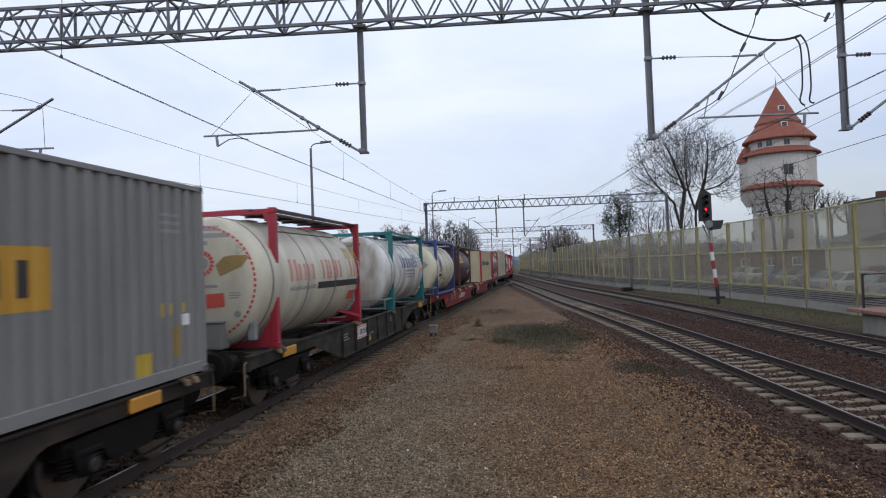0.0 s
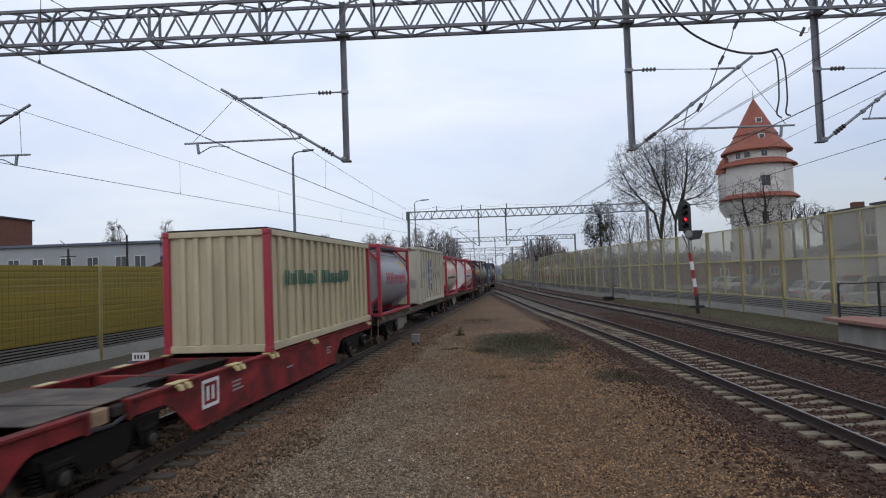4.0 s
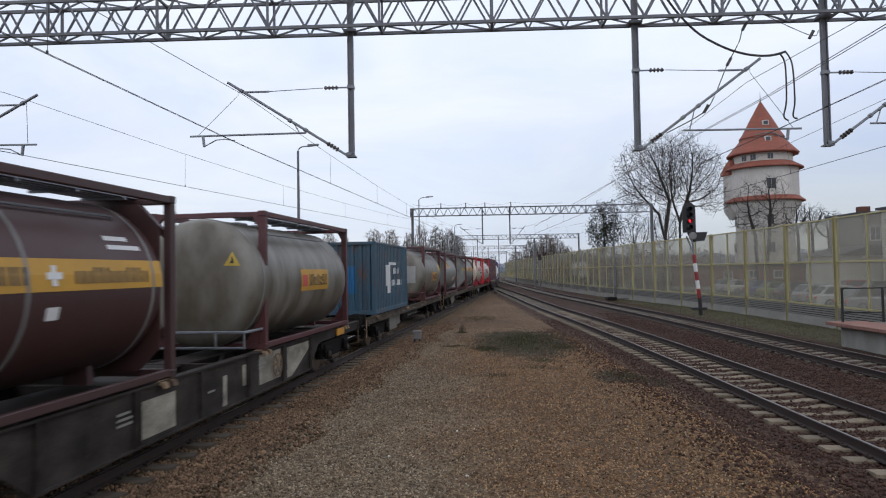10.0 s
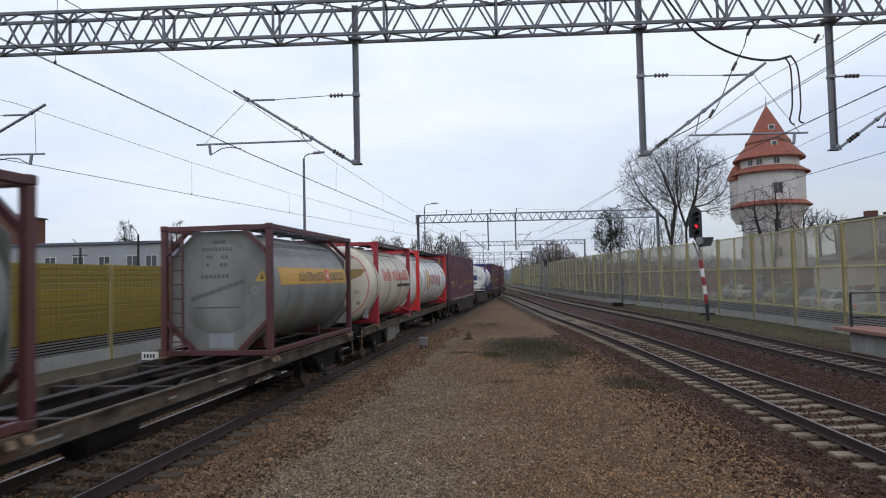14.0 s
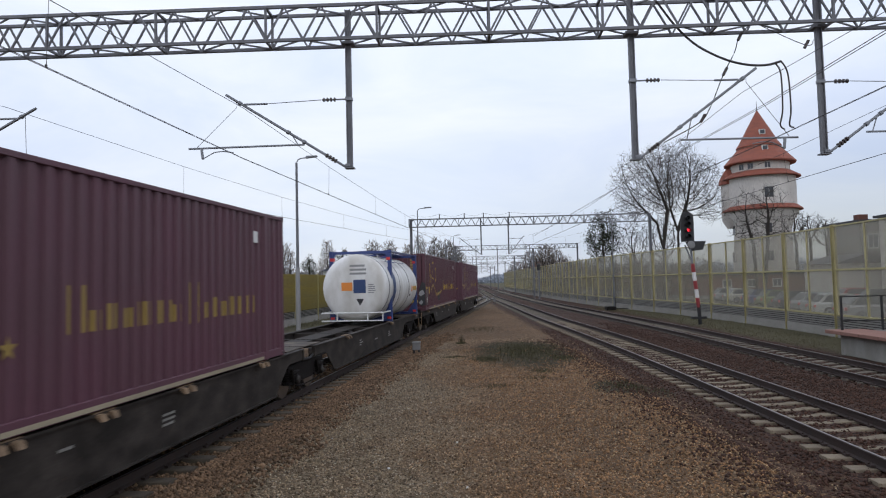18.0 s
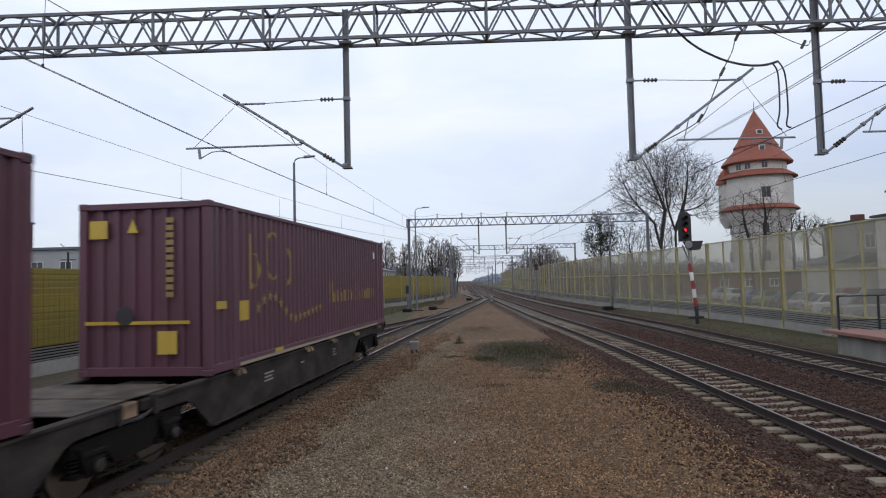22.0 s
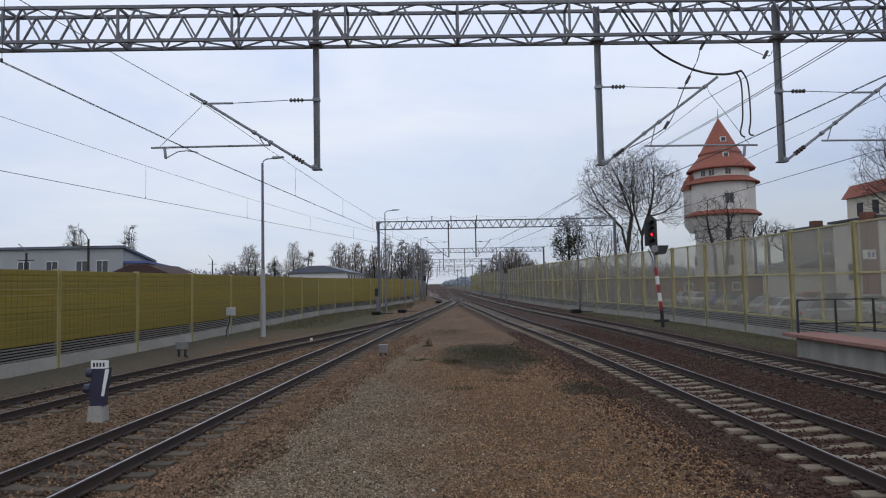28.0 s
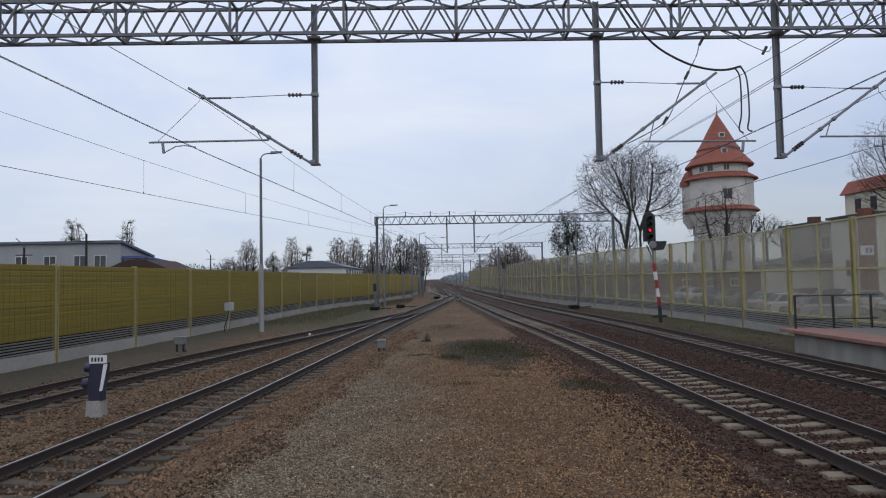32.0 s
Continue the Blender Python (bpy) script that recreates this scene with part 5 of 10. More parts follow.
def tank(label, y0, y1, shell_mat, frame_mat, h=2.76, r=1.2, near=0.0, far=0.0, beams=True, ladder=False, bands=0, octagon=False,
         guard=None, walkway=None, struts=False, zoff=0.0, side_struts=False, square=False, swap=False, seam="band"):
    """A tank container: shell with dished ends, end frames, optional side beams, walkway, collars, valves and hatch."""
    l = y1 - y0
    th = thing("tank_container", label, "tank container", "loads of the freight train")
    TRAIN.append((th, (y0 + y1) / 2))
    b, half = DECK, 1.235
    if swap:
        h, half, r = 2.85, 1.275, 1.325
    zc = b + h / 2 + (-0.06 if swap else 0.02) + zoff
    ya, yb = -l / 2 + 0.16 - near, l / 2 - 0.16 + far
    dome = 0.34
    deep = 1.3 if swap else 1.0
    HEAD.update(y=ya, zc=zc, r=r, plate=0.05 if octagon else 1.0, deep=deep)
    prof = [(ya + d * deep, r * k) for d, k in HEAD_PROFILE]
    prof = prof + [(ya + yb - u, rr) for u, rr in prof[::-1]]
    g = Geo().lathe(prof, 40, (0, 0, zc), "y")
    part("shell", g, shell_mat, th, smooth=True)
    for k in range(bands):
        y = ya + dome + 0.1 + (yb - ya - 2 * dome - 0.2) * k / max(1, bands - 1)
        g = Geo().lathe([(y - 0.03, r - 0.01), (y - 0.025, r + 0.008), (y + 0.025, r + 0.008), (y + 0.03, r - 0.01)], 40, (0, 0, zc), "y")
        part("cladding_band", g, M[seam], th, smooth=True)
    corner_posts(th, l, h, frame_mat, half, 0.15 if swap else 0.13)
    for e in (-1, 1):
        y = e * (l / 2 - 0.065)
        for z in (b + 0.01, b + h - 0.13):
            part("end_rail", Geo().box(-half + 0.13, half - 0.13, y - 0.05, y + 0.05, z, z + 0.11, 0, 0.01), frame_mat, th)
        if octagon:
            c = 0.34 if square else 0.54
            w, z0, z1 = half - 0.13, b + 0.11, b + h - 0.13
            yy = ya + 0.05 if e < 0 else yb - 0.09
            g = Geo().prism([(-w + c, z0), (w - c, z0), (w, z0 + c), (w, z1 - c), (w - c, z1), (-w + c, z1), (-w, z1 - c), (-w, z0 + c)], "y", yy, yy + 0.04)
            part("end_panel", g, shell_mat, th)
        for s in (-1, 1):
            if swap:
                xa, xb = s * (half - 0.01), s * (half - 0.46)
                g = Geo().prism([(xa, b + 0.12), (xb, b + 0.12), (xa - s * 0.13, b + 0.62), (xa, b + 0.62)], "y", y - 0.05, y + 0.05)
                part("foot_gusset", g, frame_mat, th)
                g = Geo().prism([(xa, b + h - 0.12), (xa - s * 0.26, b + h - 0.12), (xa - s * 0.13, b + h - 0.36), (xa, b + h - 0.36)], "y", y - 0.05, y + 0.05)
                part("head_gusset", g, frame_mat, th)
            for zz, dz, k in ((b + 0.12, 1, 0.62), (b + h - 0.12, -1, 0.5)) if not swap else ():
                g = Geo().bar((s * (half - 0.1), y, zz + dz * k), (s * (half - 0.1 - k), y, zz), 0.09, 0.09)
                part("corner_brace", g, frame_mat, th)
    if beams:
        for s in (-1, 1):
            for z in (b + 0.02, b + h - 0.12):
                x = s * (half - 0.05)
                part("side_beam", Geo().box(x - 0.045, x + 0.045, -l / 2 + 0.13, l / 2 - 0.13, z, z + 0.11, 0, 0.01), frame_mat, th)
            for e in (-1, 1) if side_struts else ():
                part("side_strut", Geo().bar((s * (half - 0.06), e * (l / 2 - 0.1), b + 0.62), (s * (half - 0.06), e * (l / 2 - 1.0), b + 0.1), 0.07, 0.07), frame_mat, th)
    if struts:
        for s in (-1, 1):
            for e in (-1, 1):
                g = Geo().bar((s * (half - 0.06), e * (l / 2 - 0.1), b + 1.05), (s * 0.8, e * (l / 2 - 0.95), b + 0.35), 0.10, 0.08)
                g.bar((s * (half - 0.06), e * (l / 2 - 0.1), b + 0.15), (s * 0.8, e * (l / 2 - 1.1), b + 0.42), 0.12, 0.08)
                part("support_strut", g, frame_mat, th)
            part("top_tie", Geo().box(min(s * 0.72, s * 0.8), max(s * 0.72, s * 0.8), -l / 2, l / 2, b + h - 0.06, b + h - 0.02), walkway or M["galv"], th)
    for s in (-1, 1):
        for y in (-l / 2 + 1.1, l / 2 - 1.1):
            g = Geo().prism([(s * 0.25, b + 0.06), (s * 0.62, b + 0.06), (s * 0.58, zc - r * 0.80), (s * 0.25, zc - r * 0.93)], "y", y - 0.06, y + 0.06)
            part("saddle", g, frame_mat, th)
    # walkway, hatch, valve box along the top
    wm = walkway or M["galv"]
    g = Geo()
    for x in (-0.28, -0.14, 0.0, 0.14, 0.28):
        g.box(x + 0.32 - 0.055, x + 0.32 + 0.055, -l / 2 + 0.1, l / 2 - 0.1, b + h - 0.035, b + h - 0.005)
    for k in range(6):
        y = -l / 2 + 0.4 + (l - 0.8) * k / 5
        g.box(-0.05, 0.66, y - 0.03, y + 0.03, b + h - 0.075, b + h - 0.036)
    g.box(0.95, 1.21, -l / 2 + 0.12, l / 2 - 0.12, b + h - 0.045, b + h - 0.012)
    part("walkway", g, wm, th)
    g = Geo().lathe([(zc + r - 0.06, 0.26), (zc + r + 0.06, 0.26), (zc + r + 0.075, 0.29), (zc + r + 0.10, 0.29), (zc + r + 0.13, 0.1)], 18, (-0.35, 0.3, 0), "z")
    part("manhole", g, wm, th, smooth=True)
    g = Geo().box(-0.6, -0.2, -1.1, -0.6, zc + r * 0.9, zc + r + 0.10, 0, 0.02)
    part("valve_box", g, wm, th)
    g = Geo().tube([(0.80, -l / 2 + 0.9, zc + r * 0.74), (0.80, -l / 2 + 0.95, zc + r * 0.80), (0.80, l / 2 - 0.95, zc + r * 0.80), (0.80, l / 2 - 0.9, zc + r * 0.74)], 0.018, 5)
    part("hose_tube", g, wm, th)
    if ladder:
        g = Geo()
        y = -l / 2 - 0.02
        for x in (0.42, 0.80):
            g.bar((x, y, b + 0.1), (x, y, b + h), 0.035)
        for k in range(8):
            g.bar((0.42, y, b + 0.3 + k * 0.3), (0.80, y, b + 0.3 + k * 0.3), 0.028)
        part("ladder", g, frame_mat, th)
    if guard is not None:
        g = Geo()
        yy = ya - 0.22
        g.tube([(-1.2, -l / 2 + 0.1, b + 0.42), (-1.2, yy, b + 0.42), (1.2, yy, b + 0.42), (1.2, -l / 2 + 0.1, b + 0.42)], 0.03, 6)
        for x in (-0.6, 0.6, 1.18):
            g.tube([(x, yy, b + 0.42), (x, yy, b + 0.12)], 0.025, 6)
        g.tube([(-1.2, yy, b + 0.12), (1.2, yy, b + 0.12)], 0.025, 6)
        part("guard_rail", g, guard, th)
    return th, l, zc, r, ya


def shell_decal(th, r, zc, mat, boxes, name="lettering_bar", label=""):
    """Boxes (y0, y1, z0, z1) laid round the shell."""
    o = None
    for y0, y1, z0, z1 in boxes:
        g = Geo()
        a0, a1 = (math.degrees(math.asin(max(-0.98, min(0.98, (z - zc) / r)))) for z in (z0, z1))
        cyl_patch(g, y0, y1, a0, a1, r + 0.006, zc)
        o = part(name, g, mat, th, label)
    return o


def end_decal(th, mat, boxes, name="placard", label=""):
    """Flat plates on a tank's near end: (x0, x1, z0, z1)."""
    for x0, x1, z0, z1 in boxes:
        head_quad(th, name, mat, [(x0, z0), (x1, z0), (x1, z1), (x0, z1)], label)


def diamond(th, x, z, s, mat, label=""):
    return head_quad(th, "hazard_placard", mat, [(x, z - s), (x + s, z), (x, z + s), (x - s, z)], label)


def stencil(th, x0, z0, rows, mat, seed=0, h=0.055, w=0.5):
    rnd = random.Random(seed)
    end_decal(th, mat, [(x0, x0 + w * rnd.uniform(0.6, 1), z0 - k * h * 1.9, z0 - k * h * 1.9 + h) for k in range(rows)], "stencil_line")


def head_bars(th, x0, x1, z, h, n, rise, mat):
    """A line of upright marks standing for unread characters, rising over its length."""
    step = (x1 - x0) / n
    for k in range(n):
        x, zz = x0 + k * step, z + rise * k / n
        head_quad(th, "stencil_mark", mat, [(x, zz), (x + step * 0.62, zz), (x + step * 0.62, zz + h), (x, zz + h)], n=1)


# ---------------------------------------------------------------- the train's wagons, front to rear
M["tan_stain"] = surf("old_glue_stain", (0.40, 0.345, 0.25), 0.8, 0, (0.58, 0.53, 0.40), 9, 0.8, 40, 0.0)
M["brown_stain"] = surf("brown_glue_stain", (0.22, 0.17, 0.125), 0.8, 0, (0.42, 0.35, 0.26), 12, 0.8, 40, 0.0)
M["pale_patch_shell"] = cladding("pale_worn_paint_square", (0.36, 0.365, 0.36), (0.16, 0.15, 0.125), 0.7)
M["placard_grime"] = surf("grimy_placard_remains", (0.13, 0.115, 0.09), 0.85, 0, (0.23, 0.21, 0.17), 9, 0.8, 40, 0.0)
M["marking_dark"] = paint("dark_grey_marking", (0.085, 0.08, 0.078), 0.5, 0.6, 0.0)
M["plate_orange"] = paint("weathered_orange_plate", (0.60, 0.27, 0.03), 0.4, 0.6, 0.0)
M["band"] = paint("dull_steel_band", (0.20, 0.195, 0.185), 0.4, 0.4, 0.05)
M["dark_seam"] = paint("dark_seam_band", (0.06, 0.06, 0.062), 0.3, 0.5, 0.0)
M["cream_shell"] = cladding("cream_tank_cladding", (0.63, 0.585, 0.46))
M["white_shell"] = cladding("white_tank_cladding", (0.76, 0.755, 0.74), amount=0.5)
M["stained_shell"] = cladding("stained_white_cladding", (0.72, 0.71, 0.68), (0.24, 0.20, 0.145), 0.85)
M["yellowed_shell"] = cladding("yellowed_white_cladding", (0.65, 0.60, 0.44))
M["silver_shell"] = paint("grey_tank_cladding", (0.27, 0.28, 0.30), 0.45, 0.4, 0.02)
M["brown_shell"] = paint("dark_brown_tank_paint", (0.060, 0.023, 0.021), 0.4, 0.5, 0.1)
M["grime_shell"] = cladding("grimy_grey_tank_cladding", (0.205, 0.19, 0.16), (0.070, 0.056, 0.036), 0.9)
M["grey_shell"] = cladding("grey_green_tank_cladding", (0.225, 0.23, 0.215), (0.10, 0.095, 0.08), 0.65)
M["red_frame"] = paint("crimson_frame_paint", (0.36, 0.022, 0.042), 0.4, 0.45, 0.1)
M["bright_red_frame"] = paint("bright_red_frame_paint", (0.62, 0.03, 0.03), 0.3, 0.45, 0.06)
M["teal_frame"] = paint("teal_frame_paint", (0.015, 0.16, 0.17), 0.35, 0.45, 0.1)
M["blue_frame"] = paint("dark_blue_frame_paint", (0.03, 0.055, 0.19), 0.35, 0.45, 0.1)
M["brown_frame"] = paint("dark_brown_frame_paint", (0.058, 0.025, 0.024), 0.5, 0.5, 0.15)
M["maroon_frame"] = paint("maroon_frame_paint", (0.088, 0.026, 0.028), 0.5, 0.5, 0.15)
M["grey_box"] = paint("light_grey_container_paint", (0.22, 0.212, 0.20), 0.5, 0.5, 0.06)
M["cream_box"] = paint("cream_container_paint", (0.50, 0.43, 0.28), 0.5, 0.5, 0.08)
M["bulk_box"] = paint("off_white_bulk_container_paint", (0.47, 0.435, 0.34), 0.55, 0.5, 0.06)
M["blue_box"] = paint("faded_blue_container_paint", (0.036, 0.092, 0.138), 0.85, 0.5, 0.40)
M["blue_patch"] = paint("fresh_blue_paint", (0.016, 0.12, 0.27), 0.15, 0.4, 0.0)
M["plum_box"] = paint("plum_container_paint", (0.088, 0.022, 0.036), 0.5, 0.5, 0.06)
M["plum_box_faded"] = paint("faded_plum_container_paint", (0.108, 0.039, 0.058), 0.5, 0.55, 0.08)
M["gold_faded"] = paint("dull_gold_decal", (0.30, 0.20, 0.045), 0.6, 0.6, 0.05)
M["gold_decal"] = paint("gold_yellow_decal", (0.50, 0.33, 0.03), 0.45, 0.5, 0.05)
M["crimson_decal"] = paint("crimson_decal", (0.42, 0.016, 0.05), 0.3, 0.5, 0.0)
M["faded_orange"] = paint("faded_red_decal", (0.62, 0.26, 0.19), 0.4, 0.5, 0.0)
M["red_orange"] = paint("red_orange_decal", (0.56, 0.085, 0.06), 0.3, 0.5, 0.0)
M["amber"] = paint("amber_stripe", (0.56, 0.30, 0.03), 0.4, 0.5, 0.05)
M["pale_patch"] = grimy("cream_patch_paint", (0.38, 0.35, 0.28), 0.55, 0.25)
M["wagon_brown"] = grimy("grimy_brown_wagon_paint", (0.048, 0.036, 0.028))
M["wagon_rusty"] = grimy("rusty_brown_wagon_paint", (0.090, 0.066, 0.049), 0.9, 0.6)
M["beige"] = paint("beige_cover_plate", (0.34, 0.29, 0.2), 0.4, 0.6, 0.0)
M["label_grey"] = paint("faded_grey_marking", (0.28, 0.28, 0.28), 0.4, 0.6, 0.0)

wagon("grimy brown flat container wagon with rusty locks", -9.2, 11.2, M["wagon_brown"], True, [-6.5, 8.6], [-8.5, 9.8])
grey_wagon = wagon("grey fish-bellied container wagon under two tanks", 11.3, 31.4, M["wagon_grey"], True, [13.9, 28.6], [13.2, 18.9, 23.4, 29.0], taper=2.0, wheel=False)
red_wagon = wagon("red articulated container wagon with white graffiti", 31.6, 65.1, M["wagon_red"], True, [34.2, 49.9, 62.4], [33.3, 39.1, 41.9, 44.5, 46.5, 47.6, 51.6, 53.6, 55.3, 58.0, 63.8], M["lock_yellow"], False)
wagon("dirty grey skeletal container wagon", 65.2, 85.1, M["wagon_pale"], False, [67.9, 82.4], [66.0, 71.7, 75.1, 83.9])
wagon("dirty grey skeletal container wagon with bare middle", 85.2, 105.3, M["wagon_rusty"], False, [87.9, 102.6], [86.0, 91.7, 98.3, 103.9])
patched_wagon = wagon("brown-grey fish-bellied wagon with patched white paint", 105.4, 125.1, M["wagon_dark"], True, [108.2, 122.2], [107.7, 113.2, 116.9, 122.8])
wagon("dirty grey skeletal container wagon", 125.2, 144.9, M["wagon_pale"], False, [128.0, 142.1], [126.9, 132.6, 137.4, 143.0])
wagon("dirty grey skeletal container wagon with bare middle", 145.0, 165.1, M["wagon_pale"], False, [147.7, 162.4], [146.1, 151.6, 158.4, 163.9])
wagon("dirty grey skeletal container wagon", 165.2, 185.9, M["wagon_pale"], False, [167.9, 183.2], [167.4, 172.9, 177.4, 184.3])
wagon("dark grey articulated wagon, half of it empty", 186.0, 219.9, M["wagon_dark"], True, [188.7, 202.6, 217.2], [188.0, 193.0, 194.6, 196.6, 199.6, 206.0, 212.3, 217.9], None, False)
wagon("dark grey articulated wagon at the train's end", 220.0, 253.6, M["wagon_dark"], True, [222.7, 236.9, 250.9], [222.0, 226.0, 228.0, 230.5, 233.8, 240.0, 244.0, 246.2, 248.6, 251.8], None, False)

g = Geo().box(1.153, 1.160, -2.36, -1.2, 0.60, 0.98)
plate = part("maker_plate", g, M["white"], grey_wagon, "white plate with red frame and grey bars")
for y0, y1, z0, z1 in ((-2.3, -1.26, 0.93, 0.955), (-2.3, -1.26, 0.625, 0.65), (-2.3, -2.25, 0.65, 0.93)):
    part("plate_line", Geo().box(1.161, 1.163, y0, y1, z0, z1), M["red_decal"], plate)
for k in range(5):
    part("plate_bar", Geo().box(1.161, 1.163, -2.12 + k * 0.16, -2.03 + k * 0.16, 0.70, 0.88), M["black"], plate)
part("warning_triangle", Geo().prism([(-1.1, 0.42), (-0.86, 0.42), (-0.98, 0.62)], "x", 1.153, 1.157), M["yellow"], grey_wagon)
# graffiti strokes, a square mark and worn patches on the girders
for y0, y1, z0, z1 in ((-6.36, -6.28, 0.52, 0.72), (-6.2, -5.98, 0.92, 1.0), (-6.22, -6.02, 0.56, 0.62), (-5.72, -5.64, 0.52, 0.80), (-5.5, -5.42, 0.54, 0.80), (-5.22, -5.14, 0.50, 0.98), (-4.98, -4.9, 0.52, 0.78),
                       (-4.68, -4.6, 0.54, 0.80), (-4.42, -4.34, 0.52, 0.80), (-4.14, -4.06, 0.52, 0.80), (-3.84, -3.76, 0.54, 0.80), (-3.62, -3.54, 0.6, 0.78), (-4.66, -4.56, 0.90, 1.0)):
    part("graffiti_bar", Geo().box(1.153, 1.158, y0, y1, z0, z1), M["white"], red_wagon, "white graffiti stroke")
for y0, y1, z0, z1 in ((4.0, 4.6, 0.96, 1.02), (4.0, 4.6, 0.54, 0.60), (4.0, 4.06, 0.54, 1.02), (4.54, 4.6, 0.54, 1.02), (4.16, 4.24, 0.66, 0.9), (4.34, 4.42, 0.66, 0.9)):
    part("square_mark", Geo().box(1.153, 1.158, y0, y1, z0, z1), M["white"], red_wagon)
for k in range(3):
    part("white_panel", Geo().box(1.153, 1.158, -8.6, -8.15, 0.62 + 0.12 * k, 0.70 + 0.12 * k), M["stencil_grey"], red_wagon)
    part("white_panel", Geo().box(1.153, 1.158, -9.9, -9.3, 0.62 + 0.12 * k, 0.66 + 0.12 * k), M["stencil_grey"], red_wagon)
for y0, y1, z0, z1 in ((1.47, 2.6, 0.42, 1.03), (0.68, 1.08, 0.54, 0.94), (-0.12, 0.04, 0.32, 0.86), (-2.6, -1.7, 0.36, 0.9)):
    part("paint_patch", Geo().box(1.153, 1.1555, y0, y1, z0, z1), M["pale_patch"], patched_wagon, "cream repainted patch")
part("paint_patch", Geo().prism([(3.0, 0.32), (3.3, 0.32), (4.6, 0.86), (4.6, 1.0), (3.0, 1.0)], "x", 1.153, 1.1555), M["pale_patch"], patched_wagon, "cream repainted patch")

# light grey box with a yellow and black plate
th, l, b = box_container("light grey corrugated container with yellow plate", -3.4, 10.35, 2.95, M["grey_box"])
corr_decal(th, "yellow_plate", M["amber"], [(2.2, 3.6, 2.35, 3.05)], 1.205)
corr_decal(th, "plate_bar", M["black"], [(2.4, 2.55, 2.5, 2.9), (2.75, 2.9, 2.5, 2.9), (3.1, 3.3, 2.5, 2.9)], 1.209)
corr_decal(th, "yellow_label", M["yellow"], [(5.05, 5.48, 1.33, 1.62), (5.12, 5.42, 1.2, 1.33), (5.7, 5.80, 2.08, 2.28), (5.88, 5.97, 2.1, 2.27), (6.22, 6.36, 2.12, 2.26)], 1.205)
corr_decal(th, "white_label", M["white"], [(6.19, 6.40, 1.92, 2.09)], 1.205)
corr_decal(th, "ochre_label", M["ochre"], [(6.02, 6.14, 1.46, 1.92)], 1.205)
for k in range(3):
    corr_decal(th, "stencil_line", M["label_grey"], [(5.75, 6.2, 3.55 - 0.12 * k, 3.6 - 0.12 * k)], 1.205)

def dh_head(th, zc):
    """Marks on the near end of a cream tank: dashed rim, wing emblem, wheel emblem, placard, data box."""
    head_ring(th, "dashed_ring", M["red_decal"], 0, zc, 1.085, 1.125, 64, 0.6)
    head_quad(th, "wing_emblem", M["ochre"], [(0.33, zc + 0.34), (0.42, zc + 0.12), (0.86, zc + 0.30), (1.02, zc + 0.52)], "ochre wing-shaped emblem")
    head_quad(th, "wing_tip", M["ochre"], [(0.33, zc + 0.34), (1.02, zc + 0.52), (0.62, zc + 0.52), (0.5, zc + 0.5)])
    head_ring(th, "wheel_emblem", M["red_decal"], 0.05, zc + 0.38, 0.17, 0.25, 18, 0.7, "red toothed wheel emblem")
    head_ring(th, "wheel_hub", M["label_grey"], 0.05, zc + 0.38, 0.04, 0.13, 14)
    o = head_quad(th, "placard", M["red_orange"], [(0.12, zc - 0.5), (0.50, zc - 0.47), (0.49, zc - 0.20), (0.12, zc - 0.22)], "red hazard plate")
    head_ring(th, "round_mark", M["label_grey"], 0.74, zc - 0.62, 0.0, 0.07, 12)
    head_ring(th, "triangle_outline", M["label_grey"], 0.80, zc + 0.62, 0.085, 0.105, 3)
    stencil(th, -0.05, zc + 1.02, 1, M["label_grey"], 41, 0.10, 0.55)
    stencil(th, 0.0, zc + 0.88, 1, M["label_grey"], 42, 0.09, 0.7)
    stencil(th, -0.05, zc + 0.74, 1, M["label_grey"], 43, 0.08, 0.35)
    stencil(th, -0.1, zc - 0.10, 1, M["label_grey"], 44, 0.06, 0.6)
    stencil(th, 0.60, zc - 0.22, 3, M["label_grey"], 45, 0.025, 0.28)
    y = HEAD["y"]
    o = part("valve_cabinet", Geo().box(-0.15, 0.48, y - 0.10, y + 0.2, 1.22, 1.72, 0, 0.02), M["band"], th, "grey valve cabinet")
    part("cabinet_lid", Geo().box(-0.17, 0.50, y - 0.12, y + 0.2, 1.72, 1.76, 0, 0.01), M["galv"], o)
    part("document_tube", Geo().box(0.85, 1.02, y + 0.20, y + 0.34, 1.35, 1.75, 0, 0.02), M["label_grey"], th)
    part("earth_cable", Geo().tube([(0.80, y + 0.15, 1.9), (0.94, y + 0.18, 1.72), (0.88, y + 0.1, 1.45), (0.7, y + 0.12, 1.3)], 0.012, 5), M["black"], th)


# cream tank, crimson end frames, faded lettering
th, l, zc, r, ya = tank("cream tank with crimson end frames and faded lettering", 13.0, 19.1, M["cream_shell"], M["red_frame"], near=0.85, far=0.1, beams=False, struts=True, r=1.19, bands=4, walkway=M["brown_frame"], swap=True)
shell_decal(th, r, zc, M["faded_orange"], word_bars(-2.4, zc - 0.04, 0.46, 3, 0.43, 0.09, 3) + word_bars(-0.35, zc - 0.04, 0.46, 3, 0.43, 0.09, 4) + word_bars(1.95, zc - 0.04, 0.46, 2, 0.42, 0.08, 4))
shell_decal(th, r, zc, M["black"], [(-0.7, 2.75, zc - 0.27, zc - 0.11)], "stripe", "black stripe")
shell_decal(th, r, zc, M["label_grey"], word_bars(-2.4, zc - 0.25, 0.1, 10, 0.12, 0.04, 5))
shell_decal(th, r, zc, M["red_orange"], [(1.9, 2.5, zc - 0.66, zc - 0.42)], "placard")
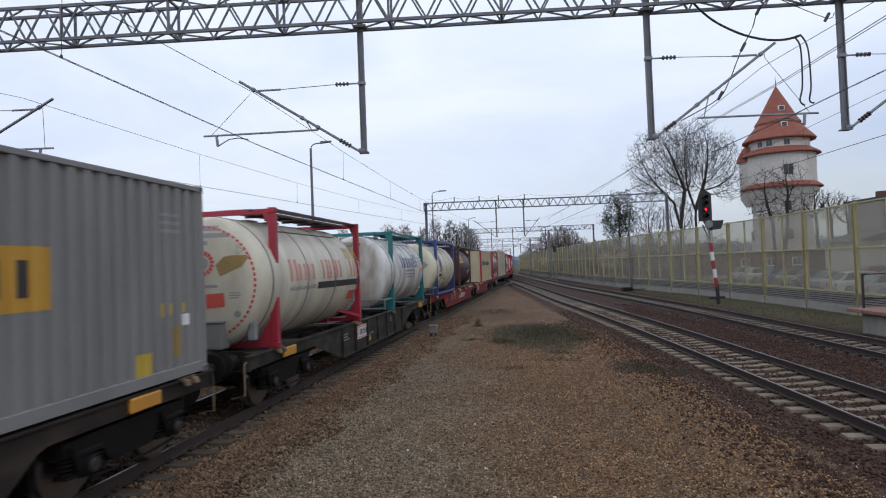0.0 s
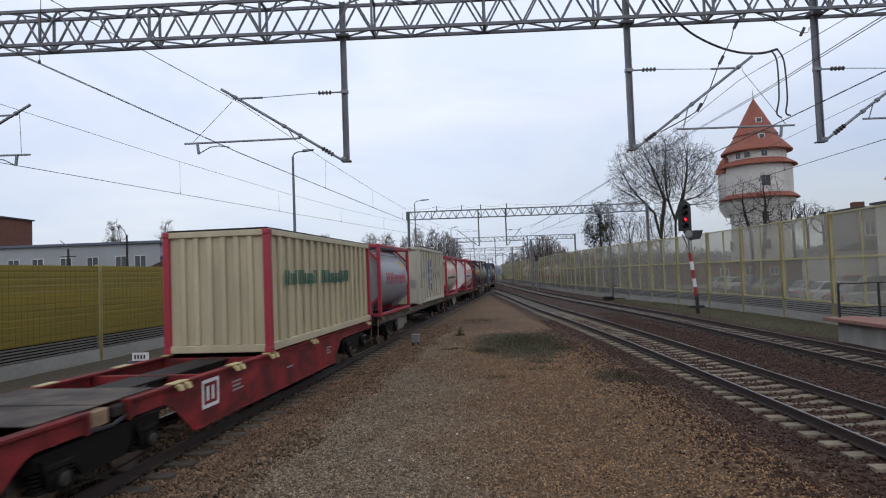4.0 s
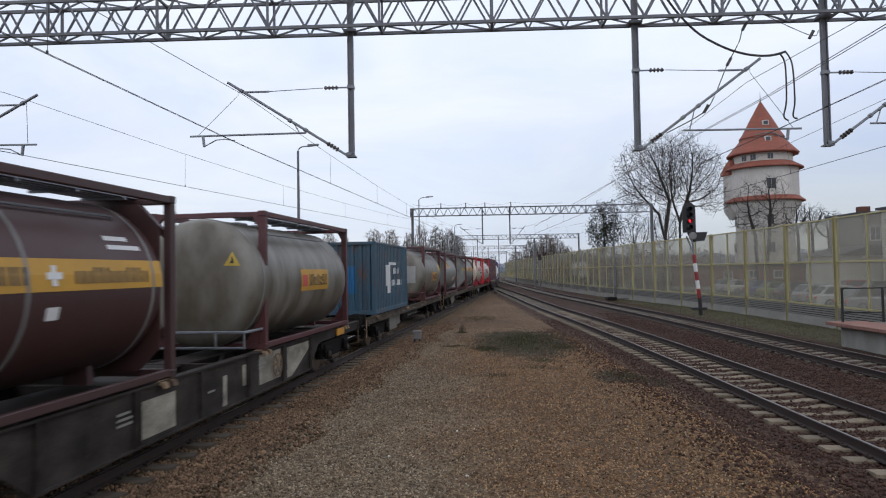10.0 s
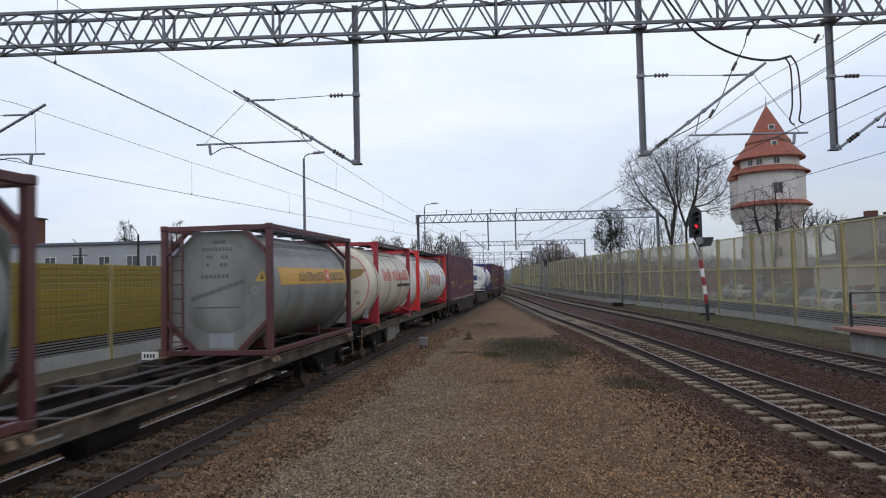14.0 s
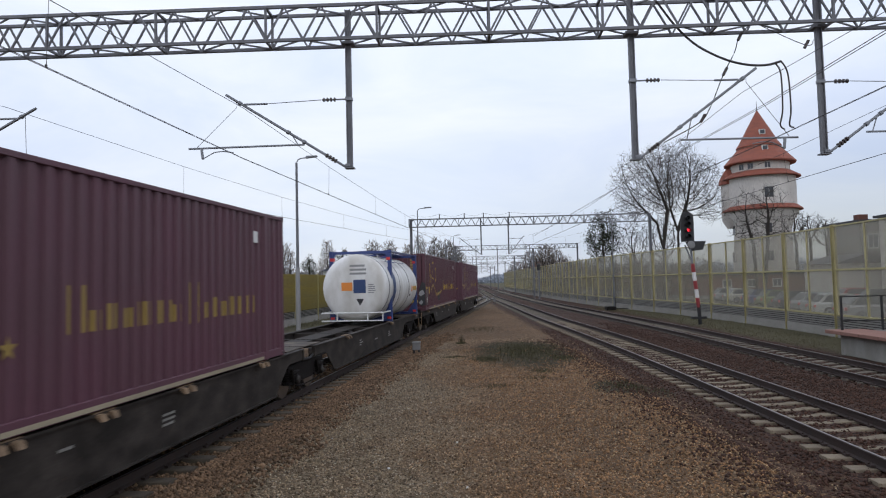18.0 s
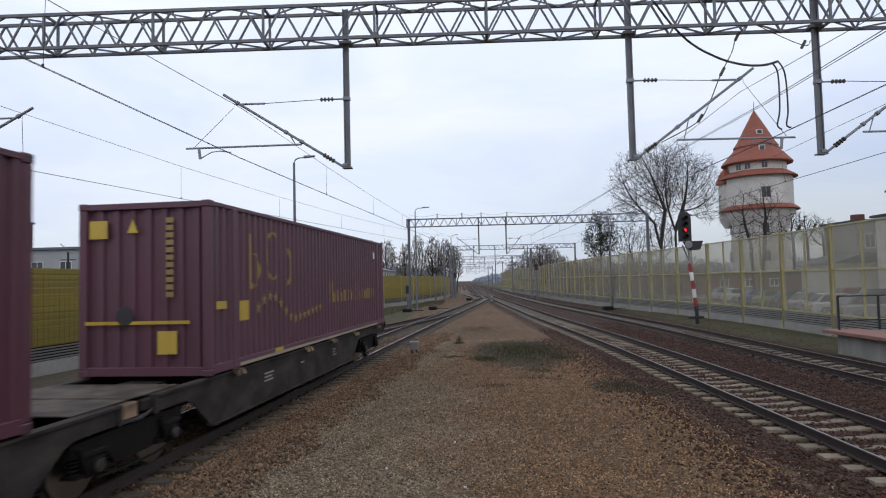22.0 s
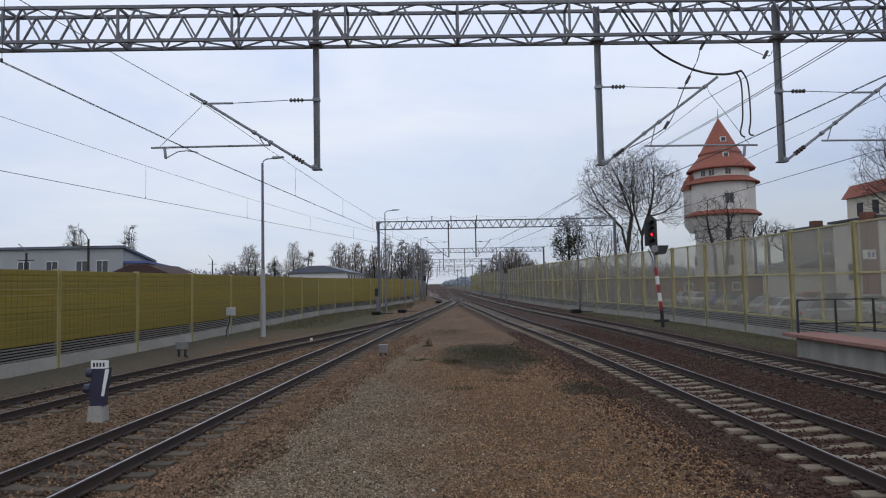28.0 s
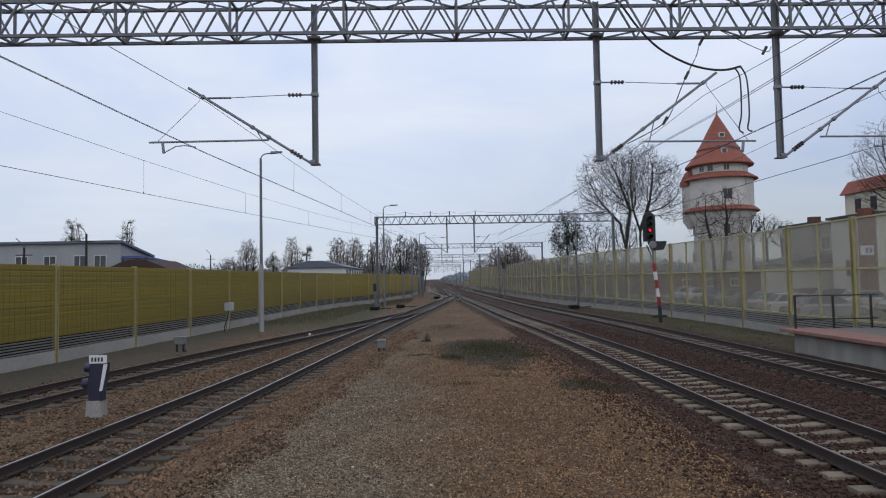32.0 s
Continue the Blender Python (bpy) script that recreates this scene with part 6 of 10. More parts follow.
shell_decal(th, r, zc, M["gold_decal"], word_bars(1.8, zc + 0.45, 0.3, 3, 0.3, 0.08, 4))
dh_head(th, zc)

# white tank, teal end frames
th, l, zc, r, ya = tank("white tank with teal end frames and navy lettering", 23.3, 29.25, M["stained_shell"], M["teal_frame"], near=0.95, far=0.15, beams=False, r=1.18, guard=M["galv"], walkway=M["teal_frame"], bands=2, swap=True)
shell_decal(th, r, zc, M["blue_decal"], word_bars(-1.6, zc + 0.13, 0.54, 1, 0.52, 0.07, 1) + word_bars(-1.0, zc + 0.13, 0.38, 4, 0.40, 0.08, 2) + word_bars(0.95, zc + 0.13, 0.52, 1, 0.45, 0.07, 2))
shell_decal(th, r, zc, M["label_grey"], word_bars(-0.85, zc - 0.02, 0.08, 13, 0.09, 0.03, 6) + word_bars(-0.85, zc - 0.14, 0.05, 13, 0.09, 0.03, 7) + word_bars(-0.6, zc - 0.25, 0.05, 9, 0.09, 0.03, 7))
shell_decal(th, r, zc, M["orange"], [(1.9, 2.1, zc - 0.06, zc + 0.14), (2.2, 2.4, zc - 0.06, zc + 0.14)], "placard")
shell_decal(th, r, zc, M["label_grey"], [(1.85, 2.35 + 0.1 * (k % 2), zc + 0.5 - 0.13 * k, zc + 0.55 - 0.13 * k) for k in range(3)])
head_quad(th, "placard_ghost", M["tan_stain"], [(-0.59, zc + 0.55), (-0.76, zc + 0.31), (-0.43, zc - 0.14), (-0.22, zc + 0.12)], "brownish glue mark of a removed placard")
head_quad(th, "label_plate", M["beige"], [(-0.31, zc + 1.02), (0.11, zc + 1.04), (0.11, zc + 1.13), (-0.31, zc + 1.11)])
head_bars(th, -0.57, 0.33, zc + 0.88, 0.10, 12, 0.10, M["marking_dark"])
head_bars(th, -0.35, 0.0, zc + 0.74, 0.09, 4, -0.02, M["marking_dark"])
for x0, x1, z, n in ((-0.31, -0.04, -0.44, 5), (-0.46, 0.01, -0.55, 9), (-0.32, -0.08, -0.63, 5), (-0.36, 0.0, -0.90, 6)):
    head_bars(th, x0, x1, zc + z, 0.045, n, 0.0, M["marking_dark"])

# yellowed white tank in a dark blue frame
th, l, zc, r, ya = tank("yellowed white tank in dark blue frame with navy emblem", 33.1, 39.2, M["yellowed_shell"], M["blue_frame"], near=0.80, far=0.2, r=1.19, bands=5, guard=M["galv"], walkway=M["blue_frame"], swap=True, seam="dark_seam")
g = Geo()
for k in range(20):
    w0, w1 = 2 * math.pi * k / 20, 2 * math.pi * (k + 1) / 20
    for ra, rb in ((0.345, 0.385), (0.275, 0.325), (0.0, 0.20)):
        pts = []
        for rr in (ra, rb):
            for w in (w0, w1):
                zz = zc + 0.24 + rr * 1.12 * math.sin(w)
                a = math.asin((zz - zc) / r)
                pts.append(((r + 0.006) * math.cos(a), -2.15 + rr * math.cos(w), zz))
        g.add(pts, [(0, 1, 3, 2)])
part("round_emblem", g, M["blue_decal"], th, "navy ring emblem")
shell_decal(th, r, zc, M["blue_decal"], word_bars(-2.6, zc - 0.42, 0.16, 9, 0.07, 0.015, 8))
shell_decal(th, r, zc, M["plate_orange"], [(-1.36, -1.0, zc - 0.55, zc - 0.3)], "placard", "orange hazard plate")
shell_decal(th, r, zc, M["black"], [(-0.76, -0.60, zc - 0.63, zc - 0.50)], "placard")
shell_decal(th, r, zc, M["label_grey"], [(1.6, 2.2, zc + 0.55 - 0.12 * k, zc + 0.6 - 0.12 * k) for k in range(5)])
plate = head_quad(th, "placard", M["plate_orange"], [(-0.41, zc - 0.25), (0.02, zc - 0.22), (0.0, zc + 0.08), (-0.41, zc + 0.06)], "orange hazard plate with black lines")
for (xa, za, xb, zb) in ((-0.41, -0.25, 0.02, -0.22), (-0.41, 0.048, 0.0, 0.068), (-0.41, -0.10, 0.01, -0.08)):
    head_quad(plate, "plate_line", M["black"], [(xa, zc + za), (xb, zc + zb), (xb, zc + zb + 0.014), (xa, zc + za + 0.014)]).location = (0, -0.003, 0)
for xa, xb, za in ((-0.27, -0.14, -0.05), (-0.32, -0.06, -0.20)):
    head_quad(plate, "plate_bar", M["marking_dark"], [(xa, zc + za), (xb, zc + za), (xb, zc + za + 0.07), (xa, zc + za + 0.07)]).location = (0, -0.003, 0)
for name, key, pts in (("glue_mark", "tan_stain", [(0.17, -0.25), (0.39, -0.43), (0.60, -0.22), (0.36, 0.02)]), ("glue_mark", "tan_stain", [(-0.62, 0.20), (-0.25, 0.18), (-0.25, 0.48), (-0.60, 0.51)]),
                       ("glue_mark", "tan_stain", [(0.0, 0.16), (0.34, 0.12), (0.38, 0.40), (0.04, 0.48)]), ("glue_mark", "brown_stain", [(-0.10, 0.42), (0.03, 0.33), (0.12, 0.40), (-0.02, 0.52)]),
                       ("glue_mark", "tan_stain", [(-0.61, -0.22), (-0.52, -0.22), (-0.50, 0.18), (-0.61, 0.18)])):
    head_quad(th, name, M[key], [(x, zc + z) for x, z in pts])
d = head_quad(th, "hazard_placard", M["white"], [(0.34, zc + 0.13), (0.51, zc - 0.03), (0.29, zc - 0.20), (0.10, zc - 0.03)], "white and navy hazard diamond")
d.location = (0, -0.004, 0)
head_quad(d, "placard_half", M["blue_decal"], [(0.13, zc - 0.04), (0.48, zc - 0.04), (0.30, zc - 0.18), (0.29, zc - 0.18)]).location = (0, -0.004, 0)
head_quad(th, "hazard_placard", M["label_grey"], [(0.66, zc + 0.43), (0.92, zc + 0.22), (0.67, zc - 0.02), (0.48, zc + 0.22)], "faded grey hazard diamond").location = (0, -0.003, 0)
head_bars(th, -0.32, -0.06, zc + 1.06, 0.10, 4, 0.0, M["marking_dark"])
head_bars(th, -0.67, 0.20, zc + 0.77, 0.11, 12, 0.09, M["label_grey"])
head_quad(th, "name_panel", M["beige"], [(-0.42, zc + 0.92), (0.04, zc + 0.94), (0.04, zc + 1.02), (-0.42, zc + 1.0)])

# dark brown tank
th, l, zc, r, ya = tank("dark brown tank container with amber name stripe", 41.9, 47.85, M["brown_shell"], M["brown_frame"], octagon=True, square=True, r=1.235)
shell_decal(th, r, zc, M["amber"], [(-2.78, -0.83, zc + 0.25, zc + 0.80)], "stripe", "amber name panel")
shell_decal(th, r + 0.004, zc, M["black"], word_bars(-2.22, zc + 0.37, 0.3, 7, 0.15, 0.04, 9))
shell_decal(th, r, zc, M["white"], [(1.4, 2.0, zc - 0.30, zc - 0.24), (1.45, 1.7, zc - 0.48, zc - 0.34)], "placard")
end_decal(th, M["beige"], [(-0.85, 0.36, 1.33, 2.46)], "cover_plate", "beige cover plate")
end_decal(th, M["orange"], [(-0.49, -0.07, 2.52, 2.84)], "placard", "orange hazard plate")
head_quad(th, "hazard_placard", M["red_decal"], [(0.60, 1.74), (0.82, 1.70), (0.84, 1.96), (0.64, 2.04)], "red hazard plate")
stencil(th, -0.3, zc + 1.05, 1, M["label_grey"], 61, 0.1, 0.8)
stencil(th, -0.15, zc + 0.9, 1, M["label_grey"], 62, 0.09, 0.3)
shell_decal(th, r + 0.004, zc, M["red_orange"], [(-2.7, -2.32, zc + 0.38, zc + 0.66)], "rosette", "red rosette shape")

# cream ribbed bulk box with crimson posts
def ribbed_box(label, y0, y1, h, mat, post_mat, ribs, end_ribs):
    l = y1 - y0
    th = thing("bulk_container", label, "freight container", "loads of the freight train")
    TRAIN.append((th, (y0 + y1) / 2))
    b, half = DECK, 1.22
    corner_posts(th, l, h, post_mat, half)
    part("body", Geo().box(-half + 0.09, half - 0.09, -l / 2 + 0.08, l / 2 - 0.08, b + 0.10, b + h - 0.05), mat, th)
    for s in (-1, 1):
        for z, hh in ((b + 0.02, 0.17), (b + h - 0.14, 0.13)):
            part("side_rail", Geo().box(min(s * (half - 0.1), s * half), max(s * (half - 0.1), s * half), -l / 2 + 0.15, l / 2 - 0.15, z, z + hh, 0, 0.01), mat, th)
        for k in range(ribs):
            y = -l / 2 + 0.15 + (l - 0.3) * (k + 1) / (ribs + 1)
            x = s * (half - 0.05)
            part("rib", Geo().box(x - 0.042, x + 0.042, y - 0.055, y + 0.055, b + 0.18, b + h - 0.13, 0, 0.018), mat, th)
    for e in (-1, 1):
        y = e * (l / 2 - 0.05)
        for z, hh in ((b + 0.01, 0.16), (b + h - 0.14, 0.13)):
            part("end_rail", Geo().box(-half + 0.15, half - 0.15, y - 0.05, y + 0.05, z, z + hh, 0, 0.01), mat, th)
        for k in range(end_ribs):
            x = -half + 0.15 + (2 * half - 0.3) * (k + 1) / (end_ribs + 1)
            part("rib", Geo().box(x - 0.06, x + 0.06, y - 0.04, y + 0.04, b + 0.17, b + h - 0.13, 0, 0.018), mat, th)
    g = Geo()
    for k in range(24):
        y = -l / 2 + 0.3 + (l - 0.6) * k / 23
        g.box(-half + 0.1, half - 0.1, y - 0.05, y + 0.05, b + h - 0.05, b + h - 0.02)
    part("roof_bows", g, mat, th)
    return th, l, b


th, l, b = ribbed_box("cream ribbed bulk container with crimson corner posts", 55.2, 64.25, 2.65, M["cream_box"], M["red_frame"], 15, 6)
M["green_decal"] = paint("dark_green_decal", (0.02, 0.11, 0.07), 0.3)
for y0, y1, z0, z1 in word_bars(-3.6, 2.55, 0.34, 7, 0.26, 0.07, 11) + word_bars(-0.9, 2.55, 0.34, 8, 0.26, 0.07, 12):
    part("lettering_bar", Geo().box(1.205, 1.2225, y0, y1, z0, z1), M["green_decal"], th)
part("tarpaulin", Geo().box(-1.15, 1.15, -l / 2 + 0.1, l / 2 - 0.1, 1.14 + 2.64, 1.14 + 2.69, 0, 0.02), M["dark_steel"], th)

# grey tank in crimson frame
th, l, zc, r, ya = tank("grey tank in crimson frame with red lettering", 65.75, 71.85, M["silver_shell"], M["red_frame"], octagon=True, r=1.235)
shell_decal(th, r, zc, M["crimson_decal"], word_bars(-1.95, zc - 0.20, 0.46, 5, 0.60, 0.2, 13) + [(-1.95 + 0.8 * k + 0.18, -1.95 + 0.8 * k + 0.42, zc - 0.02, zc + 0.08) for k in range(5)])
shell_decal(th, r, zc, M["yellow"], [(1.4, 2.1, zc + 0.48, zc + 0.74)], "placard")
shell_decal(th, r, zc, M["label_grey"], [(1.9, 2.3, zc + 0.3, zc + 0.35), (1.9, 2.2, zc + 0.18, zc + 0.23)])
stencil(th, 0.3, zc + 0.6, 4, M["label_grey"], 7, 0.07, 0.5)

# off-white ribbed container with navy disc
th, l, b = ribbed_box("off-white ribbed bulk container with navy disc", 74.9, 84.15, 2.98, M["bulk_box"], M["bulk_box"], 9, 3)
g = Geo()
n = 24
pts = [(-0.57 + 0.92 * math.cos(2 * math.pi * k / n), 2.62 + 0.97 * math.sin(2 * math.pi * k / n)) for k in range(n)]
g.prism(pts, "x", 1.128, 1.1345)
part("round_emblem", g, M["blue_decal"], th, "navy disc emblem")
for y0, y1, z0, z1 in [(-0.72, 0.3, 2.17, 2.28), (-0.72, 0.3, 2.98, 3.08)] + word_bars(-1.2, 2.50, 0.28, 5, 0.20, 0.06, 35):
    part("emblem_bar", Geo().box(1.135, 1.1385, y0, y1, z0, z1), M["white"], th)
for y0, y1, z0, z1 in word_bars(-3.15, 2.46, 0.36, 3, 0.44, 0.08, 14) + word_bars(0.45, 2.44, 0.42, 8, 0.30, 0.08, 15):
    part("lettering_bar", Geo().box(1.128, 1.1345, y0, y1, z0, z1), M["blue_decal"], th)
y = -l / 2
part("tailgate", Geo().box(-0.95, 1.07, y - 0.06, y + 0.02, 1.20, 1.76, 0, 0.015), M["bulk_box"], th)
part("dark_flap", Geo().box(-0.42, 0.49, y - 0.09, y - 0.055, 1.17, 1.75, 0, 0.01), M["beige"], th, "grimy beige flap")
part("cross_rail", Geo().box(-1.08, 1.08, y - 0.05, y + 0.03, 1.76, 1.90, 0, 0.015), M["bulk_box"], th)
plate = part("emblem_plate", Geo().box(-0.25, 0.36, y - 0.03, y - 0.0, 2.52, 3.20, 0, 0.01), M["bulk_box"], th)
part("round_emblem", Geo().prism([(0.055 + 0.25 * math.cos(2 * math.pi * k / 20), 2.88 + 0.26 * math.sin(2 * math.pi * k / 20)) for k in range(20)], "y", y - 0.036, y - 0.03), M["blue_decal"], plate, "navy disc emblem")
part("emblem_bar", Geo().box(-0.16, 0.27, y - 0.041, y - 0.036, 2.85, 2.91), M["white"], plate)
part("emblem_bar", Geo().box(-0.10, 0.18, y - 0.041, y - 0.036, 2.98, 3.01), M["white"], plate)
part("hatch", Geo().box(-0.12, 0.34, y - 0.025, y, 1.92, 2.50, 0, 0.01), M["bulk_box"], th)
part("warning_triangle", Geo().prism([(-0.02, 1.97), (0.22, 1.97), (0.10, 2.22)], "y", y - 0.03, y - 0.025), M["red_decal"], th)
for k in range(5):
    part("stencil_line", Geo().box(0.72, 0.98 + 0.04 * (k % 2), y + 0.02, y + 0.032, 2.0 + k * 0.09, 2.05 + k * 0.09), M["label_grey"], th)
for x0, x1 in ((-0.9, -0.2), (0.35, 0.8)):
    part("stencil_line", Geo().box(x0, x1, y - 0.054, y - 0.05, 3.98, 4.05), M["black"], th)
part("side_plate", Geo().box(1.155, 1.165, -l / 2 + 0.35, -l / 2 + 0.85, 1.98, 2.14), M["ochre"], th, "worn brass-coloured plate")
part("discharge_flap", Geo().box(1.15, 1.23, -l / 2 + 0.2, -l / 2 + 1.4, b + 0.12, b + 0.75, 0, 0.02), M["bulk_box"], th)
part("tarpaulin_roll", Geo().tube([(1.12, -l / 2 + 0.1, b + 2.99), (1.12, l / 2 - 0.1, b + 2.99)], 0.06, 8), M["dark_steel"], th)


def hartog(y0, faded):
    th, l, zc, r, ya = tank("cream tank in crimson frame with orange lettering" if faded else "white tank in crimson frame with red lettering", y0, y0 + 6.06,
                            M["cream_shell"] if faded else M["white_shell"], M["red_frame"], octagon=True, side_struts=True, r=1.235)
    mat = M["faded_orange"] if faded else M["red_orange"]
    shell_decal(th, r, zc, mat, word_bars(-2.55, zc + 0.02, 0.47, 3, 0.44, 0.09, 16) + word_bars(-0.75, zc + 0.02, 0.47, 7, 0.38, 0.09, 17))
    shell_decal(th, r, zc, M["black"], [(-2.55, 1.5 if faded else 0.2, zc - 0.23, zc - 0.08)], "stripe", "black stripe")
    shell_decal(th, r, zc, M["label_grey"], word_bars(1.6 if faded else 1.1, zc - 0.18, 0.09, 7 if faded else 12, 0.1, 0.03, 18) + word_bars(-2.3, zc - 0.36, 0.05, 9, 0.1, 0.03, 18))
    if not faded:
        shell_decal(th, r, zc, M["label_grey"], [(0.0, 0.42, zc + 0.06, zc + 0.46), (-0.25, 0.0, zc + 0.56, zc + 0.74), (0.45, 0.6, zc - 0.2, zc - 0.1)], "torn_patch", "grey torn patch")
        shell_decal(th, r, zc, M["orange"], [(0.85, 1.3, zc - 0.70, zc - 0.42)], "placard")
    end_decal(th, M["faded_orange"] if faded else M["red_orange"], [(-0.17, 0.21, 3.49, 3.61)], "name_strip", "small red name strip")
    end_decal(th, M["black"], [(-0.50 + 0.11 * k, -0.42 + 0.11 * k, 3.28, 3.40) for k in range(9)], "stencil_line")
    for body, x, z in (("22K2", -0.13, 3.16), ("MAX. GROSS:", -0.51, 2.94), ("TARE:", -0.51, 2.79), ("MAWP:    4,00 bar", -0.51, 2.63), ("CAPACITY: 15,000L", -0.51, 2.48)):
        head_text(th, body, x, z, M["black"])
    end_decal(th, M["label_grey"], [(0.22, 0.46, 2.94 + 0.02 * k, 2.95 + 0.02 * k) for k in (0, 2, 4)] + [(0.22, 0.44, 2.80, 2.82)], "stencil_line")
    end_decal(th, M["orange"], [(-0.05, 0.37, 2.09, 2.44)], "placard", "orange hazard plate")
    end_decal(th, M["black"], [(-0.05, 0.37, 2.255, 2.275), (-0.05, 0.37, 2.08, 2.095), (-0.05, 0.37, 2.435, 2.45)], "placard_line")
    head_text(th, "80", 0.06, 2.30, M["black"])
    head_text(th, "3265", -0.03, 2.12, M["black"])
    head_triangle(th, -0.18, 2.10, 0.15, M["black"], "hazard_placard", -1)
    diamond(th, -0.80, 3.05, 0.17, M["yellow"] if faded else M["label_grey"])
    if faded:
        diamond(th, 0.78, 2.95, 0.17, M["yellow"])
    end_decal(th, M["beige"], [(-0.59, -0.22, 1.48, 1.73)], "worn_patch", "beige worn patch")


hartog(85.8, True)
hartog(98.1, False)

# brown tank with amber band
th, l, zc, r, ya = tank("dark brown tank with amber band and cover plate", 107.5, 113.45, M["brown_shell"], M["brown_frame"], octagon=True, square=True, r=1.235, bands=3)
shell_decal(th, r, zc, M["amber"], [(-2.6, 2.6, zc - 0.02, zc + 0.36)], "stripe", "amber stripe round the shell")
shell_decal(th, r + 0.004, zc, M["black"], word_bars(-1.5, zc + 0.06, 0.2, 8, 0.15, 0.04, 19) + word_bars(0.75, zc + 0.06, 0.2, 9, 0.13, 0.04, 20))
shell_decal(th, r + 0.006, zc, M["white"], [(0.28, 0.52, zc + 0.12, zc + 0.2), (0.36, 0.44, zc + 0.04, zc + 0.28)], "cross_mark", "white cross mark")
shell_decal(th, r, zc, M["white"], [(1.5, 2.2, zc + 0.5, zc + 0.56), (1.5, 2.0, zc + 0.62, zc + 0.68), (0.3, 0.5, zc - 0.35, zc - 0.2)])
end_decal(th, M["beige"], [(-0.45, 0.55, zc - 0.75, zc + 0.25)], "cover_plate", "beige cover plate")
stencil(th, -0.4, zc + 0.45, 1, M["white"], 3, 0.07, 0.95)
stencil(th, -0.2, zc + 0.85, 2, M["white"], 4, 0.07, 0.5)
head_triangle(th, 0.94, zc + 0.35, 0.14, M["yellow"])

# grimy grey tanks
th, l, zc, r, ya = tank("grimy grey tank in maroon frame with amber plate", 116.75, 122.9, M["grime_shell"], M["maroon_frame"], near=0.75, far=0.1, r=1.18, guard=M["galv"], bands=2, swap=True)
shell_decal(th, r, zc, M["amber"], [(-1.07, 0.98, zc - 0.24, zc + 0.27)], "stripe", "amber name plate")
shell_decal(th, r + 0.004, zc, M["red_orange"], [(-0.98, -0.62, zc - 0.14, zc + 0.14)], "rosette", "faded red rosette shape")
shell_decal(th, r + 0.004, zc, M["black"], word_bars(-0.5, zc - 0.13, 0.28, 7, 0.15, 0.05, 21))
head_triangle(th, 0.82, zc + 0.35, 0.16, M["yellow"])

# blue box
th, l, b = box_container("faded blue corrugated container with white emblem", 126.65, 132.75, 2.65, M["blue_box"])
g = []
corr_decal(th, "emblem", M["white"], [(-1.15, -0.35, 2.15, 2.95), (-0.7, 0.75, 2.95, 3.06), (-0.9, -0.4, 1.85, 2.15)], 1.205, label="white emblem shapes")
corr_decal(th, "lettering_bar", M["white"], word_bars(0.1, 2.6, 0.24, 5, 0.2, 0.05, 22) + word_bars(-0.25, 2.12, 0.24, 9, 0.2, 0.04, 23), 1.205)
pts = corrugation(-0.95, 0.45, 0.0, 0.30, 0.055)
g = Geo().add([(x, -l / 2 + 0.045 - d, z) for z in (1.9, 2.9) for x, d in pts], [(i, i + 1, len(pts) + i + 1, len(pts) + i) for i in range(len(pts) - 1)])
part("repainted_patch", g, M["blue_patch"], th, "brighter blue repainted patch")

# grime tank with maroon front basket
th, l, zc, r, ya = tank("grimy grey tank in maroon frame with front basket", 137.3, 143.2, M["grime_shell"], M["maroon_frame"], near=0.75, far=0.05, r=1.18, bands=5, struts=True, guard=M["maroon_frame"], swap=True)
shell_decal(th, r + 0.004, zc, M["red_orange"], [(-0.64, -0.30, zc - 0.27, zc + 0.03)], "rosette", "faded red rosette shape")
shell_decal(th, r, zc, M["amber"], [(-0.72, 1.18, zc - 0.38, zc + 0.13)], "stripe", "amber name plate")
shell_decal(th, r + 0.004, zc, M["black"], word_bars(-0.2, zc - 0.28, 0.3, 7, 0.14, 0.05, 24))
shell_decal(th, r, zc, M["yellow"], [(1.8, 2.4, zc + 0.2, zc + 0.55)], "placard")
head_quad(th, "worn_patch", M["pale_patch_shell"], [(-0.35, zc - 0.45), (0.88, zc - 0.42), (0.89, zc + 0.44), (-0.35, zc + 0.47)], "pale square of worn paint", 8)
for pts in ([(-0.61, -0.06), (-0.40, -0.24), (0.0, -0.30), (-0.43, 0.16)], [(-0.43, 0.16), (0.0, -0.30), (0.18, -0.13), (0.16, 0.09)]):
    head_quad(th, "torn_placard", M["placard_grime"], [(x, zc + z) for x, z in pts], "torn brown placard remains").location = (0, -0.003, 0)
label = head_quad(th, "label_plate", M["silver_shell"], [(-0.33, zc + 0.20), (0.21, zc + 0.19), (0.21, zc + 0.44), (-0.33, zc + 0.45)])
label.location = (0, -0.003, 0)
head_quad(label, "label_edge", M["black"], [(-0.28, zc + 0.17), (0.24, zc + 0.17), (0.24, zc + 0.185), (-0.28, zc + 0.185)]).location = (0, -0.003, 0)
end_decal(th, M["white"], [(-0.22, 0.18, zc + 1.08, zc + 1.21)], "placard")
for x0, x1, z, n in ((-0.46, -0.27, 0.89, 4), (-0.19, 0.19, 0.88, 7), (-0.52, -0.33, 0.76, 4), (0.26, 0.38, 0.86, 2)):
    head_bars(th, x0, x1, zc + z, 0.10, n, 0.0, M["marking_dark"])
head_triangle(th, 0.46, zc + 0.86, 0.06, M["faded_orange"])

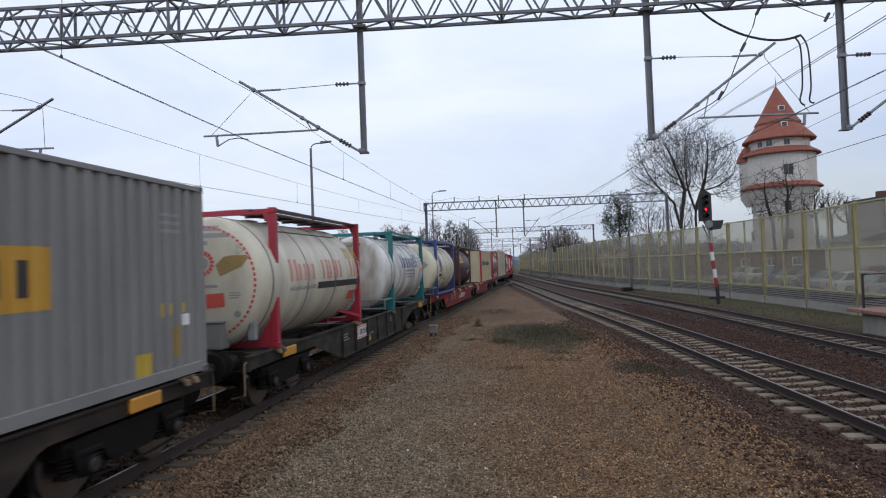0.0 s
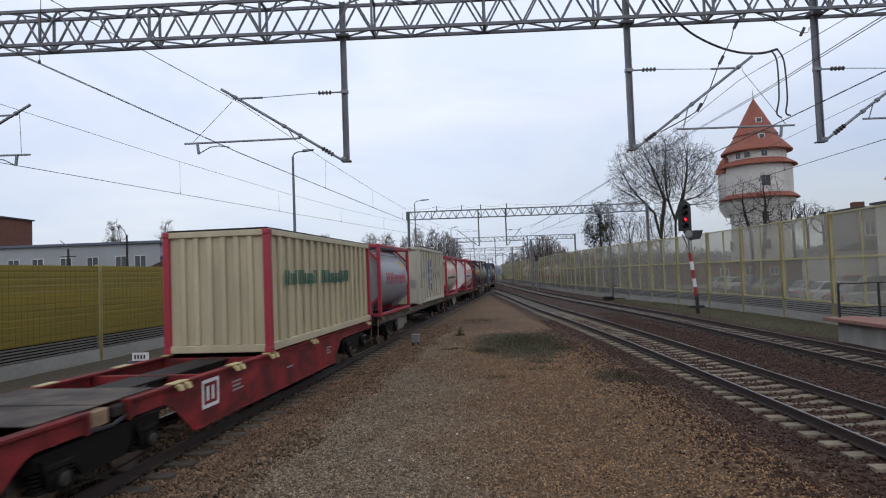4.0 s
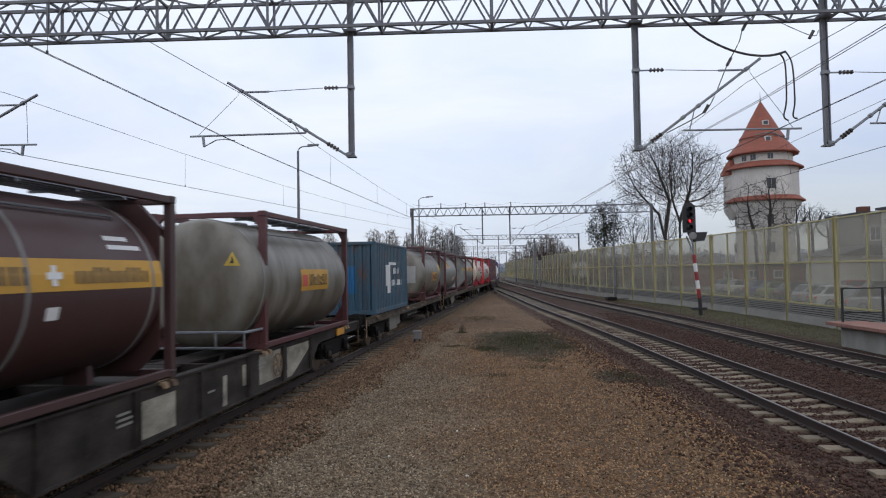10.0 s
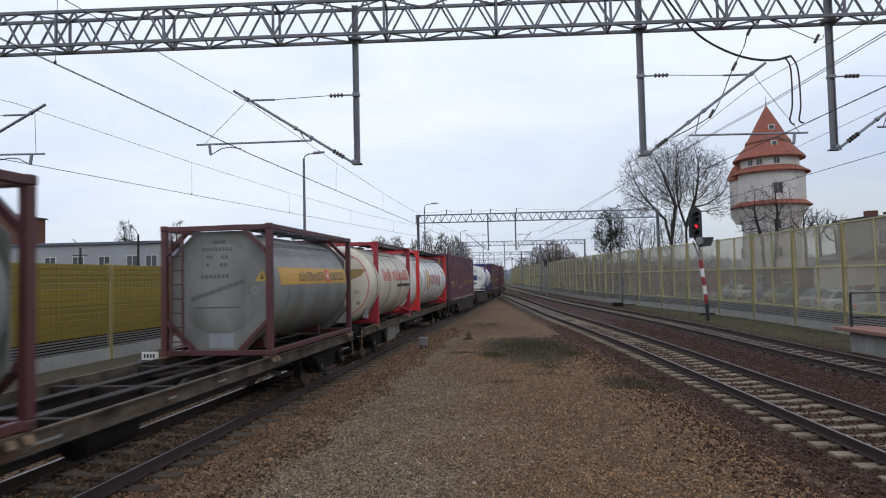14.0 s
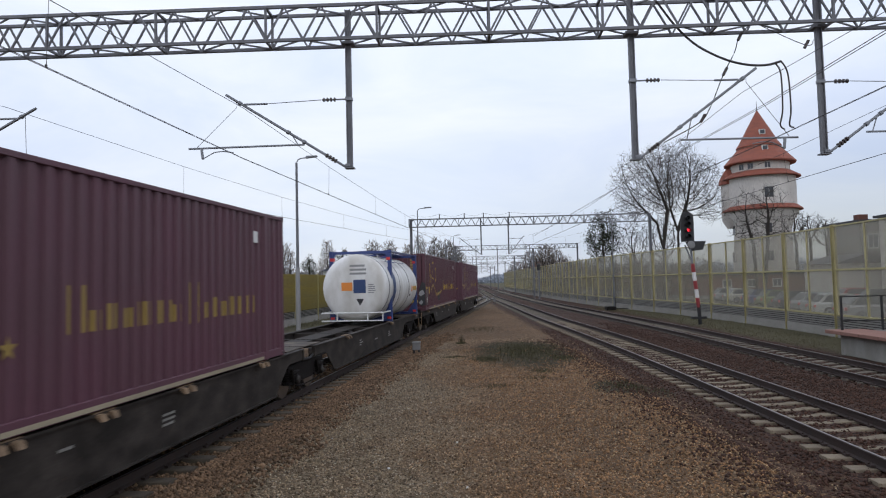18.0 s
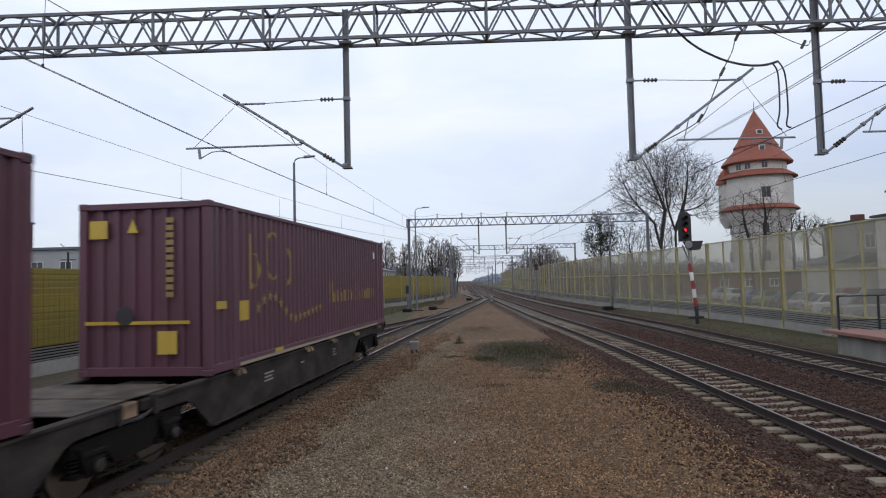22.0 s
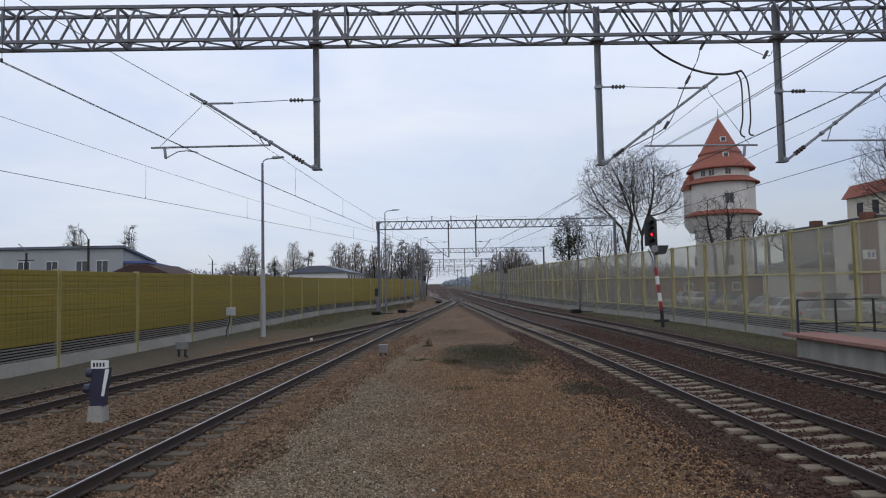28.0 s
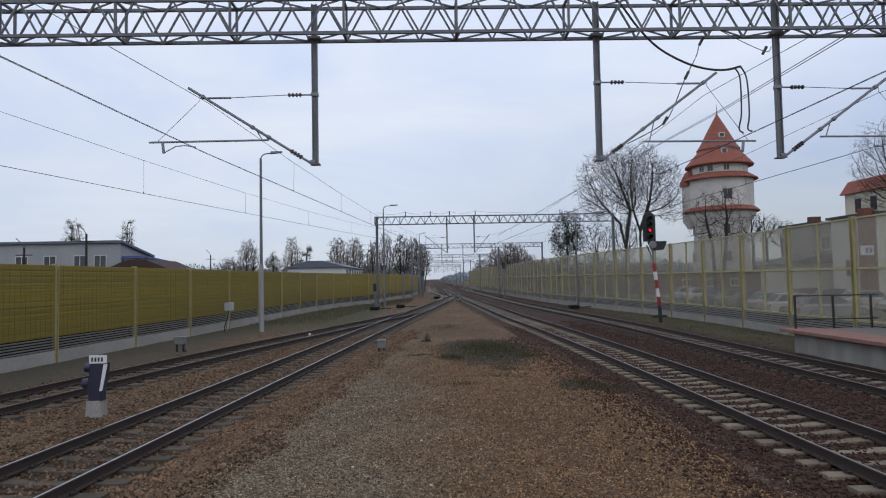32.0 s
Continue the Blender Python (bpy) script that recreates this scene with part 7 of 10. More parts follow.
# grey-green tank with ladder and white placard
th, l, zc, r, ya = tank("grey-green tank in maroon frame with hazard placard", 145.9, 151.9, M["grey_shell"], M["maroon_frame"], ladder=True, octagon=True, r=1.235)
shell_decal(th, r, zc, M["faded_orange"], [(-2.4, -0.6, zc + 0.3, zc + 0.36), (-2.45, -2.25, zc + 0.3, zc + 0.75)], "stripe")
shell_decal(th, r, zc, M["amber"], [(-2.2, -0.7, zc + 0.38, zc + 0.75)], "stripe", "faded amber name plate")
shell_decal(th, r + 0.004, zc, M["black"], word_bars(-2.0, zc + 0.44, 0.22, 6, 0.14, 0.05, 25))
shell_decal(th, r, zc, M["white"], [(0.7, 1.5, zc - 0.55, zc - 0.3)], "placard")
shell_decal(th, r, zc, M["orange"], [(1.6, 2.0, zc - 0.48, zc - 0.25)], "placard")
diamond(th, -0.35, zc - 0.10, 0.26, M["white"], "white hazard diamond")
head_quad(th, "placard_lower_half", M["black"], [(-0.35, zc - 0.34), (-0.13, zc - 0.12), (-0.35, zc - 0.12), (-0.57, zc - 0.12)]).location = (0, -0.003, 0)
stencil(th, -0.7, zc + 0.8, 5, M["label_grey"], 10, 0.07, 0.7)

# grey-green tank with amber band
th, l, zc, r, ya = tank("grey-green tank in maroon frame with amber band", 158.25, 164.15, M["grey_shell"], M["maroon_frame"], octagon=True, r=1.235, ladder=False)
shell_decal(th, r, zc, M["amber"], [(-2.45, 2.45, zc + 0.06, zc + 0.44)], "stripe", "amber stripe along the shell")
shell_decal(th, r + 0.004, zc, M["black"], word_bars(-1.3, zc + 0.13, 0.22, 10, 0.14, 0.05, 26) + word_bars(1.0, zc + 0.13, 0.22, 8, 0.12, 0.04, 27))
shell_decal(th, r + 0.005, zc, M["red_decal"], [(0.66, 0.92, zc + 0.1, zc + 0.4)], "shield", "red shield with white cross")
shell_decal(th, r + 0.008, zc, M["white"], [(0.77, 0.81, zc + 0.15, zc + 0.35), (0.70, 0.88, zc + 0.23, zc + 0.27)], "cross_mark")
shell_decal(th, r, zc, M["label_grey"], [(1.0, 1.3, zc - 0.75, zc - 0.45)], "placard")
head_triangle(th, 0.94, zc + 0.15, 0.14, M["yellow"])
for x0, x1, z, n in ((-0.15, 0.15, 0.96, 4), (-0.40, 0.30, 0.81, 9), (-0.28, -0.12, 0.64, 2), (0.05, 0.22, 0.64, 2), (-0.28, -0.2, 0.48, 1), (0.02, 0.22, 0.48, 2), (-0.40, 0.25, 0.23, 7)):
    head_bars(th, x0, x1, zc + z, 0.075, n, 0.0, M["marking_dark"])
head_bars(th, -0.63, 0.60, zc - 0.25, 0.09, 18, 0.38, M["marking_dark"])
head_quad(th, "line_mark", M["marking_dark"], [(-0.55, zc - 0.41), (0.47, zc - 0.40), (0.47, zc - 0.375), (-0.55, zc - 0.385)])
head_ring(th, "round_mark", M["silver_shell"], 0.80, zc - 0.04, 0.06, 0.09, 16)
end_decal(th, M["silver_shell"], [(-0.25, 0.3, 1.3, 1.6)], "data_plate")
g = Geo()
for x in (-0.98, -0.72):
    g.bar((x, -l / 2 - 0.02, 1.2), (x, -l / 2 - 0.02, 3.75), 0.035)
for k in range(8):
    g.bar((-0.98, -l / 2 - 0.02, 1.45 + k * 0.3), (-0.72, -l / 2 - 0.02, 1.45 + k * 0.3), 0.028)
part("ladder", g, M["maroon_frame"], th)

# white tanks with red lettering
HUGE = (175.4, 184.4)
th, l, zc, r, ya = tank("cream tank with crimson end frames and red lettering", 167.3, 173.2, M["cream_shell"], M["red_frame"], near=0.85, far=0.2, beams=False, struts=True, r=1.19, bands=4, walkway=M["brown_frame"], swap=True)
shell_decal(th, r, zc, M["red_decal"], word_bars(-2.2, zc + 0.1, 0.42, 3, 0.36, 0.09, 28) + word_bars(-0.6, zc + 0.1, 0.42, 7, 0.33, 0.08, 29))
shell_decal(th, r, zc, M["black"], [(0.0, 2.4, zc - 0.15, zc - 0.03)], "stripe", "black stripe")
dh_head(th, zc)
th, l, zc, r, ya = tank("white banded tank with bright red frames and lettering", HUGE[0], HUGE[1], M["white_shell"], M["bright_red_frame"], near=0.25, far=0.1, beams=False, struts=True, bands=8, walkway=M["dark_steel"], swap=True, seam="dark_seam")
c = sum(HUGE) / 2
for y0, y1, z0, z1 in ((177.42, 177.68, -0.45, 0.54), (177.95, 178.22, -0.36, 0.52)):
    shell_decal(th, r, zc, M["red_decal"], [(y0 - c - 0.03, y1 - c + 0.03, zc + z0 - 0.03, zc + z1 + 0.03)], "initial_outline", "red outline of a tall yellow bar")
    shell_decal(th, r + 0.004, zc, M["yellow"], [(y0 - c, y1 - c, zc + z0, zc + z1)], "initial_bar", "tall yellow bar")
shell_decal(th, r, zc, M["crimson_decal"], word_bars(178.42 - c, zc - 0.18, 0.5, 5, 0.50, 0.14, 31))
shell_decal(th, r, zc, M["ochre"], [(180.9 - c, 181.6 - c, zc - 0.30, zc - 0.20)], "stripe")
shell_decal(th, r, zc, M["yellow"], [(183.6 - c, 183.9 - c, zc + 0.35, zc + 0.5), (183.7 - c, 183.95 - c, zc - 0.45, zc - 0.36)], "placard")
shell_decal(th, r, zc, M["label_grey"], [(182.9 - c, 183.35 - c, zc + 0.42, zc + 0.52), (182.9 - c, 183.25 - c, zc + 0.28, zc + 0.36)], "stencil_line")


def plum(y0, faded, gap_label, bar=False):
    mat = M["plum_box_faded"] if faded else M["plum_box"]
    gold = M["gold_faded"] if faded else M["gold_decal"]
    th, l, b = box_container(gap_label, y0, y0 + 13.85, 3.06, mat, half=1.23)
    for y in (-5.95, 5.95):
        for s in (-1, 1):
            g = Geo().box(min(s * 1.10, s * 1.238), max(s * 1.10, s * 1.238), y - 0.09, y + 0.09, b, b + 3.0, 0, 0.012)
            part("inner_post", g, mat, th)
    emblem = [(-5.28, -5.14, 2.62, 3.72), (-5.14, -5.02, 2.62, 2.74)]
    for cy, cz, ry, rz, lo, hi in ((-5.05, 3.0, 0.34, 0.34, 0.1, 1.0), (-4.02, 3.32, 0.38, 0.54, -1.0, 0.45), (-3.2, 3.1, 0.30, 0.46, 0.0, 1.0)):
        emblem += ring_boxes(cy, cz, ry, rz, 0.13, lo, hi)
    corr_decal(th, "emblem_stroke", gold, emblem, 1.215, label="gold emblem of slim crescents")
    for k in range(14):
        y = -4.86 + k * 0.31
        z = 2.18 + 0.28 * math.cos(math.pi * (y + 4.2) / 1.5) if y < -2.7 else 1.90 + 0.17 * ((y + 2.7) / 1.75) ** 1.2
        g = Geo()
        for a in range(5):
            w0, w1, w2 = (math.pi / 2 + 2 * math.pi * (a + d) / 5 for d in (-0.5, 0, 0.5))
            q = [(y + rr * math.cos(w), z + rr * math.sin(w)) for rr, w in ((0.055, w0), (0.14, w1), (0.055, w2))]
            g.add([(1.2205, y, z)] + [(1.2205, p0, p1) for p0, p1 in q], [(0, 1, 2, 3)])
        part("star", g, gold, th, "gold star")
    corr_decal(th, "lettering_bar", gold, word_bars(0.05, 2.16, 0.58, 1, 0.36, 0.08, 32) + word_bars(0.5, 2.16, 0.34, 7, 0.24, 0.08, 33) + word_bars(2.85, 2.1, 0.66, 1, 0.40, 0.08, 32) + word_bars(3.35, 2.16, 0.34, 7, 0.22, 0.08, 34), 1.215)
    corr_decal(th, "height_plate", M["yellow"], [(-5.67, -5.29, 2.02, 2.4)], 1.215)
    part("white_label", Geo().box(1.218, 1.224, 5.35, 5.55, 3.55, 3.78), M["white"], th)
    part("rail_strip", Geo().box(1.2305, 1.234, -5.75, 5.8, 1.175, 1.235), M["beige"], th, "scraped pale strip on the bottom rail")
    part("rail_label", Geo().box(1.2305, 1.235, -4.0, -3.55, 1.24, 1.32), M["yellow"], th)
    y = -l / 2
    low = 0.0 if faded else 0.25
    part("end_plate", Geo().box(0.26, 0.62, y - 0.004, y, 1.53 + low, 1.93 + low), M["yellow"], th)
    part("end_plate", Geo().box(-1.02, -0.68, y - 0.004, y, 3.57, 3.89), M["yellow"], th)
    part("warning_triangle", Geo().prism([(-0.30, 3.66), (-0.10, 3.66), (-0.20, 3.9)], "y", y - 0.004, y), M["yellow"], th)
    for k in range(11):
        part("end_marking", Geo().box(0.42, 0.56, y - 0.004, y, 2.52 + k * 0.13, 2.61 + k * 0.13), M["ochre"], th)
    part("post_plate", Geo().box(1.232, 1.236, -6.71, -6.31, 2.28, 2.42), M["yellow"], th)
    if bar:
        part("end_bar", Geo().box(-1.1, 0.85, y - 0.004, y, 2.05, 2.11), M["gold_decal"], th, "yellow line across the end")
        part("burnt_spot", Geo().lathe([(y - 0.008, 0.16), (y - 0.004, 0.17)], 14, (-0.35, 0, 2.2), "y"), M["black"], th)
    elif faded:
        part("white_smudge", Geo().prism([(0.2, 2.2), (0.3, 2.12), (0.36, 2.3), (0.27, 2.26)], "y", y - 0.004, y), M["white"], th)
    else:
        part("lower_marking", Geo().box(0.44, 0.8, y - 0.004, y, 1.56, 1.72), M["yellow"], th)
        part("scuffed_patch", Geo().prism([(0.84, 1.6), (1.0, 1.4), (1.225, 1.45), (1.225, 2.6), (1.05, 2.7), (0.88, 2.3)], "y", y - 0.016, y - 0.0125), M["black"], th, "sooty black scuff")
        part("white_smudge", Geo().prism([(0.86, 2.0), (1.0, 1.92), (1.18, 2.05), (1.1, 2.25), (0.92, 2.2)], "y", y - 0.019, y - 0.0165), M["label_grey"], th)
        part("white_smudge", Geo().prism([(0.85, 1.58), (0.98, 1.46), (1.1, 1.6), (1.0, 1.72)], "y", y - 0.019, y - 0.0165), M["label_grey"], th)
        part("side_scuff", Geo().box(1.2325, 1.2345, -6.74, -6.3, 1.45, 2.25), M["black"], th, "sooty black scuff")
        part("worn_placard", Geo().prism([(-6.6, 1.75), (-6.48, 1.5), (-6.36, 1.75), (-6.46, 1.9), (-6.46, 2.2), (-6.52, 2.2), (-6.52, 1.9)], "x", 1.235, 1.237), M["white"], th, "worn white placard shape")
        corr_decal(th, "soot_patch", M["black"], [(-2.3, -1.55, 1.55, 2.15)], 1.213)
    return th


plum(186.95, True, "faded plum 45-foot container with gold emblem")
plum(221.0, False, "dark plum 45-foot container with gold emblem")
plum(238.85, True, "faded plum 45-foot container at the train's end", True)

# clean white tank, blue frame
th, l, zc, r, ya = tank("clean white tank with dark blue frame", 212.15, 218.1, M["white_shell"], M["blue_frame"], near=1.2, far=0.3, beams=False, struts=False, r=1.19, guard=M["white"], walkway=M["blue_frame"], bands=4, swap=True, seam="dark_seam")
shell_decal(th, r, zc, M["blue_decal"], [(-2.84, -2.3, zc - 0.68, zc + 0.80)], "name_strip", "navy upright strip")
shell_decal(th, r, zc, M["orange"], [(1.2, 1.5, zc - 0.25, zc + 0.0)], "placard")
shell_decal(th, r, zc, M["amber"], [(1.6, 2.5, zc - 0.2, zc + 0.0)], "placard")
shell_decal(th, r, zc, M["black"], [(0.9, 1.1, zc - 0.45, zc - 0.35)], "placard")
end_decal(th, M["blue_decal"], [(0.0, 0.48, zc - 0.20, zc + 0.32)], "name_plate", "navy name plate")
end_decal(th, M["orange"], [(-0.48, -0.05, zc - 0.1, zc + 0.22)], "placard", "orange hazard plate")
head_triangle(th, 0.25, zc - 0.42, 0.15, M["black"], "hazard_placard", -1)
stencil(th, -0.15, zc + 0.82, 3, M["label_grey"], 12, 0.08, 0.75)
stencil(th, 0.58, zc + 0.1, 5, M["label_grey"], 13, 0.04, 0.3)
for e in (-1, 1):
    for s in (-1, 1):
        x, y = s * 1.155, e * (l / 2 - 0.065)
        part("red_corner", Geo().box(x - 0.08, x + 0.08, y - 0.09, y + 0.09, 1.14 + 0.11, 1.14 + 0.2), M["red_decal"], th)
        part("red_corner", Geo().box(x - 0.08, x + 0.08, y - 0.09, y + 0.09, 1.14 + 2.45, 1.14 + 2.57), M["red_decal"], th)


# ---------------------------------------------------------------- platform
M["slab_red"] = surf("pinkish_red_paving_slab", (0.27, 0.145, 0.115), 0.85, 0, (0.19, 0.10, 0.08), 1.5, 0.5, 40, 0.2)
M["slab_grey"] = surf("grey_paving_slab", (0.17, 0.155, 0.14), 0.9, 0, (0.12, 0.11, 0.1), 1.5, 0.5, 40, 0.2)
M["fence_black"] = surf("black_railing_paint", (0.03, 0.03, 0.032), 0.5, 0.2)


def platform():
    th = thing("platform", "concrete side platform with pinkish-red edge slabs", "platform", kind="structure")
    part("platform_wall", Geo().box(13.25, 13.50, -40, 23.45, -0.6, 0.50, 0, 0.02), M["concrete"], th)
    part("platform_end_wall", Geo().box(13.50, 16.35, 23.20, 23.45, -0.6, 0.50), M["concrete"], th)
    part("platform_fill", Geo().box(13.50, 16.35, -40, 23.20, -0.6, 0.55), M["asphalt"], th)
    y = 23.75
    me = Geo().box(0, 1.35, -0.99, 0, 0.505, 0.63, 0, 0.015).mesh("edge_slab", M["slab_red"])
    for k in range(24):
        part("edge_slab", me, None, th).matrix_basis = Matrix.Translation((12.88, y - k * 1.0, 0))
    me = Geo().box(0, 2.1, -0.99, 0, 0.556, 0.615, 0, 0.01).mesh("paving_slab", M["slab_grey"])
    for k in range(24):
        part("paving_slab", me, None, th).matrix_basis = Matrix.Translation((14.25, 23.4 - k * 1.0, 0))
    rl = thing("railing", "black steel railing across the platform end", "railing", at=(0, 23.3, 0.61))
    for x in (13.25, 14.65, 16.05):
        part("railing_post", Geo().box(x - 0.03, x + 0.03, -0.03, 0.03, 0.0, 1.22), M["fence_black"], rl)
    for z in (0.35, 1.20):
        part("railing_bar", Geo().box(13.28, 16.3, -0.02, 0.02, z - 0.02, z + 0.025), M["fence_black"], rl)


platform()


# ---------------------------------------------------------------- signals, cabinets, lamp posts
M["signal_black"] = surf("matt_black_signal_paint", (0.018, 0.018, 0.02), 0.55)
M["mast_red"] = paint("signal_red_band", (0.27, 0.028, 0.032), 0.4, 0.5, 0.05)
M["cabinet_dull"] = paint("dull_grey_box_paint", (0.20, 0.20, 0.20), 0.7, 0.6, 0.15)
M["cabinet_grey"] = paint("pale_grey_cabinet_paint", (0.40, 0.42, 0.43), 0.5, 0.5, 0.1)


def glow(name, colour, strength):
    m = bpy.data.materials.new(name)
    m.use_nodes = True
    b = m.node_tree.nodes["Principled BSDF"]
    b.inputs["Base Color"].default_value = (*colour, 1)
    b.inputs["Emission Color"].default_value = (*colour, 1)
    b.inputs["Emission Strength"].default_value = strength
    return m


def main_signal():
    th = thing("railway_signal", "colour-light signal showing red on a banded mast", "railway signal", at=(13.72, 38.4, -0.28))
    part("foundation", Geo().box(-0.28, 0.28, -0.26, 0.26, -0.1, 0.06, 0, 0.03), M["old_sleeper"], th)
    part("base_flange", Geo().box(-0.5, 0.35, -0.12, 0.12, 0.42, 0.56, 0, 0.01), M["signal_black"], th)
    part("mast_foot", Geo().tube([(0.0, 0, 0.1), (-0.05, 0, 1.25)], 0.11, 10), M["signal_black"], th)
    zs = [1.1, 1.65, 2.15, 2.65, 3.15, 3.65]
    for i in range(5):
        z0, z1 = zs[i], zs[i + 1]
        part("mast_band", Geo().tube([(-0.05 - 0.05 * i, 0, z0), (-0.05 - 0.05 * (i + 1), 0, z1)], 0.11, 12), M["mast_red"] if i % 2 == 0 else M["white"], th, smooth=True)
    part("mast_top", Geo().tube([(-0.30, 0, 3.6), (-0.36, 0.2, 5.9)], 0.06, 10), M["galv"], th)
    part("service_platform", Geo().prism([(-0.55, 4.95), (0.40, 4.95), (0.22, 4.45), (-0.28, 4.40)], "y", -0.35, 0.35), M["signal_black"], th)
    part("bracket", Geo().bar((-0.32, 0, 3.75), (-0.7, 0, 4.75), 0.07), M["galv"], th)
    part("shunt_disc", Geo().lathe([(-0.3, 0.05), (-0.29, 0.22), (-0.22, 0.22), (-0.2, 0.05)], 20, (-0.45, -0.1, 4.75), "y"), M["cabinet_dull"], th)
    g = Geo()
    pts = [(-0.90, 4.95)]
    for k in range(9):
        w = math.pi - math.pi * k / 8
        pts.append((-0.52 + 0.38 * math.cos(w), 6.35 + 0.38 * math.sin(w)))
    pts.append((-0.14, 4.95))
    g.prism(pts, "y", -0.02, 0.02)
    part("backboard", g, M["signal_black"], th)
    part("lamp_housing", Geo().box(-0.74, -0.30, 0.02, 0.35, 5.05, 6.55, 0, 0.03), M["signal_black"], th)
    for z, m in ((5.25, "signal_black"), (5.62, "lens_red"), (5.98, "signal_black"), (6.33, "signal_black")):
        h = part("lamp_hood", Geo().lathe([(-0.30, 0.135), (-0.02, 0.12), (-0.02, 0.105), (-0.30, 0.12)], 16, (-0.52, 0, z), "y", caps=False), M["signal_black"], th)
        part("lens", Geo().lathe([(-0.09, 0.02), (-0.07, 0.10), (-0.02, 0.10)], 16, (-0.52, 0, z), "y"), M[m], h)


M["lens_red"] = glow("lit_red_lens", (1.0, 0.03, 0.05), 1.3)
main_signal()


M["signal_navy"] = paint("dark_navy_signal_paint", (0.022, 0.023, 0.055), 0.5, 0.45, 0.0)


def dwarf_signal():
    th = thing("dwarf_signal", "dark navy dwarf shunting signal on a concrete foot", "railway signal", at=(-7.42, 14.65, -0.22))
    part("foundation", Geo().prism([(-0.19, 0), (0.16, 0), (0.13, 0.36), (-0.15, 0.36)], "y", -0.16, 0.16), M["concrete"], th)
    part("stem", Geo().box(-0.15, 0.15, -0.12, 0.12, 0.34, 0.62, 0, 0.02), M["signal_navy"], th)
    part("housing", Geo().prism([(-0.16, 0.6), (0.14, 0.6), (0.22, 1.18), (-0.08, 1.18)], "y", -0.14, 0.14), M["signal_navy"], th)
    for z, x in ((0.74, -0.22), (1.08, -0.17)):
        part("lamp_hood", Geo().lathe([(x - 0.05, 0.10), (x + 0.08, 0.11), (x + 0.12, 0.04)], 14, (0, -0.06, z), "x"), M["signal_navy"], th)
    part("marker_board", Geo().prism([(0.13, 0.58), (0.19, 0.58), (0.30, 1.16), (0.22, 1.16)], "y", -0.17, -0.15), M["white"], th, "white marker board edge")
    g = Geo().box(-0.10, 0.28, -0.16, -0.14, 1.18, 1.36, 0)
    p = part("number_plate", g, M["white"], th)
    for k in range(4):
        part("plate_bar", Geo().box(-0.05 + k * 0.07, -0.01 + k * 0.07, -0.164, -0.1605, 1.22, 1.31), M["black"], p)


dwarf_signal()


def trackside_box(label, x, y, w, h, mat, legs=0.12):
    th = thing("trackside_box", label, "equipment box", "trackside equipment boxes", at=(x, y, -0.16))
    for s in (-1, 1):
        part("leg", Geo().box(s * w * 0.32 - 0.035, s * w * 0.32 + 0.035, -0.04, 0.04, 0, legs + 0.02), M["signal_black"], th)
    part("body", Geo().box(-w / 2, w / 2, -w * 0.4, w * 0.4, legs, legs + h, 0, 0.015), mat, th)
    part("lid", Geo().box(-w / 2 - 0.02, w / 2 + 0.02, -w * 0.4 - 0.02, w * 0.4 + 0.02, legs + h, legs + h + 0.05, 0, 0.015), mat, th)
    part("cable_conduit", Geo().tube([(w * 0.25, 0, 0.02), (w * 0.25, 0.2, 0.05), (w * 0.1, 0.5, -0.05)], 0.03, 6), M["signal_black"], th)


trackside_box("grey trackside connection box on short legs", -1.92, 25.4, 0.30, 0.26, M["cabinet_dull"], 0.2)
trackside_box("grey points heating box beside the turnout track", -10.45, 27.4, 0.42, 0.26, M["cabinet_dull"], 0.32)
trackside_box("small dark trackside box at the end of the gravel strip", 3.6, 78.0, 0.26, 0.4, M["cabinet_dull"], 0.25)


def wall_cabinet():
    th = thing("cable_cabinet", "light grey cable cabinet on a pole by the wall", "equipment box", at=(-12.0, 38.9, -0.3))
    part("post", Geo().box(-0.15, -0.09, -0.03, 0.03, 0, 1.75), M["galv"], th)
    part("body", Geo().box(-0.2, 0.3, -0.14, 0.14, 1.32, 1.80, 0, 0.02), M["cabinet_grey"], th)
    part("conduit", Geo().tube([(0.0, 0, 1.32), (-0.05, 0, 0.9), (-0.2, -0.1, 0.4), (-0.2, -0.1, 0)], 0.03, 6), M["signal_black"], th)


wall_cabinet()


def points_machine(x, y, turn):
    th = thing("points_machine", "dark points machine beside the turnout rails", "points machine", "points machines", at=(x, y, -0.2), turn=turn)
    part("housing", Geo().box(-0.4, 0.4, -0.5, 0.5, 0, 0.32, 0, 0.05), M["dark_steel"], th)
    part("rod", Geo().tube([(0.3, 0, 0.12), (1.6, 0, 0.12)], 0.03, 6), M["dark_steel"], th)


for x, y, a in ((-5.3, 62.5, -6), (-3.0, 66.5, -6), (1.0, 95.0, -5), (12.9, 58.0, 2)):
    points_machine(x, y, a)


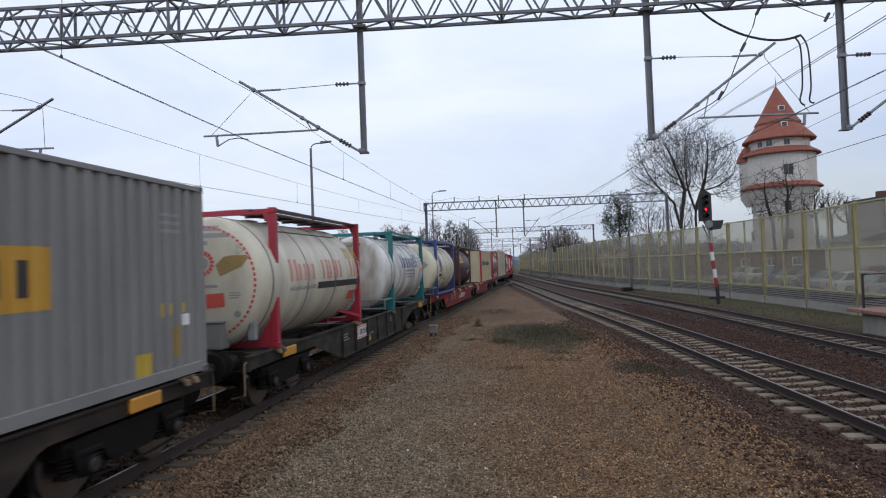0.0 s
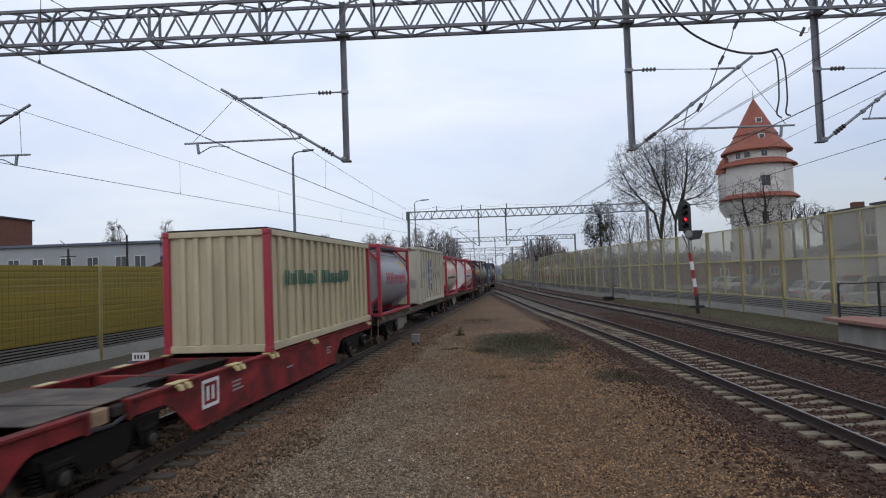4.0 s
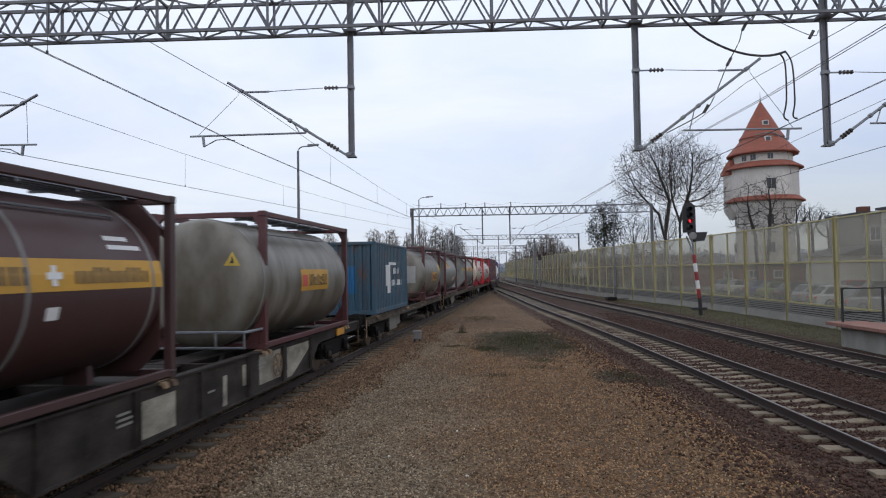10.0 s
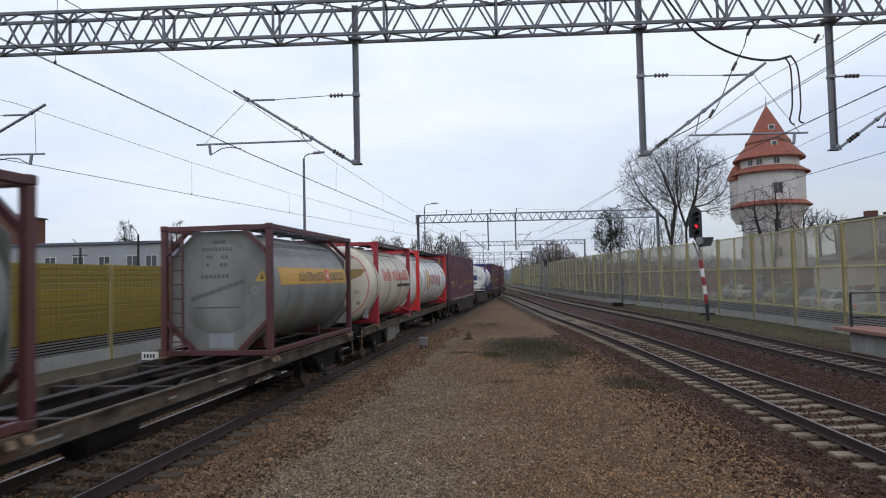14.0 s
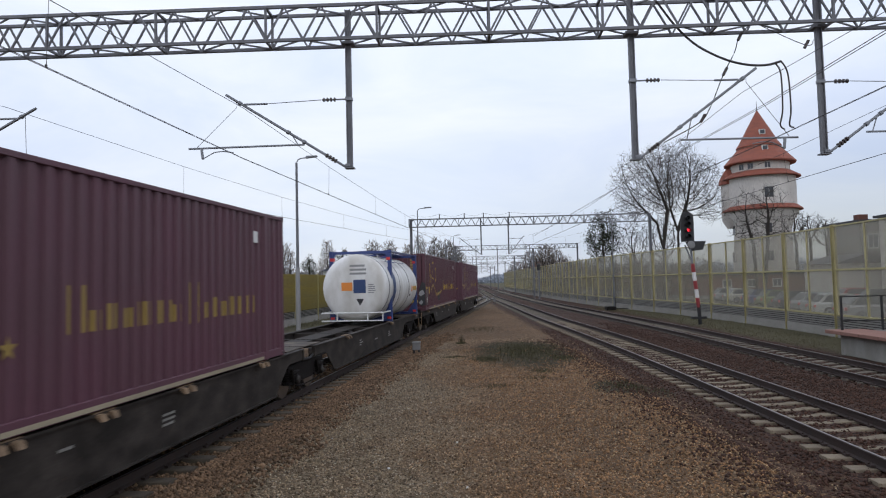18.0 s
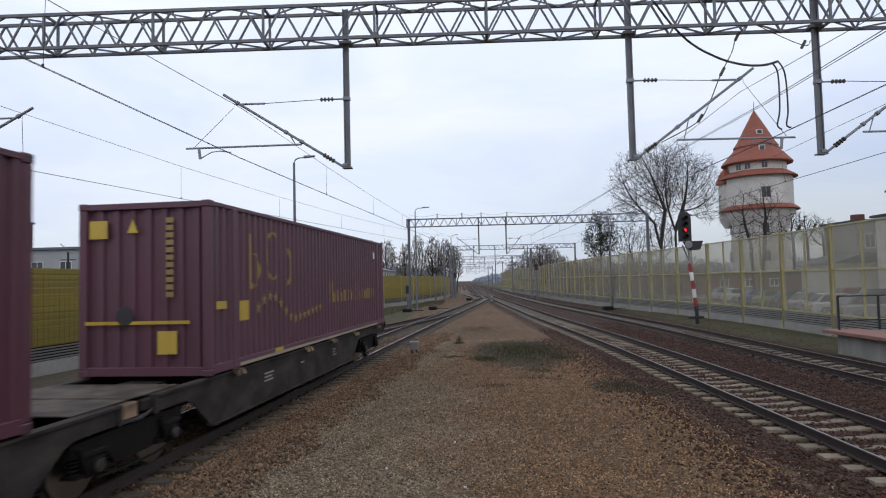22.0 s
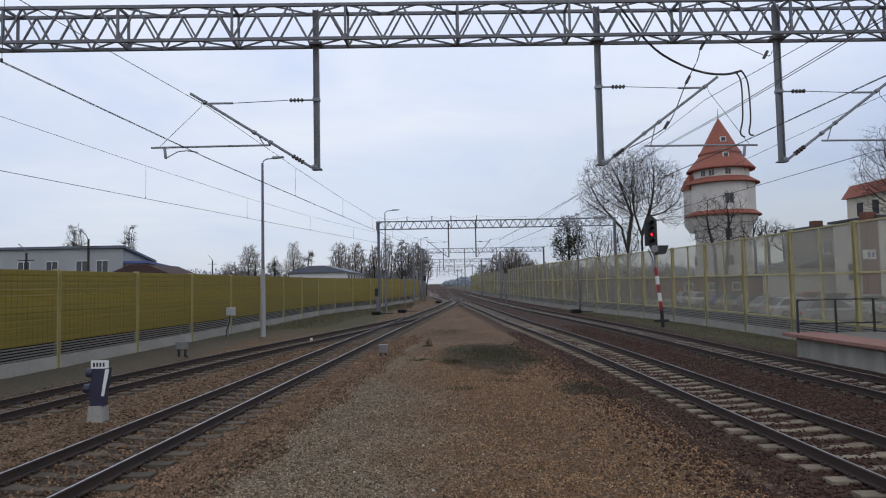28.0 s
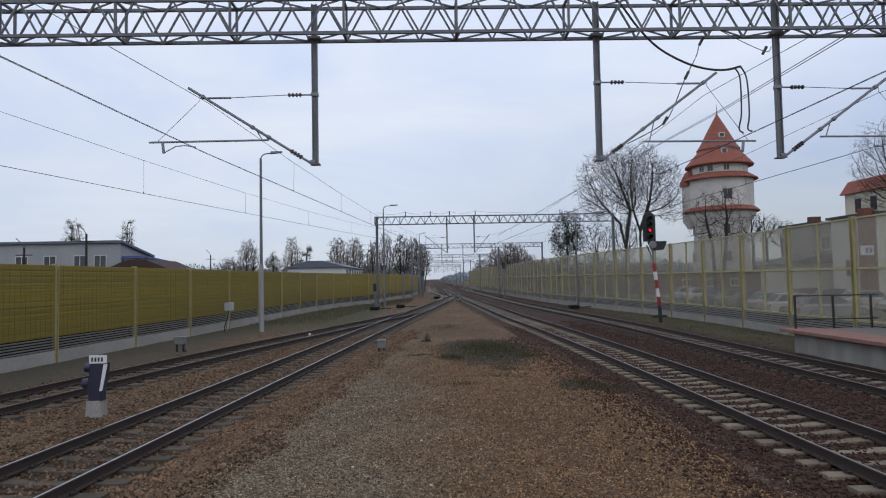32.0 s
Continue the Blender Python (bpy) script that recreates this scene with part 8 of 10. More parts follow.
def lamp_post(x, y, h, arm, label, thick=0.11, foot=None):
    th = thing("lamp_post", label, "lamp post", "railway lamp posts", at=(x, y, -0.3))
    part("pole", Geo().tube([(0, 0, 0), (0, 0, h * 0.38)], thick * 1.35, 12, r2=thick * 1.15), foot or M["pole_concrete"], th, smooth=True)
    part("upper_pole", Geo().tube([(0, 0, h * 0.38), (0, 0, h - 0.25)], thick * 0.85, 12, r2=thick * 0.6), M["mast_steel"], th, smooth=True)
    pts = [(0, 0, h - 0.3)] + [(arm * 0.35 * (1 - math.cos(k * math.pi / 8)), 0, h - 0.3 + 0.32 * math.sin(k * math.pi / 8)) for k in range(1, 5)] + [(arm * 0.6, 0, h + 0.03)]
    part("arm", Geo().tube(pts, 0.035, 8), M["mast_steel"], th, smooth=True)
    g = Geo().prism([(arm * 0.5, h + 0.0), (arm * 1.05, h + 0.06), (arm * 1.1, h + 0.13), (arm * 0.55, h + 0.13)], "y", -0.14, 0.14)
    part("lantern", g, M["galv"], th)


lamp_post(-9.86, 38.2, 10.55, 1.15, "tall grey lamp post with a short arm")
lamp_post(-4.60, 66.0, 10.5, 1.35, "grey lamp post beside the middle gantry", 0.085, M["mast_steel"])
lamp_post(-1.6, 108.0, 10.6, 1.1, "distant grey lamp post by the noise wall", 0.09, M["mast_steel"])
lamp_post(14.2, 62.0, 8.7, -1.2, "lamp post behind the signal", 0.08, M["mast_steel"])
lamp_post(13.4, 128.0, 8.2, -1.1, "distant lamp post beside the transparent wall", 0.09, M["mast_steel"])


def mast(x, y, h, label):
    th = thing("signal_post", label, "post", "distant trackside posts", at=(x, y, -0.3))
    part("pole", Geo().box(-0.09, 0.09, -0.09, 0.09, 0, h), M["mast_steel"], th)
    part("head", Geo().box(-0.22, 0.22, -0.1, 0.1, h - 1.0, h - 0.1, 0, 0.05), M["signal_black"], th)
    part("ladder", Geo().box(0.12, 0.16, -0.02, 0.02, 0.3, h - 1.0), M["mast_steel"], th)


mast(-5.9, 70.5, 2.7, "small trackside post with dark head")
mast(-3.6, 88.0, 5.0, "distant signal post by the yellow wall")
mast(-1.0, 104.0, 4.4, "distant signal post by the yellow wall")
mast(10.6, 92.0, 5.2, "distant signal post by the transparent wall")


def catenary_mast(x, y, h, side):
    th = thing("catenary_mast", "distant steel mast holding an overhead-wire bracket", "catenary mast", "distant catenary masts", at=(x, y, -0.3))
    part("pole", Geo().box(-0.14, 0.14, -0.12, 0.12, 0, h, 0, 0.02), M["mast_steel"], th)
    part("bracket", Geo().tube([(0, 0, h - 2.4), (side * 2.4, 0, h - 1.2)], 0.05, 6), M["mast_steel"], th)
    part("tie_rod", Geo().tube([(0, 0, h - 0.7), (side * 2.2, 0, h - 1.3)], 0.03, 6), M["mast_steel"], th)
    part("insulator", Geo().tube([(side * 0.2, 0, h - 2.3), (side * 0.6, 0, h - 2.1)], 0.08, 8), M["insulator"], th)


for x, y, h, side in ((-2.6, 98, 8.4, 1), (-2.3, 132, 8.2, 1), (-2.2, 150, 8.6, 1), (-2.2, 198, 8.4, 1), (-2.2, 255, 8.4, 1), (11.2, 104, 8.0, -1), (11.0, 140, 8.2, -1), (10.8, 205, 8.2, -1), (10.8, 262, 8.2, -1)):
    catenary_mast(x, y, h, side)


# feeder cables slung from the near gantry
def cable(name, label, pts, r):
    th = thing(name, label, "cable", "feeder cables")
    full = []
    n = len(pts)
    for i in range(n - 1):
        p0, p1, p2, p3 = pts[max(i - 1, 0)], pts[i], pts[i + 1], pts[min(i + 2, n - 1)]
        for k in range(5):
            u = k / 5
            full.append(tuple(0.5 * (2 * b + (c - a) * u + (2 * a - 5 * b + 4 * c - d) * u * u + (3 * b - a - 3 * c + d) * u ** 3) for a, b, c, d in zip(p0, p1, p2, p3)))
    full.append(pts[-1])
    part("strand", Geo().tube(full, r, 6), M["wire"], th, smooth=True)


def at_gantry(pairs):
    return [(x, 15.1, z) for x, z in pairs]


cable("feeder_cable", "thick black feeder cable sagging from the gantry", at_gantry([(4.55, 9.3), (4.71, 9.13), (5.1, 8.57), (5.56, 8.09), (6.16, 7.74), (6.7, 7.57), (7.17, 7.54), (7.52, 7.62)]), 0.028)
cable("feeder_cable", "black cable tail looping down to the contact wire", at_gantry([(7.40, 7.56), (7.50, 7.31), (7.50, 6.49), (7.43, 6.12), (7.53, 6.01)]), 0.02)
cable("feeder_cable", "black cable tail looping down to the contact wire", at_gantry([(7.52, 7.62), (7.66, 7.31), (7.69, 6.49), (7.64, 6.12), (7.74, 6.05)]), 0.02)
cable("jumper_cable", "thin jumper cable hanging below the gantry beam", at_gantry([(6.9, 8.58), (6.58, 8.22), (6.46, 7.87), (6.17, 7.33), (5.84, 6.58), (5.56, 6.22), (4.74, 5.79)]), 0.012)
cable("guy_wire", "thin guy wire with insulators under the gantry", at_gantry([(6.9, 8.58), (8.08, 7.99), (8.29, 8.1)]), 0.01)
for a in ((6.60, 8.24), (6.22, 7.42), (5.66, 6.33), (8.12, 8.0)):
    th = thing("rod_insulator", "small dark rod insulator on a hanging wire", "insulator", "rod insulators")
    part("insulator_body", Geo().tube([(a[0] - 0.05, 15.1, a[1] - 0.09), (a[0] + 0.05, 15.1, a[1] + 0.09)], 0.035, 8), M["insulator"], th)


# ---------------------------------------------------------------- water tower
M["plaster"] = surf("off_white_tower_plaster", (0.60, 0.57, 0.53), 0.9, 0, (0.42, 0.39, 0.36), 0.35, 0.6, 6, 0.1, (1, 1, 0.3), (0.36, 0.32, 0.28), 0.12)
M["roof_tile"] = surf("orange_red_roof_tile", (0.28, 0.085, 0.052), 0.8, 0, (0.18, 0.058, 0.04), 0.8, 0.6, 9, 0.4, (1, 1, 3))
M["window_dark"] = surf("dark_window_glass", (0.05, 0.055, 0.065), 0.15)
M["white_frame"] = paint("white_window_frame", (0.62, 0.62, 0.60), 0.3)


def ring_pts(r, n, z, turn=0.0):
    return [(r * math.cos(2 * math.pi * (k + turn) / n), r * math.sin(2 * math.pi * (k + turn) / n), z) for k in range(n)]


def facet(profile, n, turn=0.5):
    """A many-sided solid of revolution: (z, radius) stacked up."""
    g = Geo()
    pts = []
    for z, r in profile:
        pts += ring_pts(max(r, 0.01), n, z, turn)
    faces = [(i * n + k, i * n + (k + 1) % n, (i + 1) * n + (k + 1) % n, (i + 1) * n + k) for i in range(len(profile) - 1) for k in range(n)]
    faces += [tuple(range(n)), tuple((len(profile) - 1) * n + k for k in range(n))]
    return g.add(pts, faces)


def tower():
    tx, ty = 48.0, 105.0
    th = thing("water_tower", "round white water tower with red-tiled stepped roof", "water tower", at=(tx, ty, -0.3))
    part("lower_shaft", facet([(0, 4.7), (9.8, 4.15), (11.2, 4.5), (12.4, 5.3), (13.0, 5.35)], 24), M["plaster"], th, smooth=True)
    part("lower_ring_roof", facet([(12.95, 5.95), (13.1, 5.95), (13.75, 5.15)], 24), M["roof_tile"], th)
    part("tank_wall", facet([(13.6, 5.12), (18.4, 5.12)], 24), M["plaster"], th, smooth=True)
    part("upper_ring_roof", facet([(18.15, 5.85), (18.3, 5.85), (19.2, 4.45)], 24), M["roof_tile"], th)
    part("drum", facet([(19.0, 4.35), (20.8, 4.35)], 24), M["plaster"], th, smooth=True)
    part("skirt_roof", facet([(20.45, 5.3), (20.62, 5.35), (21.3, 4.75), (23.5, 2.85)], 16), M["roof_tile"], th)
    part("spire_roof", facet([(23.15, 3.35), (23.3, 3.4), (24.1, 2.85), (26.6, 1.55), (29.3, 0.10)], 16), M["roof_tile"], th)
    part("eave_board", facet([(23.0, 3.1), (23.16, 3.3)], 16), M["white_frame"], th)
    part("finial", Geo().tube([(0, 0, 29.2), (0, 0, 30.9)], 0.08, 6, r2=0.02), M["signal_black"], th)
    # stair turret on the flank
    ang = math.atan2(ty, tx)
    px, py = -math.sin(ang), math.cos(ang)
    fx, fy = -math.cos(ang), -math.sin(ang)
    g = facet([(10.4, 0.5), (11.6, 1.25), (17.6, 1.25)], 10)
    t1 = part("turret", g, M["plaster"], th, smooth=True)
    t1.location = (px * 4.55 + fx * 1.0, py * 4.55 + fy * 1.0, 0)
    t2 = part("turret_roof", facet([(17.5, 1.6), (18.2, 1.5), (19.6, 0.75), (20.0, 0.4)], 10), M["roof_tile"], th)
    t2.location = t1.location
    base = math.degrees(math.atan2(fy, fx))

    def window(a, r, z, w, h):
        aa = radians(base + a)
        m = pose(r * math.cos(aa), r * math.sin(aa), z, 0, 0, base + a)
        f = part("window", Geo().box(-0.15, 0.05, -w / 2 - 0.06, w / 2 + 0.06, -0.06, h + 0.06, 0, 0.02), M["plaster"], th)
        f.matrix_basis = m
        part("pane", Geo().box(0.0, 0.06, -w / 2, w / 2, 0, h), M["window_dark"], f)
        part("glazing_bar", Geo().box(0.055, 0.075, -0.015, 0.015, 0, h), M["white_frame"], f)
    for a in (-15, 17, 36, 74):
        window(-a, 4.32, 19.4, 0.8, 0.85)
    for a in (-13, 76):
        window(-a, 5.08, 14.7, 1.25, 1.6)
        window(-a * 0.9, 4.35, 9.3, 0.9, 1.5)
        window(-a * 0.9, 4.55, 5.0, 0.9, 1.5)
    for a, z, r in ((-14, 22.2, 3.6), (-16, 25.0, 2.15)):
        aa = radians(base - a)
        d = part("dormer", Geo().box(-0.6, 0.25, -0.45, 0.45, 0, 0.8, 0, 0.03), M["white_frame"], th)
        d.matrix_basis = pose(r * math.cos(aa), r * math.sin(aa), z, 0, 0, base - a)
        part("pane", Geo().box(0.2, 0.26, -0.33, 0.33, 0.1, 0.7), M["window_dark"], d)


tower()


# ---------------------------------------------------------------- buildings
M["hall_wall"] = surf("white_hall_render", (0.62, 0.62, 0.61), 0.8, 0, (0.48, 0.48, 0.47), 0.5, 0.5, 14, 0.05, (1, 1, 0.4))
M["panel_wall"] = surf("grey_metal_cladding", (0.32, 0.325, 0.335), 0.6, 0.1, (0.24, 0.243, 0.25), 0.4, 0.5, 12, 0.05, (1, 1, 0.3))
M["cream_wall"] = surf("cream_rendered_wall", (0.66, 0.61, 0.50), 0.9, 0, (0.50, 0.45, 0.36), 0.3, 0.6, 8, 0.1, (1, 1, 0.4))
M["brick_wall"] = surf("dark_red_brickwork", (0.16, 0.07, 0.05), 0.9, 0, (0.10, 0.05, 0.04), 1.0, 0.6, 20, 0.2)
M["roof_brown"] = surf("dark_red_brown_roof", (0.065, 0.04, 0.036), 0.85, 0, None, 0.5, 0.5, 10, 0.2)
M["roof_dark"] = surf("dark_bitumen_roof", (0.06, 0.06, 0.065), 0.8, 0, None, 0.5, 0.5, 10, 0.2)
M["panel_roof"] = paint("blue_grey_roof_edge", (0.10, 0.115, 0.155), 0.4)
M["blue_trim"] = paint("blue_metal_trim", (0.06, 0.09, 0.25), 0.3)


def house(label, x0, x1, y0, y1, h, wall, roof, windows=(), slope=0.0, name="building", ridge=0.0, turn=0.0, inset=None):
    """A block with plinth, flat, shed or ridged roof and real window openings' frames; windows: (face, along, z, w, h)."""
    cx, cy = (x0 + x1) / 2, (y0 + y1) / 2
    th = thing(name, label, "building", at=(cx, cy, -0.3), turn=turn)
    a, b, c, d = x0 - cx, x1 - cx, y0 - cy, y1 - cy
    part("outer_wall", Geo().prism([(c, 0), (d, 0), (d, h - slope), (c, h)], "x", a, b), wall, th)
    if ridge:
        g = Geo().prism([(a - 0.5, h - 0.05), (b + 0.5, h - 0.05), (b - inset if inset else (a + b) / 2 + 1, h + ridge), (a + inset if inset else (a + b) / 2 - 1, h + ridge)], "y", c - 0.5, d + 0.5)
    else:
        g = Geo().prism([(c - 0.35, h), (d + 0.35, h - slope), (d + 0.35, h - slope + 0.25), (c - 0.35, h + 0.28)], "x", a - 0.35, b + 0.35)
    part("roof", g, roof, th)
    part("plinth", Geo().box(a - 0.06, b + 0.06, c - 0.06, d + 0.06, 0, 0.5), M["concrete"], th)
    for face, u, z, w, hh in windows:
        if face == "front":
            f = part("window", Geo().box(u - w / 2 - 0.08, u + w / 2 + 0.08, c - 0.06, c + 0.1, z - 0.08, z + hh + 0.08), M["white_frame"], th)
            part("pane", Geo().box(u - w / 2, u + w / 2, c - 0.075, c - 0.05, z, z + hh), M["window_dark"], f)
            part("sill", Geo().box(u - w / 2 - 0.15, u + w / 2 + 0.15, c - 0.16, c - 0.05, z - 0.16, z - 0.08), M["concrete"], f)
            part("glazing_bar", Geo().box(u - 0.03, u + 0.03, c - 0.085, c - 0.07, z, z + hh), M["white_frame"], f)
        else:
            xx, e = (b, 1) if face == "right" else (a, -1)
            f = part("window", Geo().box(min(xx, xx + e * 0.06), max(xx, xx + e * 0.06), u - w / 2 - 0.08, u + w / 2 + 0.08, z - 0.08, z + hh + 0.08), M["white_frame"], th)
            part("pane", Geo().box(min(xx + e * 0.05, xx + e * 0.075), max(xx + e * 0.05, xx + e * 0.075), u - w / 2, u + w / 2, z, z + hh), M["window_dark"], f)
    return th


house("long pale grey industrial building with small windows", -72, -35.4, 75, 83, 7.8, M["panel_wall"], M["panel_roof"],
      [("front", u, z, w, 6.35 - z) for u, z, w in ((16.0, 4.6, 1.25), (13.7, 4.6, 1.25), (10.3, 4.8, 1.25), (7.1, 4.9, 1.25), (3.7, 5.35, 1.25), (0.8, 5.1, 1.25), (-3.2, 5.1, 1.25), (-7.0, 5.1, 1.25))], slope=1.4)
house("low dark brick annexe beside the grey building", -36.2, -29.8, 74, 82, 4.7, M["brick_wall"], M["roof_brown"], ridge=1.1)
house("cream lean-to with blue eaves beside the grey building", -35.3, -32.9, 75.5, 83, 6.0, M["cream_wall"], M["blue_trim"], slope=0.5)
house("dark red brick block behind the grey building", -112, -84.4, 110, 125, 16.2, M["brick_wall"], M["roof_dark"],
      [("front", -9 + k * 3.2, z, 1.6, 1.9) for k in range(7) for z in (9.4, 12.8)])
house("low white hall with grey hipped roof beyond the yellow wall", -24.0, -14.3, 110, 139, 5.3, M["hall_wall"], M["panel_roof"], [("right", -12.0 + k * 4, 3.9, 2.2, 0.9) for k in range(7)], ridge=1.1, inset=3.6)
house("low hall annexe beyond the yellow wall", -31.7, -24.4, 112, 124, 3.9, M["brick_wall"], M["roof_dark"])
house("pale tenement house with red roof", 60.3, 82.0, 77, 92, 14.0, M["cream_wall"], M["roof_tile"],
      [("front", -9.5 + k * 3.1, z, 1.3, 1.9) for k in range(7) for z in (2.0, 5.2, 8.2)] + [("left", -5 + k * 3.2, z, 1.3, 1.9) for k in range(4) for z in (2.0, 5.2, 8.2, 11.2)], ridge=1.9, inset=0.9)
house("low white shop building behind the car park", 39.0, 49.5, 69, 75.5, 3.9, M["plaster"], M["roof_dark"],
      [("front", 3.6, 2.3, 0.9, 1.3)], ridge=1.0, inset=3.2)
M["old_wall"] = surf("old_grey_render", (0.20, 0.19, 0.17), 0.9, 0, (0.12, 0.11, 0.10), 0.4, 0.7, 8, 0.1)
old = house("old grey rendered house with roof chimneys", 47.6, 57.0, 79, 86, 8.9, M["old_wall"], M["roof_dark"], [("front", -3.2 + 2.4 * k, z, 1.1, 1.6) for k in range(4) for z in (2.6, 5.8)])
for u in (-3.3, 0.6):
    part("chimney", Geo().box(u - 0.6, u + 0.6, -2.0, -1.0, 8.8, 9.95, 0, 0.03), M["brick_wall"], old)
house("low brown shed row behind the car park", 27.0, 43.0, 80, 86, 2.9, M["brick_wall"], M["roof_dark"], [("front", -3 + k * 3, 1.5, 0.9, 0.8) for k in range(3)])
gable = house("white gable wall of a near house", 42.0, 51.0, 60, 66.5, 8.3, M["plaster"], M["roof_dark"], [("left", 0.5, 2.5, 1.2, 1.6)], turn=2)
part("sign_board", Geo().box(-6.2, -4.95, -3.35, -3.25, 4.45, 5.35), M["white_frame"], gable, "white sign board with grey bars")
for k in range(2):
    part("sign_bar", Geo().box(-5.75 + 0.4 * k, -5.5 + 0.4 * k, -3.36, -3.352, 4.65, 5.1), M["blue_trim"], gable)
part("brick_pier", Geo().box(-5.75, -4.6, -3.24, -2.4, 0, 8.9, 0, 0.03), M["brick_wall"], gable)
house("distant brick house among trees", 19.0, 25.0, 185, 196, 5.4, M["brick_wall"], M["roof_tile"], [("front", -3 + 3 * k, 2.5, 1.3, 1.6) for k in range(3)], ridge=2.5)


# ---------------------------------------------------------------- parked cars
def car(label, x, y, turn, colour):
    th = thing("parked_car", label, "car", "cars in the car park", at=(x, y, -0.22), turn=turn)
    m = surf("car_paint_" + label.split()[0], colour, 0.25, 0.1, tuple(c * 0.8 for c in colour), 1, 0.3, 20, 0.0)
    body = Geo()
    secs = [(-2.1, 0.35, 0.62, 0.66), (-2.0, 0.25, 0.80, 0.80), (-0.9, 0.22, 0.93, 0.86), (0.9, 0.22, 0.95, 0.86), (1.9, 0.25, 0.92, 0.80), (2.1, 0.35, 0.70, 0.70)]
    pts, faces = [], []
    for yy, z0, z1, w in secs:
        pts += [(-w, yy, z0), (-w, yy, z1 - 0.12), (-w + 0.1, yy, z1), (w - 0.1, yy, z1), (w, yy, z1 - 0.12), (w, yy, z0)]
    for i in range(len(secs) - 1):
        for k in range(6):
            j = (k + 1) % 6
            faces.append((i * 6 + k, i * 6 + j, i * 6 + 6 + j, i * 6 + 6 + k))
    faces += [tuple(range(6)), tuple(range(30, 36))]
    part("body", body.add(pts, faces), m, th, smooth=True)
    cab = Geo().prism([(-1.15, 0.90), (1.85, 0.90), (1.35, 1.43), (0.9, 1.47), (-0.15, 1.46), (-0.35, 1.42)], "x", -0.68, 0.68)
    part("roof", cab, m, th)
    part("windscreen", Geo().prism([(-1.12, 0.93), (-0.40, 1.40), (-0.42, 1.42), (-1.16, 0.93)], "x", -0.6, 0.6), M["window_dark"], th)
    part("rear_window", Geo().prism([(1.80, 0.96), (1.36, 1.40), (1.39, 1.42), (1.84, 0.96)], "x", -0.58, 0.58), M["window_dark"], th)
    for s in (-1, 1):
        part("side_window", Geo().prism([(-0.95, 0.95), (1.6, 0.95), (1.25, 1.38), (-0.3, 1.38)], "x", s * 0.683 - 0.004, s * 0.683 + 0.004), M["window_dark"], th)
        part("headlight", Geo().box(s * 0.6 - 0.14, s * 0.6 + 0.14, -2.13, -2.02, 0.55, 0.68, 0, 0.02), M["white"], th)
        part("tail_light", Geo().box(s * 0.62 - 0.1, s * 0.62 + 0.1, 2.02, 2.12, 0.6, 0.78, 0, 0.02), M["red_decal"], th)
        for yy in (-1.3, 1.3):
            w = part("wheel", Geo().lathe([(s * 0.70, 0.2), (s * 0.70, 0.31), (s * 0.86, 0.31), (s * 0.87, 0.26)], 18, (0, yy, 0.31), "x"), M["signal_black"], th)
            part("rim", Geo().lathe([(s * 0.865, 0.03), (s * 0.88, 0.2), (s * 0.85, 0.21)], 14, (0, yy, 0.31), "x"), M["galv"], w)


for i, (x, y, a, nm, c) in enumerate((
        (25.2, 44.0, 85, "white", (0.42, 0.42, 0.42)), (26.1, 48.2, 92, "silver", (0.26, 0.27, 0.29)), (26.9, 52.6, 88, "dark", (0.03, 0.035, 0.05)),
        (27.6, 57.3, 90, "green", (0.16, 0.2, 0.08)), (28.4, 62.0, 94, "blue", (0.04, 0.06, 0.16)), (24.5, 39.6, 90, "grey", (0.2, 0.2, 0.21)),
        (32.6, 47.5, 88, "pale", (0.34, 0.34, 0.32)), (33.5, 52.5, 86, "black", (0.02, 0.02, 0.022)), (34.6, 58.0, 90, "red", (0.3, 0.03, 0.03)),
        (28.8, 67.4, 91, "ivory", (0.4, 0.39, 0.35)), (29.5, 72.5, 88, "steel", (0.3, 0.31, 0.33)), (31.9, 42.0, 90, "pearl", (0.4, 0.4, 0.4)))):
    car(f"{nm} hatchback parked behind the transparent wall", x, y, a, c)


# ---------------------------------------------------------------- trees
M["bark"] = surf("dark_grey_bark", (0.042, 0.036, 0.031), 0.95, 0, (0.026, 0.023, 0.02), 3, 0.6, 20, 0.5)
M["twig"] = surf("brown_grey_twigs", (0.052, 0.044, 0.038), 0.95, 0, (0.034, 0.029, 0.025), 2, 0.5, 10, 0.0)
# twigs of far trees, lightened in the colour to stand for distance haze
M["far_twig"] = surf("hazed_pale_twigs", (0.215, 0.185, 0.165), 0.95, 0, (0.15, 0.13, 0.115), 2, 0.5, 10, 0.0)
M["dark_far_twig"] = surf("hazed_dark_twigs", (0.15, 0.13, 0.113), 0.95, 0, (0.10, 0.087, 0.076), 2, 0.5, 10, 0.0)
M["evergreen"] = surf("dark_green_foliage", (0.035, 0.045, 0.025), 0.9, 0, (0.02, 0.026, 0.016), 2, 0.6, 10, 0.2, island=0.35)


def crown_points(lobes, count, rng):
    """Places spread through a crown made of round lobes: (dx, dy, z, half width, half height)."""
    size = np.array([a * a * c for _, _, _, a, c in lobes])
    pick = rng.choice(len(lobes), count, p=size / size.sum())
    q = rng.normal(0, 1, (count, 3))
    q *= (rng.uniform(0.12, 1, count) ** 0.42 / np.linalg.norm(q, axis=1))[:, None]
    lob = np.array(lobes)[pick]
    return lob[:, :3] + q * np.stack([lob[:, 3], lob[:, 3], lob[:, 4]], 1)


